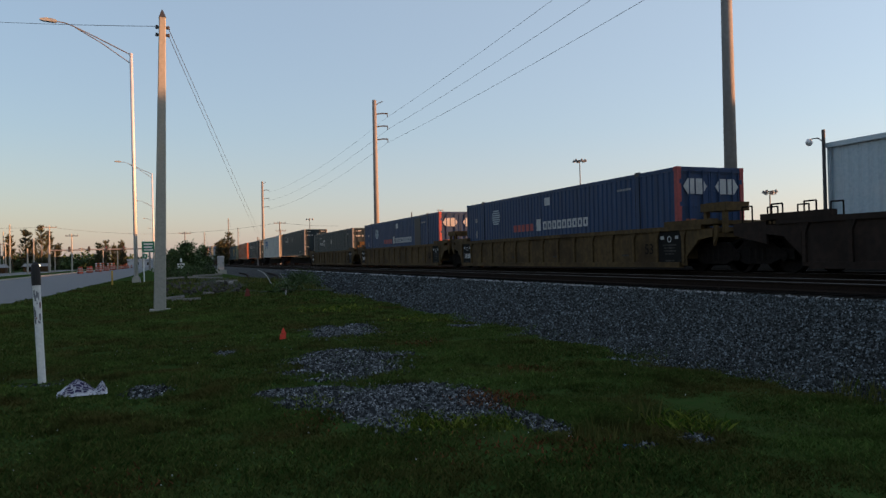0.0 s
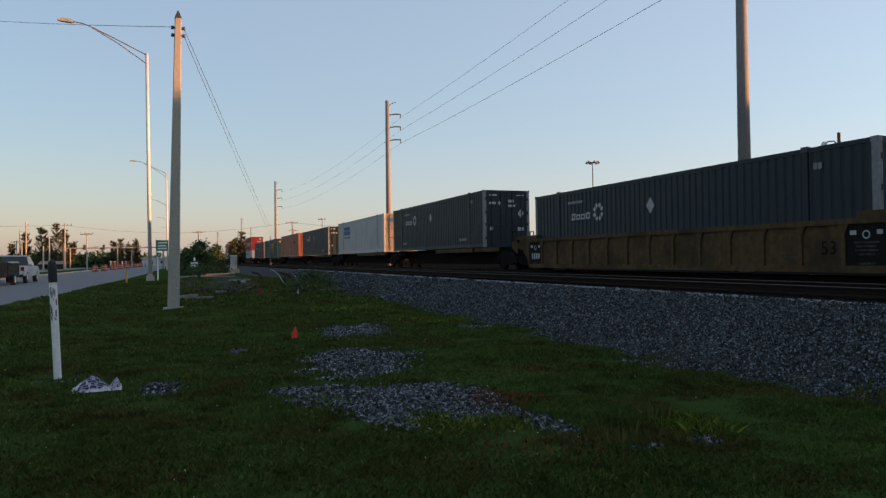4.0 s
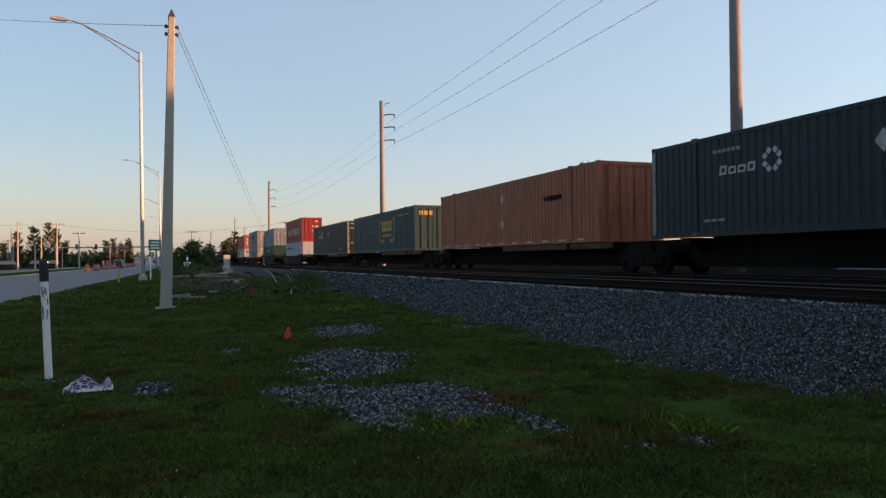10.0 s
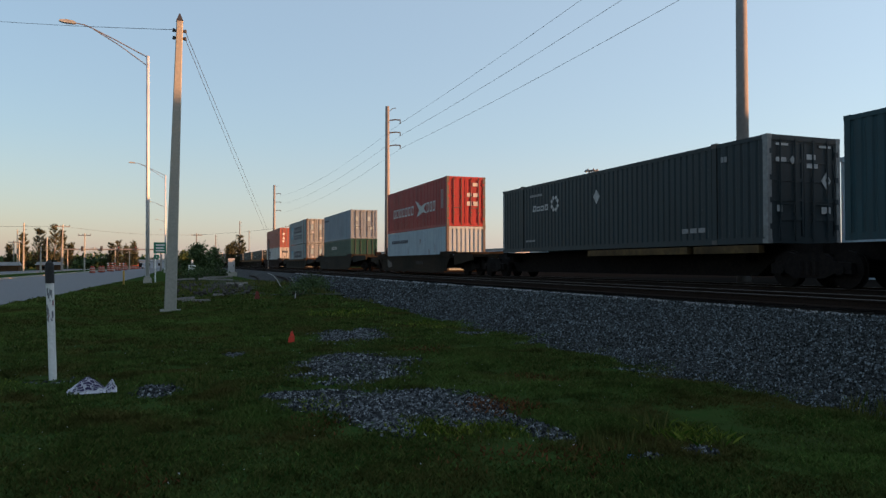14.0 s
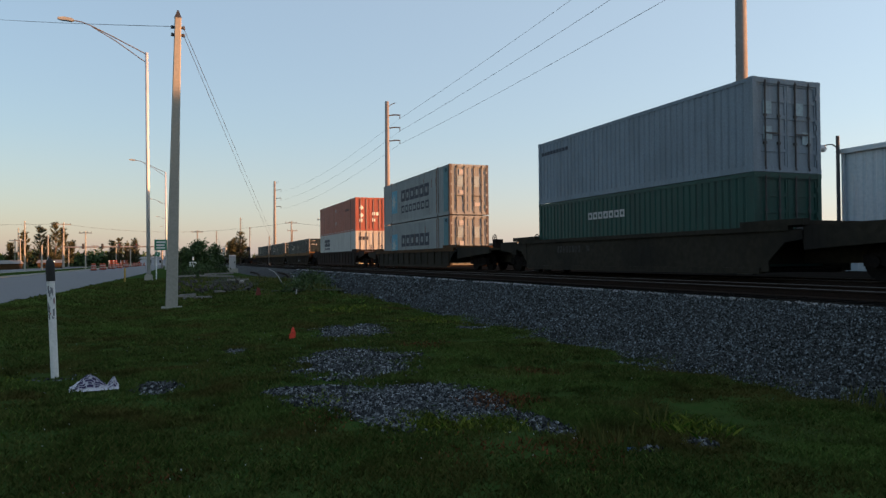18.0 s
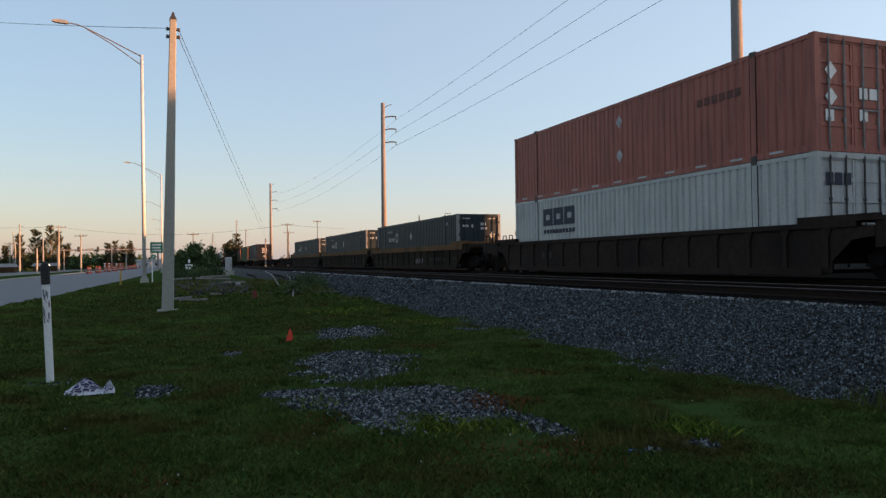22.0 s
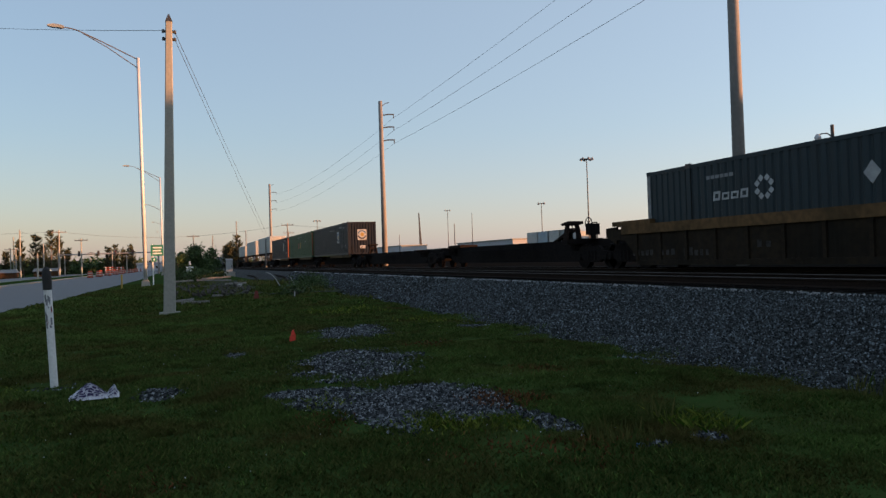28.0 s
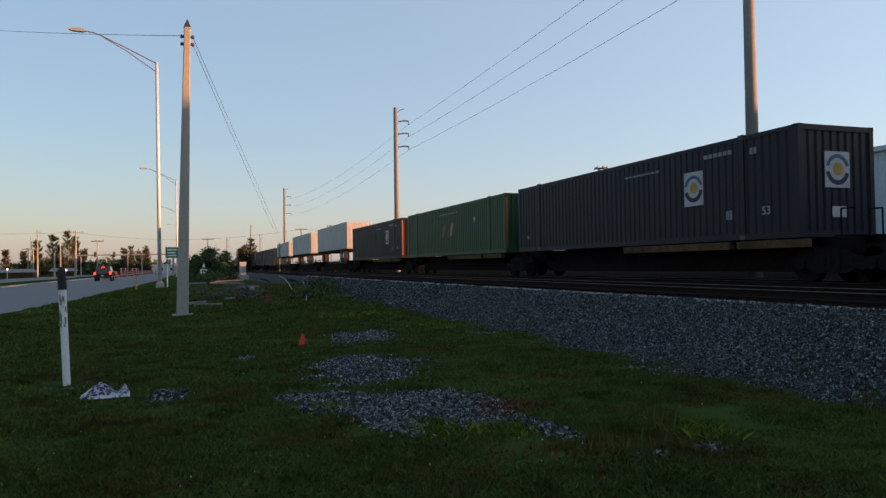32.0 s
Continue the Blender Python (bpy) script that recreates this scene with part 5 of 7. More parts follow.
bent_rail([(9.2, 78, 0.35), (8.9, 68, 0.4), (8.2, 58, 0.42), (7.6, 52, 0.4), (6.6, 44, 0.2), (6.2, 41, 0.05)], "rusty rail of an abandoned siding, sunk in weeds")
bent_rail([(7.4, 78, 0.3), (7.0, 68, 0.35), (6.2, 58, 0.35), (5.2, 48, 0.25), (4.4, 41, 0.05)], "rusty rail of an abandoned siding, sunk in weeds")
for x, y, l, a, z in ((2.5, 49, 2.2, 9, 0.75), (2.7, 50.2, 1.9, -4, 1.0), (0.7, 54, 1.3, 25, 0.6), (0.8, 30.6, 1.1, 12, 0.12), (0.3, 31.5, 1.0, 30, 0.16), (1.9, 34.4, 0.9, 62, 0.2), (3.3, 39.6, 1.0, 80, 0.5), (3.4, 43.5, 1.2, -10, 0.5)):
    bm = B()
    box(bm, -l / 2, l / 2, -0.09, 0.09, -0.05, 0.05)
    o = solid("old_sleeper", bm, WOODGREY, "weathered grey timber sleeper dumped in the weeds", "timber", "derelict siding")
    o.matrix_basis = pose(x, y, ground_z(x, y) + z * 0.5, 0, random.uniform(-4, 4), a)
pl = [(random.uniform(-0.2, 3.6), random.uniform(34, 60), 0.22 + random.uniform(-0.05, 0.2)) for i in range(260)]
stones("rubble", pl, [random.uniform(0.05, 0.16) for _ in pl], SPOIL, "heaped broken concrete and dirt by the old siding", "rubble")
mound = tagged(grid_mesh("spoil_mound", [0 + 0.5 * i for i in range(17)], [34 + 1.0 * i for i in range(34)],
                         lambda x, y: 0.0 + 0.36 * math.exp(-((x - 3.4) / 2.4) ** 2 - ((y - 52) / 10) ** 2) + 0.1 * noise.noise((x, y * 0.6, 9)) + 0.14, mat("weedy_spoil", (0.030, 0.032, 0.020), (0.022, 0.036, 0.012), 0.95, 0, 6, 0.8, 0.8, spec=0.1)),
               "low weedy mound of dirt at the siding's end", "mound", kind="structure")
for x, y in ((3.2, 30.6), (1.4, 31)):
    bm = B()
    hexa(bm, [(x - 0.1, y, 0.15), (x + 0.12, y, 0.15), (x + 0.12, y + 0.05, 0.15), (x - 0.1, y + 0.05, 0.15)], [(x - 0.03, y, 0.5), (x + 0.08, y, 0.45), (x + 0.08, y + 0.05, 0.45), (x - 0.03, y + 0.05, 0.5)])
    solid("marking_flag", bm, FADEDRED, "faded red marking flag by the siding", "flag") if x > 2 else bm.free()

for pts_ in ([(6.45, 54, 0.95), (6.2, 49, 0.85), (5.95, 45, 0.6), (5.7, 41.6, 0.3), (5.65, 41.2, 0.12)], [(7.1, 47.5, 0.75), (6.3, 40.5, 0.55), (5.5, 35, 0.35), (4.9, 31.3, 0.12)]):
    bm = B()
    tube(bm, pts_, 0.028, 6)
    solid("bent_pipe", bm, WOODGREY, "pale bent length of old pipe lying in the weeds", "pipe", "derelict siding")

CABGREY = mat("aged_cabinet_paint", (0.34, 0.34, 0.34), (0.27, 0.27, 0.27), 0.7, 0, 8, 1)
cab = thing("signal_cabinet", "grey-white metal railway equipment cabinet on a concrete base", "cabinet", pose(6.25, 88, 0.2))
bm = B()
box(bm, -0.36, 0.36, -0.35, 0.35, 0.5, 1.95)
part("body", bm, CABGREY, cab)
bm = B()
hexa(bm, [(-0.41, -0.4, 1.95), (0.41, -0.4, 1.95), (0.41, 0.4, 1.95), (-0.41, 0.4, 1.95)], [(-0.36, -0.3, 2.12), (0.36, -0.3, 2.12), (0.36, 0.3, 2.12), (-0.36, 0.3, 2.12)])
part("roof", bm, CABGREY, cab)
bm = B()
box(bm, -0.62, 0.62, -0.5, 0.5, -0.1, 0.5)
part("base", bm, CONCRETE, cab)
bm = B()
box(bm, 0.2, 0.27, -0.38, -0.35, 1.1, 1.35)
part("door_handle", bm, DARKMETAL, cab)
sn = thing("small_sign", "small white notice plate on a stake before the bush", "sign", pose(1.38, 66, 0.2))
bm = B()
box(bm, -0.03, 0.03, -0.03, 0.03, 0, 1.75)
part("stake", bm, WOODGREY, sn)
bm = B()
box(bm, -0.3, 0.28, -0.05, -0.03, 0.9, 1.35)
part("plate", bm, WHITE, sn)
bm = B()
cyl(bm, (0, 0, 1.5), (0, 0, 1.8), 0.09, 0.06, 8)
part("cap", bm, WHITE, sn)


# ---- trees and bushes ----
def leaf_cloud(bm, centres, per, spread, size):
    for c in centres:
        c = Vector(c)
        for _ in range(per):
            p = c + Vector((random.gauss(0, spread), random.gauss(0, spread), random.gauss(0, spread * 0.8)))
            a = Vector((random.uniform(-1, 1), random.uniform(-1, 1), random.uniform(-1, 1))).normalized() * size * random.uniform(0.6, 1.3)
            b = a.cross(Vector((random.uniform(-1, 1), random.uniform(-1, 1), random.uniform(-1, 1)))).normalized() * size * 0.5
            v = [bm.verts.new(q) for q in (p - a, p - b * 0.9, p + a, p + b)]
            bm.faces.new(v)


def pine(x, y, h, label, lean=0.0, dens=1.0):
    """A sparse feathery pine with upswept boughs."""
    t = thing("pine_tree", label, "tree", pose(x, y, 0.2), "trees beyond the road")
    bm = B()
    cyl(bm, (0, 0, -0.2), (lean * 0.5, 0, h * 0.5), 0.16, 0.10, 7)
    cyl(bm, (lean * 0.5, 0, h * 0.5), (lean, 0, h * 0.97), 0.10, 0.02, 6)
    ends = []
    for i in range(int(80 * dens)):
        u = random.uniform(0.05, 0.95)
        a = random.uniform(0, math.tau)
        L = h * (0.08 + 0.17 * (1 - u)) * random.uniform(0.5, 1.35)
        p = Vector((lean * u, 0, h * u))
        q = p + Vector((math.cos(a) * L * 0.75, math.sin(a) * L * 0.75, L * random.uniform(0.3, 0.85)))
        cyl(bm, p, q, 0.035, 0.01, 4, caps=False)
        for k in range(7):
            ends.append((p.lerp(q, 0.25 + 0.125 * k), (q - p).normalized()))
    for k in range(8):
        ends.append((Vector((lean, 0, h * (0.86 + 0.018 * k))), Vector((0, 0, 1))))
    part("trunk", bm, BARK, t)
    bm = B()
    for c, way in ends:
        for _ in range(7):
            d = (way + Vector((random.gauss(0, 0.45), random.gauss(0, 0.45), random.gauss(0, 0.35)))).normalized() * random.uniform(0.3, 0.75)
            s = d.cross(Vector((random.uniform(-1, 1), random.uniform(-1, 1), 0.3))).normalized() * 0.065
            v = [bm.verts.new(q) for q in (c - s, c + s, c + d)]
            bm.faces.new(v)
    part("crown", bm, NEEDLES, t)


PT = "feathery dark pine with upswept boughs beyond the road"
for x, y, h, l in ((-32.5, 190, 8.5, -1.0), (-30.5, 192, 10.0, 0.2), (-26.8, 190, 10.8, 0.1), (-25.6, 194, 9.6, -0.3), (-29.0, 195, 7.4, -0.5), (-24.2, 191, 6.6, 0.9), (-35.5, 200, 6.5, 0), 
                   (-17.4, 230, 7.6, -0.3), (-15.8, 228, 8.2, 0.2), (-14.0, 232, 7.4, 0.3), (-12.2, 234, 8.4, 0.4), (-11.4, 228, 6.4, 0.2), (-40, 210, 6.4, 0.2), (-45, 215, 7.0, 0)):
    pine(x, y, h, PT, l)
for x, y, h in ((14.5, 178, 8.4), (13.2, 182, 6.8), (19.6, 300, 9.0), (12.2, 176, 6.0)):
    pine(x, y, h, "sparse pine standing among the line-side poles", 0.2, 1.0)


def bush(cx, cy, rx, ry, h, n, label, z=0.2, size=0.14):
    t = thing("bush", label, "bush", pose(cx, cy, z), "line-side bushes")
    bm = B()
    cs = []
    for i in range(9):
        a = random.uniform(0, math.tau)
        q = Vector((math.cos(a) * rx * 0.5, math.sin(a) * ry * 0.5, h * random.uniform(0.4, 0.7)))
        cyl(bm, (q.x * 0.2, q.y * 0.2, 0), q, 0.06, 0.02, 5)
    part("woody_stem", bm, BARK, t)
    for i in range(n):
        a, u, v = random.uniform(0, math.tau), random.random() ** 0.5, random.random()
        k = 1 - 0.75 * v ** 1.6
        lump = 1 + 0.22 * noise.noise((math.cos(a) * 1.6 + cx, math.sin(a) * 1.6, v * 3))
        cs.append((math.cos(a) * rx * u * k * lump, math.sin(a) * ry * u * k, h * v * lump))
    bm = B()
    leaf_cloud(bm, cs, 26, 0.22, size)
    part("crown", bm, LEAVES, t)


bush(2.0, 72, 1.7, 2.4, 3.1, 130, "dense dark green bush beside the old siding")
bush(3.7, 76, 1.1, 2.0, 2.7, 80, "dense dark green bush beside the old siding")
bush(0.7, 70, 1.0, 1.8, 2.5, 60, "dense dark green bush beside the old siding")
bush(6.9, 38.5, 1.1, 2.2, 0.62, 60, "low bright green weeds at the siding end", 0.1, 0.08)
bush(5.4, 34, 0.8, 1.5, 0.4, 30, "low bright green weeds at the siding end", 0.1, 0.07)
bush(1.6, 58, 1.6, 2.0, 0.9, 50, "low weeds on the dirt mound", 0.35, 0.08)


def far_woods(name, x0, x1, y, h, step, label):
    bm = B()
    cs = []
    x = x0
    while x < x1:
        hh = h * (0.75 + 0.5 * (0.5 + noise.noise((x * 0.08, y * 0.01, 3))) + 0.25 * noise.noise((x * 0.5, 1, 1)))
        for k in range(5):
            cs.append((x + random.uniform(-1, 1), y + random.uniform(-5, 5), hh * (0.1 + 0.2 * k)))
        x += step
    leaf_cloud(bm, cs, 9, 0.9, 0.75)
    return solid(name, bm, LEAVES, label, "woods", kind="stuff")


far_woods("far_woods", -230, -8, 330, 5.2, 0.7, "low dark line of distant trees beyond the junction")
far_woods("far_woods", -8, 60, 480, 5.5, 1.2, "low dark line of distant trees along the railway")
far_woods("far_woods", -75, -16, 240, 3.9, 0.45, "dark scrub beyond the road")
far_woods("far_woods", 60, 420, 420, 5.0, 2.0, "low dark line of distant trees beyond the yard")

# ---- far side of the road ----
tagged(road_mesh("median", -19.5, -14.75, ROADZ + 0.1, GRASS), "grass strip beyond the road", "ground", kind="structure")
tagged(road_mesh("road", -30, -19.5, ROADZ + 0.02, ASPHALT), "second carriageway beyond the grass strip", "road", kind="structure")
tagged(road_mesh("pavement", -19.9, -19.5, ROADZ + 0.14, CONCRETE), "pale kerb of the second carriageway", "kerb", kind="structure")
for x, y, l, h, w in ((-33, 165, 7, 1.2, 3), (-60, 230, 22, 2.6, 8), (-27, 185, 5, 1.3, 3), (-9.2, 300, 12, 2.6, 6), (-44, 180, 6, 1.5, 3)):
    sh = thing("low_building", "low distant building lit warm by the sun", "building", pose(x, y, 0.2), "distant buildings")
    bm = B()
    box(bm, -l / 2, l / 2, -w / 2, w / 2, 0, h)
    part("wall", bm, HAZEWHITE if h > 2 else RUSTCHORD, sh)
    bm = B()
    hexa(bm, [(-l / 2 - 0.3, -w / 2 - 0.3, h), (l / 2 + 0.3, -w / 2 - 0.3, h), (l / 2 + 0.3, w / 2 + 0.3, h), (-l / 2 - 0.3, w / 2 + 0.3, h)],
         [(-l / 2, -0.3, h + 0.7), (l / 2, -0.3, h + 0.7), (l / 2, 0.3, h + 0.7), (-l / 2, 0.3, h + 0.7)])
    part("roof", bm, MASTGREY, sh)
    for k in range(int(l / 4)):
        bm = B()
        box(bm, -l / 2 + 1 + 4 * k, -l / 2 + 2.2 + 4 * k, -w / 2 - 0.03, -w / 2 + 0.02, h * 0.35, h * 0.75)
        part("window", bm, GLASS, sh)
for x, y, z in ((-33.2, 160, 1.9), (-21.5, 150, 1.5)):
    p = thing("yard_lamp", "small round lit lamp on a short post beyond the road", "lamp", pose(x, y, 0.2), "lamps beyond the road")
    bm = B()
    cyl(bm, (0, 0, 0), (0, 0, z - 0.2), 0.05, 0.05, 6)
    part("post", bm, GALV, p)
    bm = B()
    bmesh.ops.create_icosphere(bm, subdivisions=2, radius=0.2, matrix=Matrix.Translation((0, 0, z)))
    part("globe", bm, LAMP_WARM, p)

# ---- beyond the tracks: shed, yard masts, warehouses ----
shed = thing("shed", "pale blue-grey ribbed sheet-metal building beyond the tracks", "building", pose(30, 25.1, 0))
bm = B()
hexa(bm, [(0.1, -85, 0), (6.9, -85, 0), (6.9, -0.1, 0), (0.1, -0.1, 0)], [(0.1, -85, 6.62), (6.9, -85, 6.62), (6.9, -0.1, 6.62), (0.1, -0.1, 6.62)])
part("core", bm, CONCRETE, shed)
# added block, hidden behind the shed, that only shades the concrete pole's lower shaft
bm = B()
box(bm, 18, 32, -85, -21.5, 0, 9.0)
part("unseen_shade_block", bm, CONCRETE, shed)
SHEET = mat("white_sheet_metal", (0.34, 0.42, 0.47), (0.29, 0.37, 0.42), 0.45, 0.1, 6, 0.5, 0, (0.44, 0.46, 0.47), 0.5)
k = 0.0
while k < 40:
    bm = B()
    corrugated(bm, "y", -0.005, 0.04, 1.0, 0.25, 6.55, 0.5, -1)
    for v in bm.verts:
        v.co.y -= k + 1.0
    part("wall_sheet", bm, SHEET, shed)
    k += 1.0
bm = B()
corrugated(bm, "x", 0.0, 0.03, 7, 0.25, 6.55, 0.25, 1)
for v in bm.verts:
    v.co.x += 3.5
part("end_wall", bm, SHEET, shed)
bm = B()
hexa(bm, [(-0.12, -85, 6.5), (3.5, -85, 6.85), (3.5, 0.12, 6.85), (-0.12, 0.12, 6.5)], [(-0.12, -85, 6.72), (3.5, -85, 7.07), (3.5, 0.12, 7.07), (-0.12, 0.12, 6.72)])
hexa(bm, [(3.5, -85, 6.85), (7.1, -85, 6.5), (7.1, 0.12, 6.5), (3.5, 0.12, 6.85)], [(3.5, -85, 7.07), (7.1, -85, 6.72), (7.1, 0.12, 6.72), (3.5, 0.12, 7.07)])
part("roof", bm, SHEET, shed)
bm = B()
box(bm, -0.09, 0.06, -0.1, 0.05, 0, 6.6)
part("corner_trim", bm, SHEET, shed)
bm = B()
box(bm, -0.16, -0.04, -60, 0.05, 6.48, 6.66)
part("gutter", bm, SHEET, shed)
p = thing("yard_light", "dark slim post with a globe lamp on a curved arm", "lamp post", pose(29.7, 25.15, 0))
bm = B()
cyl(bm, (0, 0, 0), (0, 0, 7.35), 0.09, 0.08, 8)
part("post", bm, DARKMETAL, p)
bm = B()
tube(bm, [(0, 0, 6.75), (-0.05, 0.25, 6.98), (-0.08, 0.5, 7.0), (-0.1, 0.72, 6.95)], 0.03, 5)
part("arm", bm, DARKMETAL, p)
bm = B()
bmesh.ops.create_icosphere(bm, subdivisions=2, radius=0.16, matrix=Matrix.Translation((-0.1, 0.74, 6.82)))
cyl(bm, (-0.1, 0.74, 6.85), (-0.1, 0.74, 7.02), 0.17, 0.08, 8)
part("globe", bm, GALV, p)


def high_mast(x, y, h, heads, label, glow=False):
    p = thing("yard_mast", label, "light mast", pose(x, y, 0.2), "yard light masts")
    bm = B()
    cyl(bm, (0, 0, -0.2), (0, 0, h), 0.15, 0.08, 8)
    part("mast", bm, DARKMETAL, p)
    if heads:
        bm = B()
        cyl(bm, (0, 0, h - 0.05), (0, 0, h + 0.1), 0.5, 0.5, 8)
        part("ring", bm, DARKMETAL, p)
    for k in range(heads):
        a = k * math.tau / heads + 0.3
        d = Vector((math.cos(a), math.sin(a), 0))
        bm = B()
        cyl(bm, Vector((0, 0, h)) + d * 0.4, Vector((0, 0, h + 0.1)) + d * 0.95, 0.05, 0.05, 4)
        cyl(bm, Vector((0, 0, h - 0.2)) + d * 1.1, Vector((0, 0, h + 0.25)) + d * 0.95, 0.26, 0.14, 8)
        part("floodlight", bm, LAMP_WARM if glow else MASTGREY, p)


HM = "tall slim yard light mast with a ring of floodlights"
for x, y, h, n in ((70, 110, 18.2, 6), (120, 115, 13.4, 5), (40, 208.6, 13.4, 3), (90, 231, 17.8, 2), (90, 209.6, 15.6, 0), (90, 163.6, 14.6, 4), (90, 115.5, 12.4, 3), (90, 86.3, 10.7, 4), (60, 150, 9.0, 0), (75, 240, 10.0, 0)):
    high_mast(x, y, h, n, HM if n else "bare slim pole in the yard")
high_mast(60, 42.5, 16.6, 2, "tall yard light mast with two tilted floodlights")
high_mast(90, 104.8, 6.3, 2, "low yard mast with two lit lamps", True)


def warehouse(x, y, l, w, h, material, label, turn=0):
    b = thing("warehouse", label, "building", pose(x, y, 0.1, 0, 0, turn), "yard buildings")
    bm = B()
    box(bm, -w / 2, w / 2, -l / 2, l / 2, 0, h)
    part("wall", bm, material, b)
    bm = B()
    box(bm, -w / 2 - 0.3, w / 2 + 0.3, -l / 2 - 0.3, l / 2 + 0.3, h, h + 0.4)
    part("roof", bm, CONCRETE, b)
    n = int(l / 6)
    for k in range(n):
        bm = B()
        y0 = -l / 2 + 1.5 + k * 6
        box(bm, -w / 2 - 0.04, -w / 2 + 0.02, y0, y0 + 3, 0.1, h * 0.6)
        part("loading_door", bm, GREYCAR, b)


warehouse(130, 330, 150, 30, 5.4, HAZEWHITE, "long low white warehouse across the yard")
warehouse(84, 268, 34, 10, 6.2, HAZEWHITE, "low pale building across the yard")
warehouse(105, 222, 46, 12, 6.3, HAZEWHITE, "low pale blue-grey building across the yard")
warehouse(100, 127.7, 14.0, 10, 5.2, HAZEWHITE, "low white building across the yard")
for i, (y, m_) in enumerate(((166, C_WHITE), (160.5, C_PALE), (155, C_WHITE), (149.5, C_SILVER), (146, C_WHITE))):
    bx = thing("trailer_box", "white freight trailer parked across the yard", "trailer", pose(88, y, 1.2), "parked trailers")
    bm = B()
    box(bm, -1.25, 1.25, -6, 0, 3.2 if i < 4 else 3.4, 6.1 if i < 4 else 5.4)
    part("body", bm, m_, bx)
    bm = B()
    box(bm, -1.1, 1.1, -5.6, -0.4, -1.0, 3.2)
    part("lower_stack", bm, C_GREY, bx)
bm = B()
hexa(bm, [(90, 261, 0), (91, 261, 0), (91, 262, 0), (90, 262, 0)], [(90.5, 263.6, 19.5), (90.8, 263.6, 19.5), (90.8, 263.9, 19.5), (90.5, 263.9, 19.5)])
solid("crane", bm, DARKMETAL, "distant lattice crane boom over the yard", "crane")
# plain wall closing the place behind the camera
bm = B()
box(bm, -3.6, 26, -9.4, -9.0, -0.2, 6.5)
solid("wall_south", bm, CONCRETE, "plain wall closing the place at the back", "wall", kind="structure")


# ---- lettering and emblems on the containers ----
RSTREAK = mat("rust_streak", (0.16, 0.07, 0.035), (0.10, 0.045, 0.03), 0.9, 0, 20, 3)

FAINT = mat("small_worn_print", (0.22, 0.225, 0.23), (0.14, 0.145, 0.15), 0.7, 0, 14, 3)


def decal(c, name, bm, material, label=""):
    return part(name, bm, material, c, label)


SIDE = -(W53 / 2 - 0.012) - 0.002
SIDE4 = -(2.44 / 2 - 0.012) - 0.002


def letters(c, x, y0, y1, z0, z1, n, material, slant=0.0, name="lettering_block", hs=None, gap=0.22, hollow=0.0):
    """n blocks from y0 (left as read) down to y1, each a part of its own."""
    w = (y0 - y1) / n
    for i in range(n):
        bm = B()
        h = (z1 - z0) * (hs[i] if hs else 1)
        ya, wb = y0 - i * w, w * (1 - gap)
        if not hollow:
            word(bm, x, ya, z0, [h], wb, 0, slant)
        else:          # a block with a recess left open in its middle
            e = hollow * min(wb, h)
            word(bm, x, ya, z0, [e], wb, 0, slant)
            word(bm, x, ya - slant * (h - e), z0 + h - e, [e], wb, 0, slant)
            word(bm, x, ya - slant * e, z0 + e, [h - 2 * e], e, wb - 2 * e, slant)
            word(bm, x, ya - slant * e - wb + e, z0 + e, [h - 2 * e], e, 0, slant)
        decal(c, name, bm, FAINT if material is PALE and name != "lettering_block" else material)


def gem(c, x, yc, zc, r, material=PALE):
    bm = B()
    poly(bm, [(yc - r * 0.8, zc), (yc, zc - r), (yc + r * 0.8, zc), (yc, zc + r)], "x", x)
    decal(c, "diamond_emblem", bm, material)


def ring_gems(c, x, yc, zc, r, material=PALE):
    for k in range(4):
        a = k * math.pi / 2
        for s in (-1, 1):
            b = a + s * 0.42
            qy, qz, q = yc + r * 0.72 * math.cos(b), zc + r * 0.72 * math.sin(b), r * 0.27
            bm = B()
            poly(bm, [(qy - q, qz), (qy, qz - q), (qy + q, qz), (qy, qz + q)], "x", x)
            decal(c, "emblem_facet", bm, material)


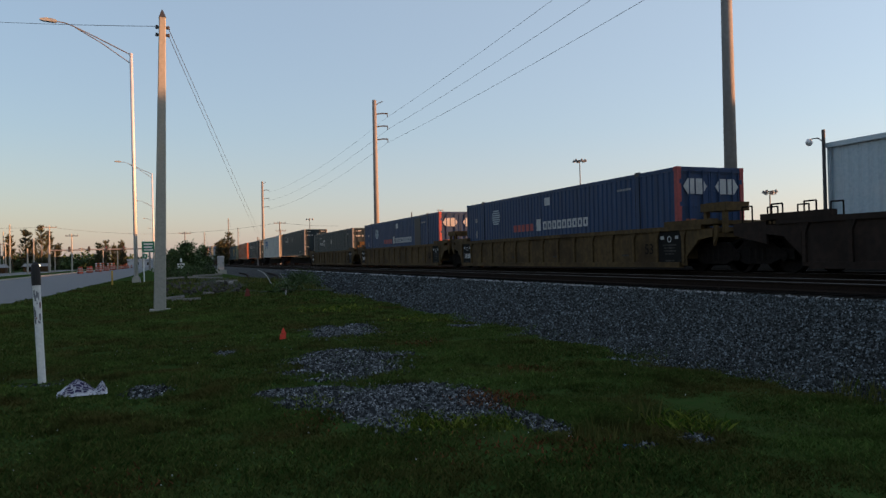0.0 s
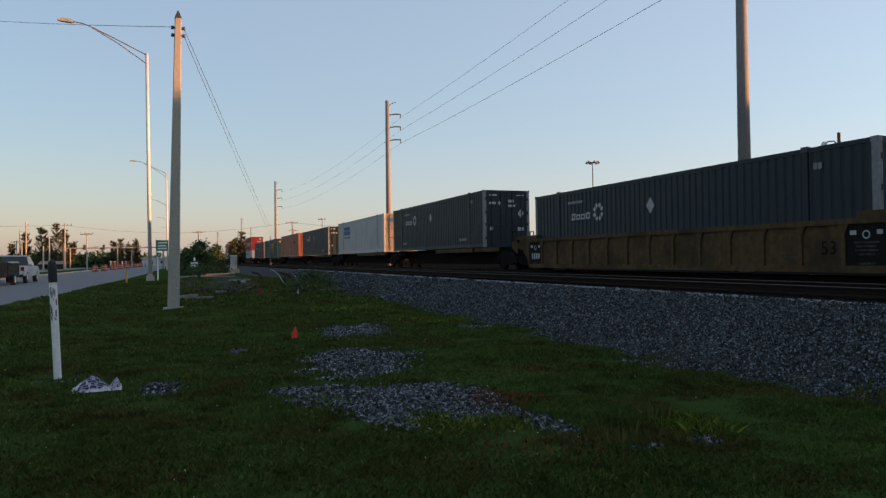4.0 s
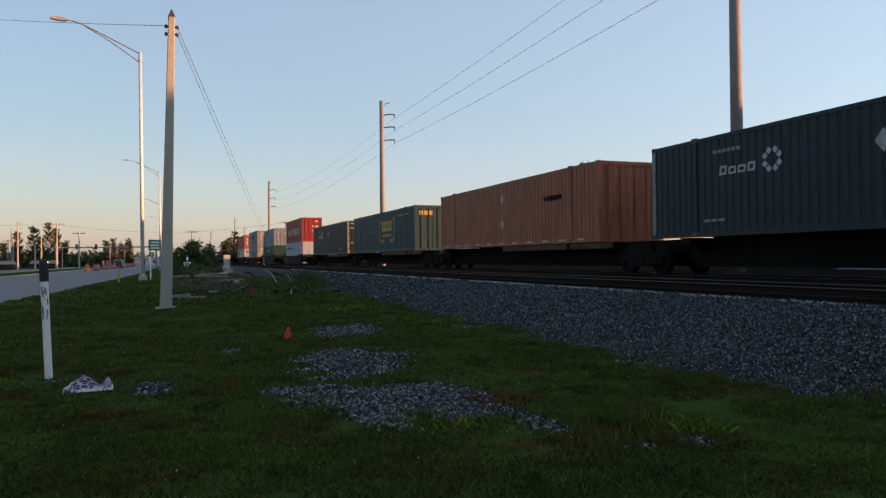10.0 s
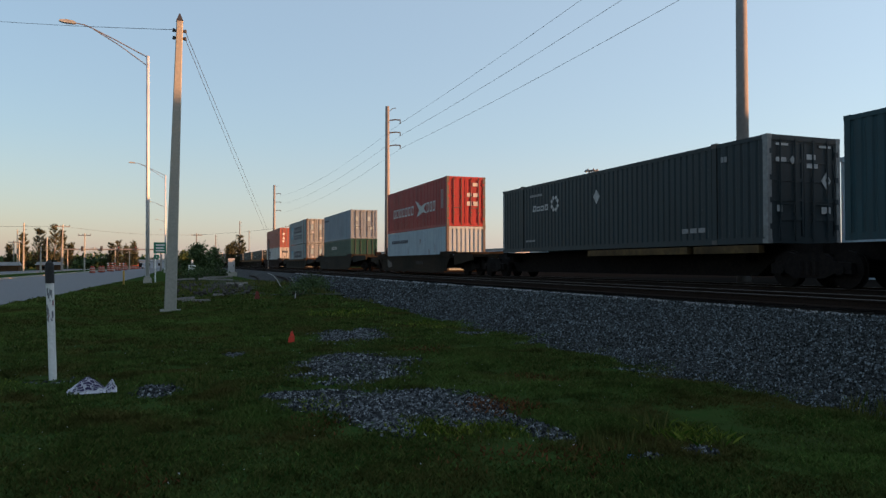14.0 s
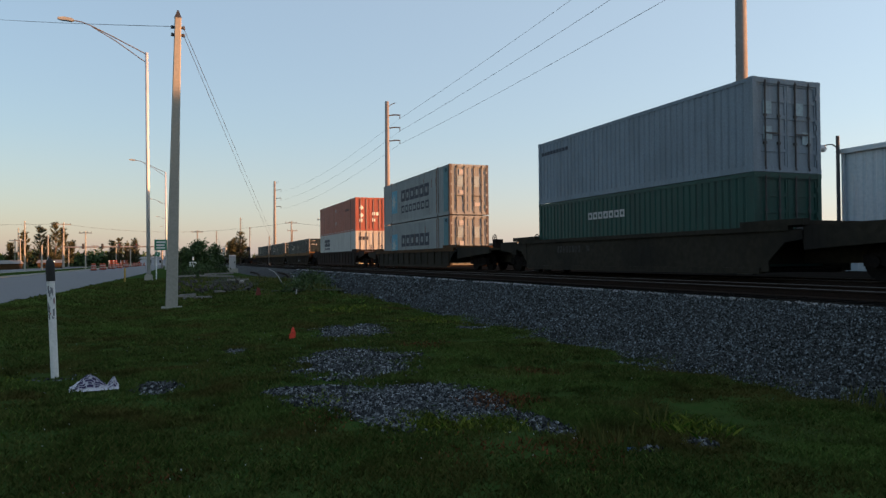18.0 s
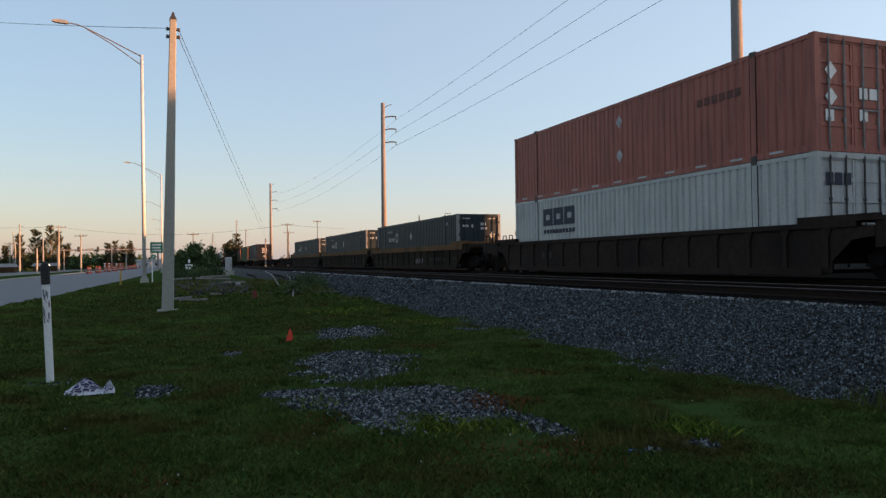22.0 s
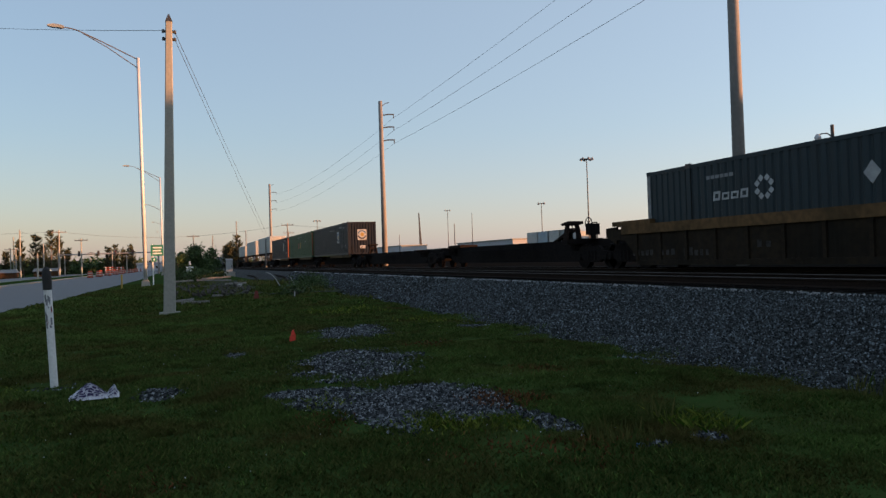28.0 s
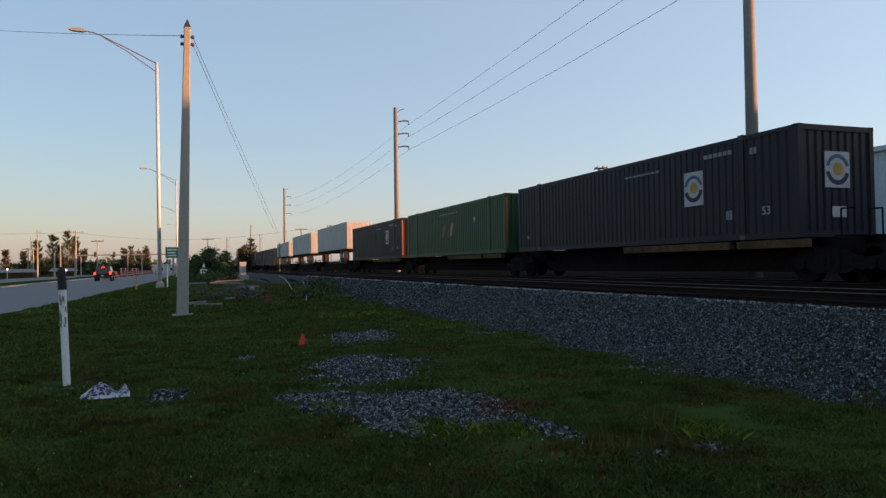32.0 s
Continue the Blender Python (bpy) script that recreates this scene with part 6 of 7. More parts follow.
def slate_marks(c, ends=True):
    letters(c, SIDE, 13.15, 11.75, 1.72, 1.98, 4, PALE, 0.12, hs=(1, 0.8, 0.8, 0.95), hollow=0.26)
    ring_gems(c, SIDE, 11.25, 1.94, 0.36)
    gem(c, SIDE, 8.15, 1.95, 0.27)
    letters(c, SIDE, 13.4, 12.3, 2.36, 2.46, 6, PALE, name="number_bar")
    letters(c, SIDE, 3.4, 2.3, 0.38, 0.52, 3, PALE, name="notice_bar")
    letters(c, SIDE, 13.8, 12.9, 0.42, 0.5, 3, PALE, name="notice_bar")
    letters(c, SIDE, 1.72, 1.45, 2.34, 2.5, 2, PALE, name="number_bar")
    if ends:
        for x0, x1, z0, z1 in ((-0.98, -0.62, 2.18, 2.30), (0.1, 0.42, 2.28, 2.42), (0.1, 0.5, 2.05, 2.17), (-0.95, -0.78, 0.85, 1.02), (0.62, 0.95, 0.82, 1.0), (-0.98, -0.55, 2.62, 2.68), (0.55, 0.98, 2.62, 2.68)):
            bm = B()
            box(bm, x0, x1, 0.018, 0.026, z0, z1)
            decal(c, "door_label", bm, PALE)
        bm = B()
        poly(bm, [(0.62, 1.72), (0.8, 1.5), (0.98, 1.72), (0.8, 1.95)], "y", 0.026)
        decal(c, "diamond_emblem", bm, PALE)
        bm = B()
        poly(bm, [(-0.5, 2.24), (-0.4, 2.12), (-0.3, 2.24), (-0.4, 2.36)], "y", 0.026)
        decal(c, "diamond_emblem", bm, PALE)


for c in (boxC, boxD, boxF, boxI, boxN, boxO, boxP):
    slate_marks(c)
for c in (boxA, boxB):
    letters(c, SIDE, 8.85, 8.4, 1.3, 1.78, 1, PALE)
    letters(c, SIDE, 8.3, 4.9, 1.32, 1.66, 9, PALE, gap=0.22, hollow=0.3)
    letters(c, SIDE, 10.95, 9.05, 1.32, 1.62, 5, INK_RED, gap=0.25)
    letters(c, SIDE, 15.1, 14.85, 1.96, 2.16, 2, PALE, name="number_bar")
    letters(c, SIDE, 15.05, 14.88, 1.2, 1.55, 2, PALE, name="notice_bar")
    letters(c, SIDE, 3.1, 2.3, 2.4, 2.47, 5, PALE, name="number_bar")
    bm = B()
    plate(bm, SIDE, 8.15, 7.72, 2.3, 2.62)
    decal(c, "white_panel", bm, PALE)
    for k in range(7):
        zz = 1.76 + 0.1 * k
        hw_ = 0.42 * math.sqrt(max(0.02, 1 - ((zz - 2.06) / 0.42) ** 2))
        bm = B()
        plate(bm, SIDE, 12.75 + hw_, 12.75 - hw_, zz, zz + 0.06)
        decal(c, "globe_stripe", bm, C_PALE)
    for xc in (-0.62, 0.62):
        for s in (-1, 1):
            bm = B()
            pts_ = [(xc + s * 0.03, 2.06), (xc + s * 0.28, 2.06), (xc + s * 0.46, 2.3), (xc + s * 0.28, 2.54), (xc + s * 0.03, 2.54)]
            poly(bm, pts_ if s > 0 else pts_[::-1], "y", 0.012)
            decal(c, "door_emblem", bm, PALE)
    bm = B()
    box(bm, -0.98, -0.6, 0.015, 0.026, 0.95, 1.3)
    decal(c, "door_placard", bm, C_ORANGE)
bm = B()
plate(bm, SIDE, 4.3, 3.2, 0.4, 2.75)
decal(boxB, "repair_panel", bm, C_NAVY, "dark unpainted repair panel")
# white container: blue lettering
letters(boxE, SIDE, 13.7, 11.25, 1.68, 2.42, 3, INK_BLUE, gap=0.07, hollow=0.34)
letters(boxE, SIDE, 13.7, 11.2, 1.38, 1.5, 10, INK_BLUE)
for k in range(3):
    bm = B()
    box(bm, -0.98 + 0.3 * k, -0.74 + 0.3 * k, 0.018, 0.026, 2.3, 2.56)
    decal(boxE, "door_lettering", bm, INK_BLUE)
WORNPRINT = mat("worn_dark_print", (0.075, 0.030, 0.024), (0.13, 0.045, 0.034), 0.8, 0, 9, 3)
letters(boxG, SIDE, 4.1, 2.6, 1.78, 1.98, 6, BLACKSTEEL, name="lettering_block")
for c in (boxG, boxM2):
    for k in range(11):
        bm = B()
        plate(bm, -W53 / 2 - 0.001, 1.0 + 1.4 * k, 1.45 + 1.4 * k, 0.09, 0.15)
        decal(c, "reflector_strip", bm, PALE)
for c in (boxG, boxM2):
    gem(c, SIDE, 8.1, 2.2, 0.23)
    gem(c, SIDE, 8.1, 1.02, 0.23)
letters(boxM2, SIDE, 4.15, 2.35, 1.88, 2.1, 6, WORNPRINT)
for z in (1.35, 2.0):
    bm = B()
    poly(bm, [(-0.95, z), (-0.75, z - 0.22), (-0.55, z), (-0.75, z + 0.22)], "y", 0.026)
    decal(boxM2, "diamond_emblem", bm, WHITE)
for x0, z in ((-0.95, 0.75), (0.2, 1.35), (0.55, 1.35), (0.2, 0.8)):
    bm = B()
    box(bm, x0, x0 + 0.28, 0.018, 0.026, z, z + 0.28)
    decal(boxM2, "door_label", bm, WHITE)
# blue-green container: gold lettering in brackets
letters(boxH, SIDE, 7.6, 5.05, 1.46, 2.2, 3, INK_GOLD, gap=0.07, hollow=0.32)
letters(boxH, SIDE, 7.5, 5.1, 1.08, 1.26, 10, INK_GOLD)
for ya, sg in ((8.32, -1), (4.5, 1)):
    bm = B()
    plate(bm, SIDE, ya, ya + sg * 0.1, 0.82, 2.32)
    plate(bm, SIDE, ya + sg * 0.1, ya + sg * 0.34, 0.82, 0.94)
    plate(bm, SIDE, ya + sg * 0.1, ya + sg * 0.34, 2.2, 2.32)
    decal(boxH, "bracket_mark", bm, INK_GOLD)
for yc in (7.68, 7.3, 5.4, 5.0):
    bm = B()
    ring(bm, yc, 0.76, 0.0, 0.14, "x", SIDE, n=10)
    decal(boxH, "wheel_dot", bm, INK_GOLD)
letters(boxH, SIDE, 12.2, 8.7, 1.5, 1.64, 16, mat("faded_gold_lettering", (0.12, 0.11, 0.05), None, 0.8))
letters(boxH, SIDE, 4.0, 1.2, 2.4, 2.48, 9, INK_GOLD, name="number_bar")
for k in range(3):
    bm = B()
    box(bm, -0.98 + 0.32 * k, -0.72 + 0.32 * k, 0.018, 0.026, 2.28, 2.55)
    decal(boxH, "door_lettering", bm, INK_GOLD)
# red container: white lettering and a winged emblem
letters(boxJ2, SIDE4, 10.7, 6.0, 1.02, 1.62, 7, PALE, 0.1, gap=0.3, hollow=0.22)
letters(boxJ2, SIDE4, 3.55, 1.85, 1.02, 1.64, 3, PALE, 0.1, gap=0.3, hollow=0.24)
bm = B()
poly(bm, [(5.75, 1.9), (5.2, 1.74), (4.6, 1.45), (3.9, 1.62), (3.55, 1.6), (4.1, 1.3), (3.5, 0.95), (4.2, 1.08), (5.5, 0.85), (5.0, 1.25)], "x", SIDE4)
decal(boxJ2, "winged_emblem", bm, PALE)
letters(boxJ2, SIDE4, 0.95, 0.5, 1.1, 2.2, 2, PALE, gap=0.5, name="notice_bar")
for x0, x1, z0, z1 in ((0.42, 0.75, 2.35, 2.55), (0.05, 0.35, 1.72, 1.95), (0.45, 0.8, 1.72, 1.95), (0.05, 0.35, 1.2, 1.45), (0.45, 0.8, 1.2, 1.45)):
    bm = B()
    box(bm, x0, x1, 0.018, 0.026, z0, z1)
    decal(boxJ2, "door_label", bm, PALE)
letters(boxJ1, SIDE4, 11.1, 7.3, 1.8, 2.03, 9, INK_NAVY, gap=0.2)
bm = B()
poly(bm, [(11.75 + (0.24 if k % 2 else 0.1) * math.cos(k * math.pi / 7), 1.93 + (0.24 if k % 2 else 0.1) * math.sin(k * math.pi / 7)) for k in range(14)], "x", SIDE4)
decal(boxJ1, "star_emblem", bm, STAR)
letters(boxK1, SIDE4, 8.3, 5.9, 1.72, 1.98, 7, PALE, gap=0.2, hollow=0.28)
letters(boxK2, SIDE4, 11.9, 9.7, 2.02, 2.16, 9, INK_NAVY, gap=0.2)
for x0, z in ((-0.85, 1.6), (0.3, 1.6), (-0.85, 0.9), (0.55, 0.8)):
    bm = B()
    box(bm, x0, x0 + 0.3, 0.018, 0.026, z, z + 0.35)
    decal(boxK2, "door_label", bm, LABEL_SKY)
for c, z0 in ((boxL2, 1.42), (boxL1, 1.25)):
    letters(c, SIDE4, 9.35, 3.5, z0, z0 + 0.78, 6, INK_NAVY, 0.05, gap=0.13, hollow=0.27)
    if c is boxL2:
        letters(c, SIDE4, 9.3, 3.4, 0.64, 1.14, 7, INK_NAVY, gap=0.24, hollow=0.24)
    bm = B()
    zz = 0.72 if c is boxL2 else 0.55
    plate(bm, SIDE4, 11.9, 10.3, zz, zz + 1.6)
    decal(c, "blue_panel", bm, INK_SKY)
    bm = B()
    poly(bm, [(11.1 + (0.62 if k % 2 else 0.24) * math.cos(k * math.pi / 7), zz + 0.8 + (0.62 if k % 2 else 0.24) * math.sin(k * math.pi / 7)) for k in range(14)], "x", SIDE4 - 0.007)
    decal(c, "star_emblem", bm, STAR)
    bm = B()
    plate(bm, SIDE4, 1.0, 0.22, 0.2, 2.75)
    decal(c, "blue_green_end_panel", bm, TEALPATCH)
    for yb_, wb_ in ((1.84, 0.07), (2.1, 0.1), (0.16, 0.06)):
        bm = B()
        plate(bm, SIDE4 - 0.014, yb_, yb_ + wb_, 0.2, 2.8)
        decal(c, "rust_band", bm, RSTREAK)
    for x0, z, h in ((-0.72, 1.6, 0.62), (0.3, 1.6, 0.62), (-0.62, 2.3, 0.3), (-0.6, 1.15, 0.25), (0.35, 0.5, 0.2)):
        bm = B()
        box(bm, x0, x0 + 0.34, 0.018, 0.026, z, z + h)
        decal(c, "door_label", bm, LABEL_SKY if h > 0.5 else PALE)
for c, W_, L_, H_ in ((boxL2, 2.44, L45, 2.9), (boxL1, 2.44, L45, 2.9), (boxJ1, 2.44, L40, 2.59)):
    for k in range(9):
        y = random.uniform(0.3, L_ - 0.5) if k else 2.0
        z = random.uniform(0.3, H_ - 0.4)
        bm = B()
        plate(bm, -(W_ / 2 - 0.012) - 0.003, y, y + random.uniform(0.03, 0.09), max(0.17, z - random.uniform(0.2, 0.7)), z, t=0.003)
        decal(c, "rust_streak", bm, RSTREAK)
# white lower container: navy lettering
letters(boxM1, SIDE, 13.6, 11.05, 1.74, 2.44, 3, INK_NAVY, gap=0.07, hollow=0.34)
letters(boxM1, SIDE, 13.55, 11.05, 1.42, 1.58, 10, INK_NAVY)
for k in range(3):
    bm = B()
    box(bm, -0.98 + 0.3 * k, -0.74 + 0.3 * k, 0.018, 0.026, 2.1, 2.4)
    decal(boxM1, "door_lettering", bm, INK_NAVY)
# navy containers: white square panels with a ring emblem
for c in (boxQ, boxS):
    bm = B()
    plate(bm, SIDE, 4.42, 3.56, 1.12, 2.16)
    pan = decal(c, "logo_panel", bm, PALE)
    bm = B()
    ring(bm, 3.99, 1.64, 0.31, 0.41, "x", SIDE - 0.007, 15, 165)
    decal(pan, "ring_emblem", bm, INK_STEEL)
    bm = B()
    ring(bm, 3.99, 1.64, 0.28, 0.41, "x", SIDE - 0.007, 190, 345)
    decal(pan, "ring_emblem", bm, INK_NAVY)
    bm = B()
    ring(bm, 3.97, 1.66, 0.0, 0.17, "x", SIDE - 0.007, n=12)
    decal(pan, "gold_emblem", bm, INK_GOLD)
    bm = B()
    box(bm, -0.42, 0.42, -0.004, 0.02, 1.28, 2.22)
    pan = decal(c, "logo_panel", bm, PALE)
    bm = B()
    ring(bm, 0.0, 1.75, 0.3, 0.4, "y", -0.005, 15, 165)
    decal(pan, "ring_emblem", bm, INK_STEEL)
    bm = B()
    ring(bm, 0.0, 1.75, 0.28, 0.4, "y", -0.005, 190, 345)
    decal(pan, "ring_emblem", bm, INK_NAVY)
    bm = B()
    ring(bm, 0.02, 1.77, 0.0, 0.17, "y", -0.005, n=12)
    decal(pan, "gold_emblem", bm, INK_GOLD)
    bm = B()
    box(bm, -0.2, 0.28, 0.0, 0.02, 0.52, 0.8)
    decal(c, "white_label", bm, PALE)
    letters(c, SIDE, 3.5, 2.3, 2.46, 2.58, 6, PALE, name="number_bar")
    letters(c, SIDE, 7.6, 5.6, 2.36, 2.42, 8, PALE, name="number_bar")
    letters(c, SIDE, 2.62, 2.36, 0.6, 0.86, 2, PALE, name="notice_bar")
    letters(c, SIDE, 1.66, 1.38, 2.34, 2.52, 2, PALE, name="number_bar")
    letters(c, SIDE, 15.3, 15.1, 0.55, 0.68, 2, PALE, name="number_bar")


def text_mesh(s, size):
    cu = bpy.data.curves.new("numerals", "FONT")
    cu.body, cu.size, cu.extrude = s, size, 0.003
    o = bpy.data.objects.new("numerals", cu)
    me = bpy.data.meshes.new_from_object(o)
    bpy.data.objects.remove(o)
    return me


def numerals(c, s, size, x, y, z, material):
    me = text_mesh(s, size)
    me.materials.clear()
    me.materials.append(material)
    ob = part("size_numerals", me, None, c)
    ob.matrix_basis = pose(x, y, z, 90, 0, -90)
    return ob


for c in (boxQ, boxS):
    numerals(c, "53", 0.32, SIDE - 0.004, 1.28, 0.66, PALE)
for c in (boxL2, boxL1):
    numerals(c, "45", 0.3, SIDE4 - 0.01, 0.72, 2.5, BLACKSTEEL)
for k, (ys_, zs_) in enumerate(((8.9, 1.15), (7.6, 1.15))):
    bm = B()
    poly(bm, [(ys_ - 0.1, zs_), (ys_ + 0.25, zs_), (ys_ - 0.05, zs_ + 0.7), (ys_ - 0.4, zs_ + 0.7)], "x", SIDE)
    decal(boxR, "emblem_stroke", bm, INK_GOLD if k else INK_RED)
gem(boxR, SIDE, 4.0, 1.88, 0.16)
letters(boxR, SIDE, 9.6, 6.4, 2.42, 2.48, 9, PALE, name="number_bar")
for c in (boxR, boxS):
    bm = B()
    box(bm, -1.27, -1.16, -0.012, 0.0, 0.2, 2.7)
    decal(c, "worn_post_face", bm, C_ORANGE)


# ---- trailers riding on the spine cars ----
def trailer(L, s, z0, z1, label):
    t = thing("truck_trailer", label, "trailer", group="trailers on the train")
    H = z1 - z0
    bm = B()
    box(bm, -1.29, 1.29, 0, L, 1.15, H)
    bmesh.ops.bevel(bm, geom=list(bm.edges), offset=0.05, segments=1, affect="EDGES")
    part("box_body", bm, C_WHITE, t)
    bm = B()
    box(bm, -1.25, 1.25, 0.2, L - 0.1, 0.98, 1.15)
    part("underframe", bm, BLACKSTEEL, t)
    n = int(L / 1.2)
    for k in range(n):
        bm = B()
        box(bm, -1.305, -1.29, 0.6 + k * 1.2, 0.65 + k * 1.2, 1.2, H - 0.06)
        part("side_post", bm, C_WHITE, t)
    for ya in (1.6, 2.9):
        for sx in (-1, 1):
            bm = B()
            cyl(bm, (sx * 0.75, ya, 0.52), (sx * 1.25, ya, 0.52), 0.52, 0.52, 16)
            w = part("wheel", bm, RUBBER, t)
            bm = B()
            cyl(bm, (sx * 1.22, ya, 0.52), (sx * 1.27, ya, 0.52), 0.28, 0.22, 12)
            part("rim", bm, GALV, w)
    for sx in (-1, 1):
        bm = B()
        box(bm, sx * 0.9 - 0.06, sx * 0.9 + 0.06, L - 3.2, L - 3.05, 0.15, 1.0)
        part("landing_leg", bm, DARKMETAL, t)
    for sx in (-1, 1):
        bm = B()
        x0, x1 = (0.01, 1.2) if sx > 0 else (-1.2, -0.01)
        box(bm, x0, x1, -0.03, 0.0, 1.25, H - 0.12)
        d = part("door", bm, C_WHITE, t)
        for k in (0.35, 0.75):
            bm = B()
            xr = x0 + (x1 - x0) * k
            cyl(bm, (xr, -0.05, 1.2), (xr, -0.05, H - 0.1), 0.02, n=5)
            part("lock_rod", bm, GALV, d)
    on_train(t, s, z0)


trailer(16.15, 448.9, 2.15, 5.95, "white road trailer riding on a spine car")
trailer(16.15, 470.2, 2.15, 5.92, "white road trailer riding on a spine car")
trailer(14.6, 491.0, 2.15, 5.5, "white shorter road trailer riding on a spine car")
for k in range(7):
    container(L53, H53, W53, (C_DARK, C_NAVY, C_DARK, C_BLUE, C_DARK, C_ORANGE, C_DARK)[k], "dark corrugated container far back in the train", 510 + k * 19.2, SPZ if k < 3 else 1.3)
for k in range(3):
    spine_unit(528.8 + 19.2 * k, 547.6 + 19.2 * k, BLACKSTEEL, SPN, (529.5 + 19.2 * k, 546.9 + 19.2 * k), (531 + 19.2 * k, 545 + 19.2 * k))
for k in range(3):
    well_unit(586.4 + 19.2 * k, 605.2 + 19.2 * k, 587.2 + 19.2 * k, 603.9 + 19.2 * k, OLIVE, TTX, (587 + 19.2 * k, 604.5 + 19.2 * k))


# hand brakes, ladders and fittings on the car ends
def brake_gear(s, side=0.6, h=1.2):
    b = thing("brake_stand", "black hand brake wheel on a stand at the car end", "hand brake", group="car end fittings")
    bm = B()
    box(bm, -0.1, 0.1, -0.08, 0.08, 0, h - 0.12)
    box(bm, -0.22, 0.22, -0.15, 0.2, max(0.02, h - 0.55), h - 0.1)
    part("stand", bm, BLACKSTEEL, b)
    bm = B()
    for k in range(16):
        a0, a1 = k * math.tau / 16, (k + 1) * math.tau / 16
        cyl(bm, (-0.2, 0.25 * math.cos(a0), h - 0.1 + 0.25 * math.sin(a0)), (-0.2, 0.25 * math.cos(a1), h - 0.1 + 0.25 * math.sin(a1)), 0.02, n=5)
    for k in range(4):
        a0 = k * math.pi / 4
        cyl(bm, (-0.2, -0.25 * math.cos(a0), h - 0.1 - 0.25 * math.sin(a0)), (-0.2, 0.25 * math.cos(a0), h - 0.1 + 0.25 * math.sin(a0)), 0.014, n=4)
    part("brake_wheel", bm, BLACKSTEEL, b)
    on_train(b, s, RAIL + 1.12)
    return b


def hand_rails(s, label="pair of bent steel grab rails on the car end"):
    g = thing("grab_rails", label, "grab rail", group="car end fittings")
    for x in (-1.3, -0.4):
        bm = B()
        tube(bm, [(x, 0, 0), (x, 0, 0.62), (x, 0.35, 0.62), (x, 0.35, 0)], 0.022, 5)
        part("rail_hoop", bm, BLACKSTEEL, g)
    bm = B()
    box(bm, -1.35, -0.2, -0.1, 0.5, -0.04, 0.0)
    part("step_plate", bm, BLACKSTEEL, g)
    on_train(g, s, RAIL + 1.16)


for s, h in ((219.8, 0.62), (223.2, 0.62), (242.2, 0.45), (246.9, 0.6), (291.4, 0.85), (357.1, 0.75)):
    brake_gear(s, 0.6, h)
for s in (14.9, 15.9, 16.9, 37.4, 78.0, 268.0, 291.6, 292.3, 356.2, 392.9, 447.6):
    hand_rails(s)
for s, m_ in ((18.3, YELLOW), (38.0, YELLOW), (58.0, YELLOW)):
    w = thing("walkway_bracket", "yellow steel walkway bracket at the car end", "bracket", group="car end fittings")
    bm = B()
    box(bm, -1.35, -0.5, -0.5, 0.5, 0.62, 0.86)
    box(bm, -1.3, -1.18, -0.42, -0.3, 0.0, 0.62)
    box(bm, -1.3, -1.18, 0.3, 0.42, 0.0, 0.62)
    part("frame", bm, m_, w)
    on_train(w, s, RAIL + 1.12)
# car side markings: black panels, plain bars for the stencils, size numerals
FADED = mat("faded_stencil", (0.060, 0.057, 0.052), (0.022, 0.020, 0.018), 0.85, 0, 9, 3, spec=0.1)


def bar(c, y, z, w, h, material, x=-1.47, name="stencil_bar"):
    bm = B()
    box(bm, x, x + 0.006, y - w / 2, y + w / 2, z, z + h)
    return part(name, bm, material, c)


for s0 in (17.9, 37.95, 57.95):
    car = CARS[s0]
    a, b = (1.45, 18.65) if s0 != 17.9 else (1.4, 18.5)
    for y in (a + 0.73, b - 0.8):
        bar(car, y, 0.28, 1.05, 0.98, STENCILBLACK, -1.48, "marking_panel")
        bar(car, y + 0.33, 1.0, 0.16, 0.1, PALE, -1.486)
        bar(car, y - 0.33, 1.0, 0.14, 0.1, PALE, -1.486)
        bm = B()
        for k in range(10):
            t0, t1 = k * math.tau / 10, (k + 1) * math.tau / 10
            q = [bm.verts.new((-1.487, y + r * math.cos(t), 1.0 + r * math.sin(t))) for r, t in ((0.07, t0), (0.1, t0), (0.1, t1), (0.07, t1))]
            bm.faces.new(q)
        part("round_emblem", bm, PALE, car)
        if y < 5:
            for k, w in enumerate((0.62, 0.5, 0.56, 0.4)):
                bar(car, y, 0.80 - 0.09 * k, w, 0.05, FADED, -1.486)
        else:
            for k in range(4):
                bar(car, y + 0.29 - 0.195 * k, 0.52, 0.13 if k else 0.07, 0.24, PALE, -1.486, "number_bar")
        bar(car, y, 0.32, 0.4, 0.05, FADED, -1.486)
    bm = B()
    box(bm, -1.475, -1.463, a + 1.35, a + 2.0, 0.48, 0.98)
    part("numeral_plate", bm, YELLOW, car)
    numerals(car, "53", 0.46, -1.479, a + 1.95, 0.56, BLACKSTEEL)
    for y, w in ((4.4, 0.4), (9.0, 0.3), (12.5, 0.5)):
        bar(car, y, 0.5, w, 0.06, FADED)
for s0 in (294.4, 314.45, 334.0):
    car = CARS[s0]
    for y0, y1, z, h in ((17.35, 18.5, 0.45, 0.24), (16.3, 17.05, 0.45, 0.2), (14.8, 15.95, 0.42, 0.26), (12.5, 13.1, 0.6, 0.22), (3.6, 6.2, 0.6, 0.22), (1.7, 2.45, 0.66, 0.2), (8.4, 9.0, 0.5, 0.16)):
        n = max(2, round((y1 - y0) / 0.24))
        for k in range(n):
            w = (y1 - y0) / n
            bar(car, y0 + w * (k + 0.5), z, w * random.uniform(0.45, 0.7), h * random.uniform(0.6, 1.0), FADED)
    bar(car, 2.9, 0.8, 0.3, 0.2, STENCILBLACK, name="marking_panel")
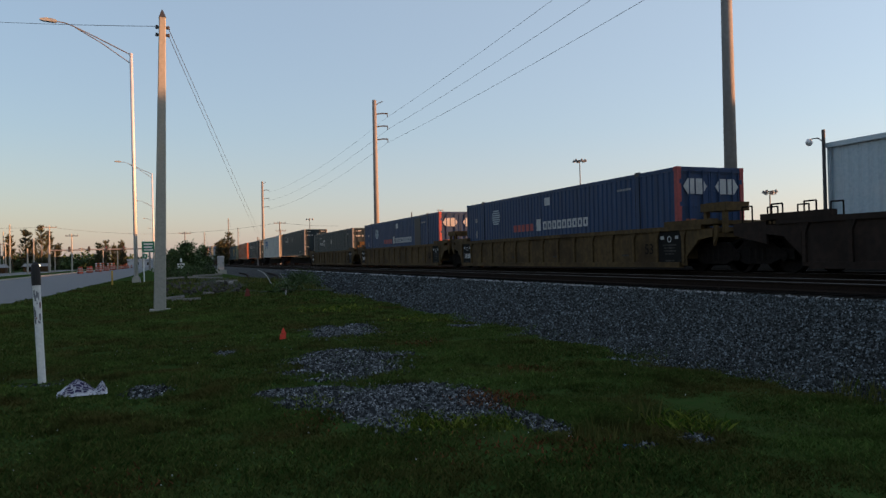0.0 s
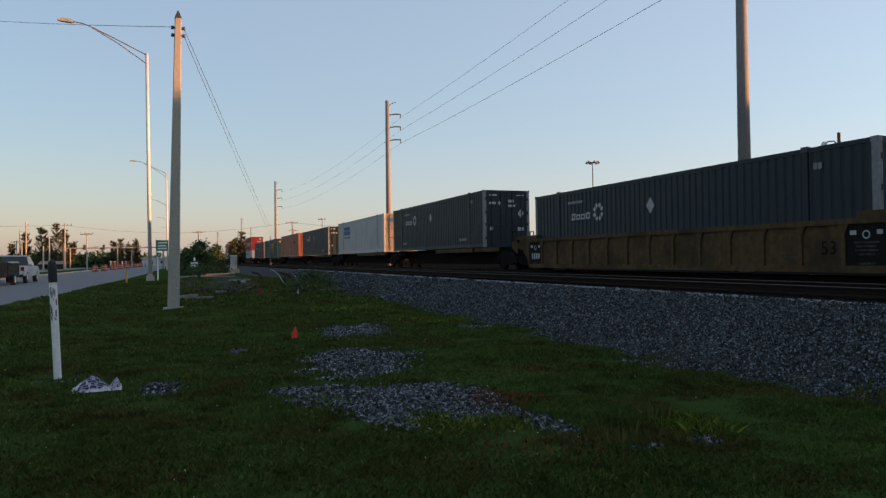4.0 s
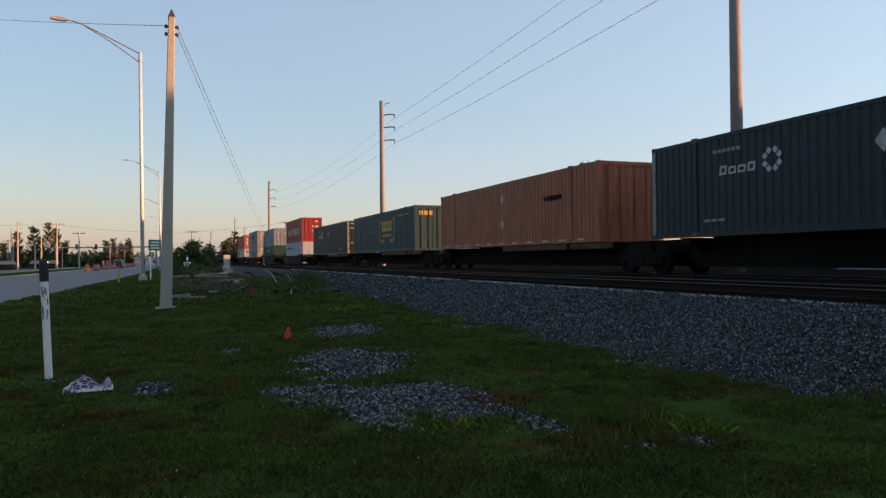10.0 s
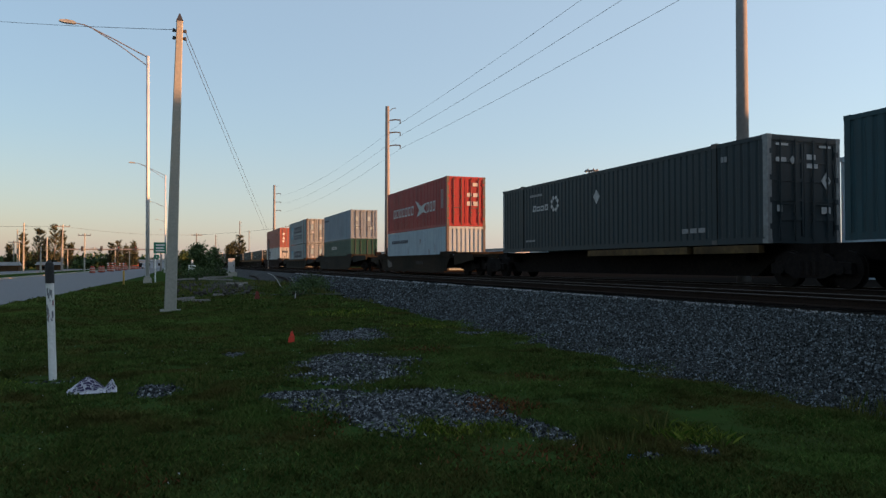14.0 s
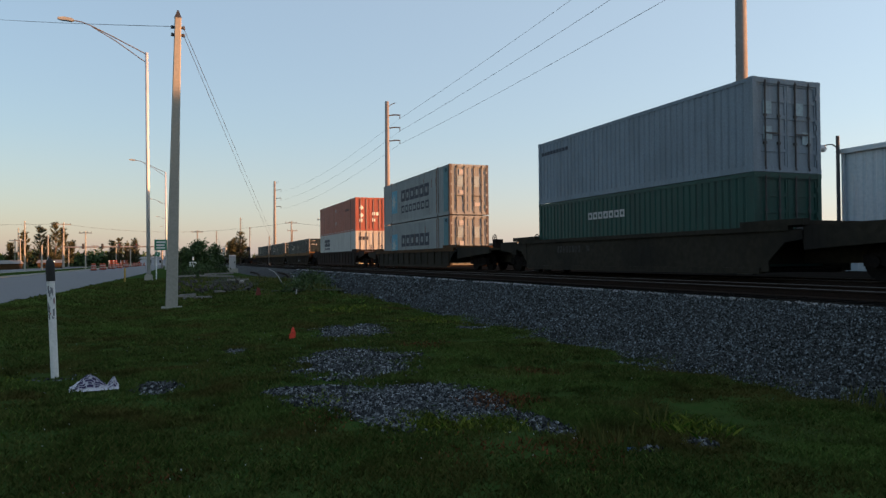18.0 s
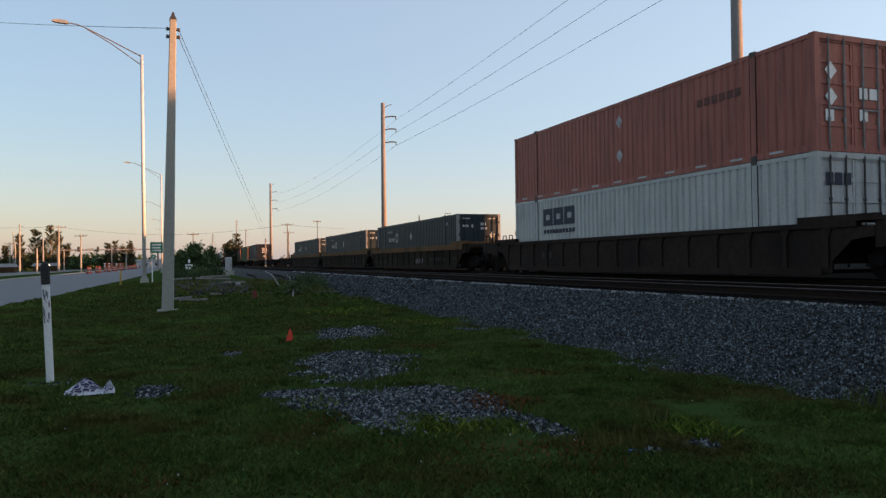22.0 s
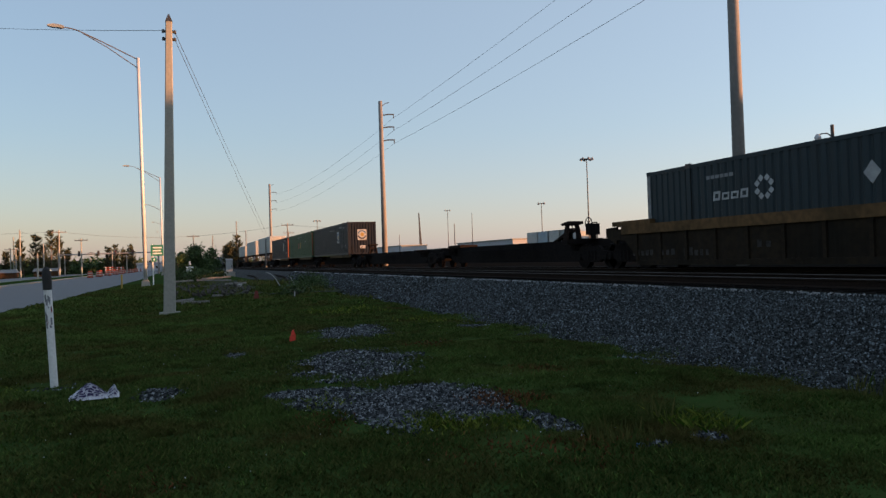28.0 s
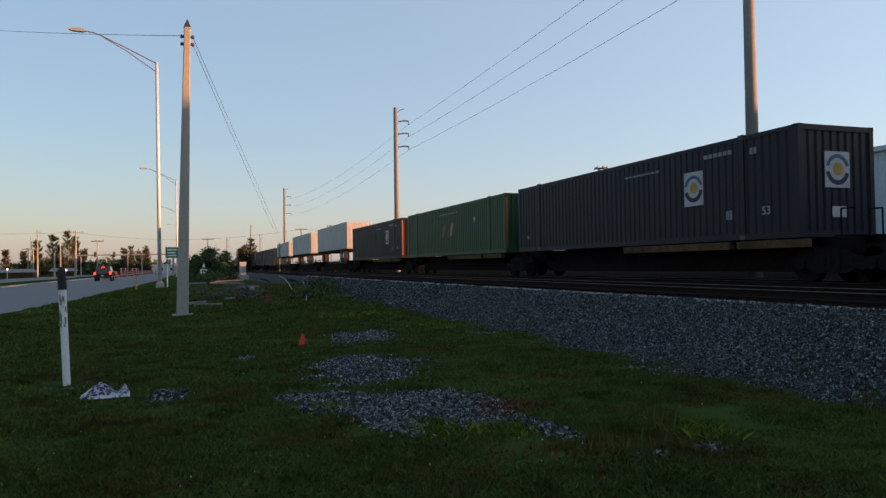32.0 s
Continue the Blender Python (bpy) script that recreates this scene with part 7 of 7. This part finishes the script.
for s0, y0, y1, z, h, n in ((221.5, 14.85, 16.65, 0.82, 0.26, 8), (221.5, 14.2, 14.5, 0.86, 0.2, 1), (269.6, 16.3, 17.15, 0.62, 0.28, 3), (199.4, 8.0, 9.4, 0.6, 0.2, 6), (244.7, 16.9, 17.8, 0.6, 0.2, 4)):
    w = (y1 - y0) / n
    for k in range(n):
        bar(CARS[s0], y0 + w * (k + 0.5), z, w * 0.66, h, FADED, name="number_bar")
bm = B()
poly(bm, [(14.75, 0.42), (15.1, 0.40), (15.55, 0.36), (15.85, 0.55), (15.9, 0.95), (15.6, 0.92), (15.3, 0.8), (14.85, 0.72)], "x", -1.461)
part("bare_patch", bm, POST, CARS[199.4], "pale bare patch in the grimy paint")
GRAFF = mat("chalky_tag", (0.24, 0.24, 0.235), (0.10, 0.10, 0.10), 0.85, 0, 9, 3, spec=0.1)
for k in range(6):
    bar(CARS[294.4], 8.68 - 0.235 * k, 0.42 + 0.04 * (k % 2), 0.11 + 0.05 * (k % 3 == 0), 0.26 + 0.05 * (k % 2), GRAFF, name="tag_bar")
numerals(CARS[269.6], "53", 0.5, -1.479, 18.95, 0.45, FADED)


# ---- road vehicles ----
def wheel(car, x, y, r, w=0.24):
    bm = B()
    cyl(bm, (x - w / 2, y, r), (x + w / 2, y, r), r, r, 18)
    t = part("wheel", bm, RUBBER, car)
    bm = B()
    s = 1 if x > 0 else -1
    cyl(bm, (x + s * w * 0.3, y, r), (x + s * (w / 2 + 0.01), y, r), r * 0.62, r * 0.55, 12)
    part("rim", bm, GALV, t)


def vehicle(name, label, cat, body_mat, prof, cab, width, wheels, wr, tail_y, tail_z, lamp):
    """prof, cab: side outlines (y ahead, z); tail at low y."""
    v = thing(name, label, cat, group="moving road vehicles")
    hw = width / 2
    bm = B()
    prism(bm, prof, -hw, hw)
    bmesh.ops.bevel(bm, geom=[e for e in bm.edges if abs(e.verts[0].co.x - e.verts[1].co.x) < 0.01], offset=0.05, segments=2, affect="EDGES")
    part("body", bm, body_mat, v)
    bm = B()
    n = len(cab)
    a = [bm.verts.new((-hw + 0.06 + 0.16 * ((z - cab[0][1]) / 0.7), y, z)) for y, z in cab]
    b = [bm.verts.new((hw - 0.06 - 0.16 * ((z - cab[0][1]) / 0.7), y, z)) for y, z in cab]
    bm.faces.new(a)
    bm.faces.new(b[::-1])
    for i in range(n):
        bm.faces.new((a[i], b[i], b[(i + 1) % n], a[(i + 1) % n]))
    part("glasshouse", bm, GLASS, v, "dark tinted windows")
    zt = max(z for y, z in cab)
    ty = [y for y, z in cab if z > zt - 0.05]
    bm = B()
    box(bm, -hw + 0.2, hw - 0.2, min(ty) - 0.04, max(ty) + 0.04, zt - 0.03, zt + 0.05)
    bmesh.ops.bevel(bm, geom=list(bm.edges), offset=0.025, segments=1, affect="EDGES")
    part("roof", bm, body_mat, v)
    for sx in (-1, 1):
        bm = B()
        x0 = sx * (hw - 0.12)
        box(bm, x0 - 0.1, x0 + 0.1, tail_y - 0.03, tail_y + 0.06, tail_z - 0.14, tail_z + 0.14)
        part("tail_lamp", bm, lamp, v, "red tail lamp")
        bm = B()
        box(bm, sx * (hw + 0.12) - 0.1, sx * (hw + 0.12) + 0.1, max(y for y, z in cab) - 0.75, max(y for y, z in cab) - 0.6, cab[0][1], cab[0][1] + 0.17)
        part("mirror", bm, RUBBER, v)
        for y in wheels:
            wheel(v, sx * (hw - 0.12), y, wr)
    bm = B()
    box(bm, -hw + 0.05, hw - 0.05, tail_y - 0.1, tail_y + 0.02, 0.42, 0.62)
    part("bumper", bm, RUBBER, v)
    bm = B()
    box(bm, -0.16, 0.16, tail_y - 0.115, tail_y - 0.1, 0.62, 0.76)
    part("plate_bar", bm, PALE, v)
    return v


TAIL_ON = mat("lit_tail_lamp", (0.95, 0.03, 0.015), None, 0.3, emit=1.5)
TAIL_OFF = mat("unlit_tail_lamp", (0.25, 0.015, 0.012), None, 0.25)
CARWHITE = mat("white_car_paint", (0.68, 0.69, 0.70), None, 0.25, 0, 4, 0.5)
CARBLACK = mat("black_car_paint", (0.014, 0.014, 0.016), None, 0.2, 0, 4, 0.5)
pickup = vehicle("pickup_truck", "white pickup truck towing a black trailer along the road", "pickup truck", CARWHITE,
                 [(0, 0.5), (0, 1.2), (2.0, 1.22), (3.9, 1.22), (5.3, 1.16), (5.75, 0.95), (5.75, 0.45)],
                 [(2.0, 1.2), (2.1, 1.86), (3.3, 1.9), (4.15, 1.24)], 1.98, (1.15, 4.75), 0.4, 0.0, 1.0, TAIL_OFF)
tow = thing("utility_trailer", "black boxy utility trailer behind the pickup", "trailer", group="moving road vehicles")
bm = B()
box(bm, -1.0, 1.0, 0, 3.4, 0.5, 1.5)
bmesh.ops.bevel(bm, geom=list(bm.edges), offset=0.06, segments=1, affect="EDGES")
part("body", bm, CARBLACK, tow)
bm = B()
box(bm, -0.06, 0.06, 3.4, 4.7, 0.5, 0.6)
part("drawbar", bm, BLACKSTEEL, tow)
for sx in (-1, 1):
    wheel(tow, sx * 0.98, 1.5, 0.36)
    bm = B()
    box(bm, sx * 0.85 - 0.08, sx * 0.85 + 0.08, -0.02, 0.02, 0.6, 0.75)
    part("tail_lamp", bm, TAIL_OFF, tow)
suv = vehicle("suv", "black sport utility vehicle with lit red tail lamps", "car", CARBLACK,
              [(0, 0.45), (-0.02, 0.9), (0.05, 1.1), (3.3, 1.1), (4.5, 1.02), (4.85, 0.85), (4.85, 0.4)],
              [(0.08, 1.08), (0.35, 1.72), (2.4, 1.76), (3.4, 1.1)], 1.9, (0.95, 3.85), 0.37, 0.0, 0.95, TAIL_ON)
bm = B()
box(bm, -0.2, 0.2, 0.3, 0.36, 1.67, 1.71)
part("brake_light", bm, TAIL_ON, suv, "lit high brake light")


def motions():
    ts = [0, 2, 4, 6, 8, 10, 12, 14, 16, 18, 20, 22, 24, 26, 28, 30, 32]
    for ob, x, s, z in MOVERS:
        walk(ob, [(t, pose(x, s - travel(t), z)) for t in ts])
    for ob, y4 in ((pickup, 56.0), (tow, 51.0)):
        walk(ob, [(t, pose(-10.9, y4 + 19.4 * (t - 4), ROADZ)) for t in ts])
    walk(suv, [(t, pose(min(-9.5, max(-11.0, -10.5 + 0.5 * (t - 29))), 54.5 + 13.0 * (t - 29), ROADZ)) for t in ts])

motions()
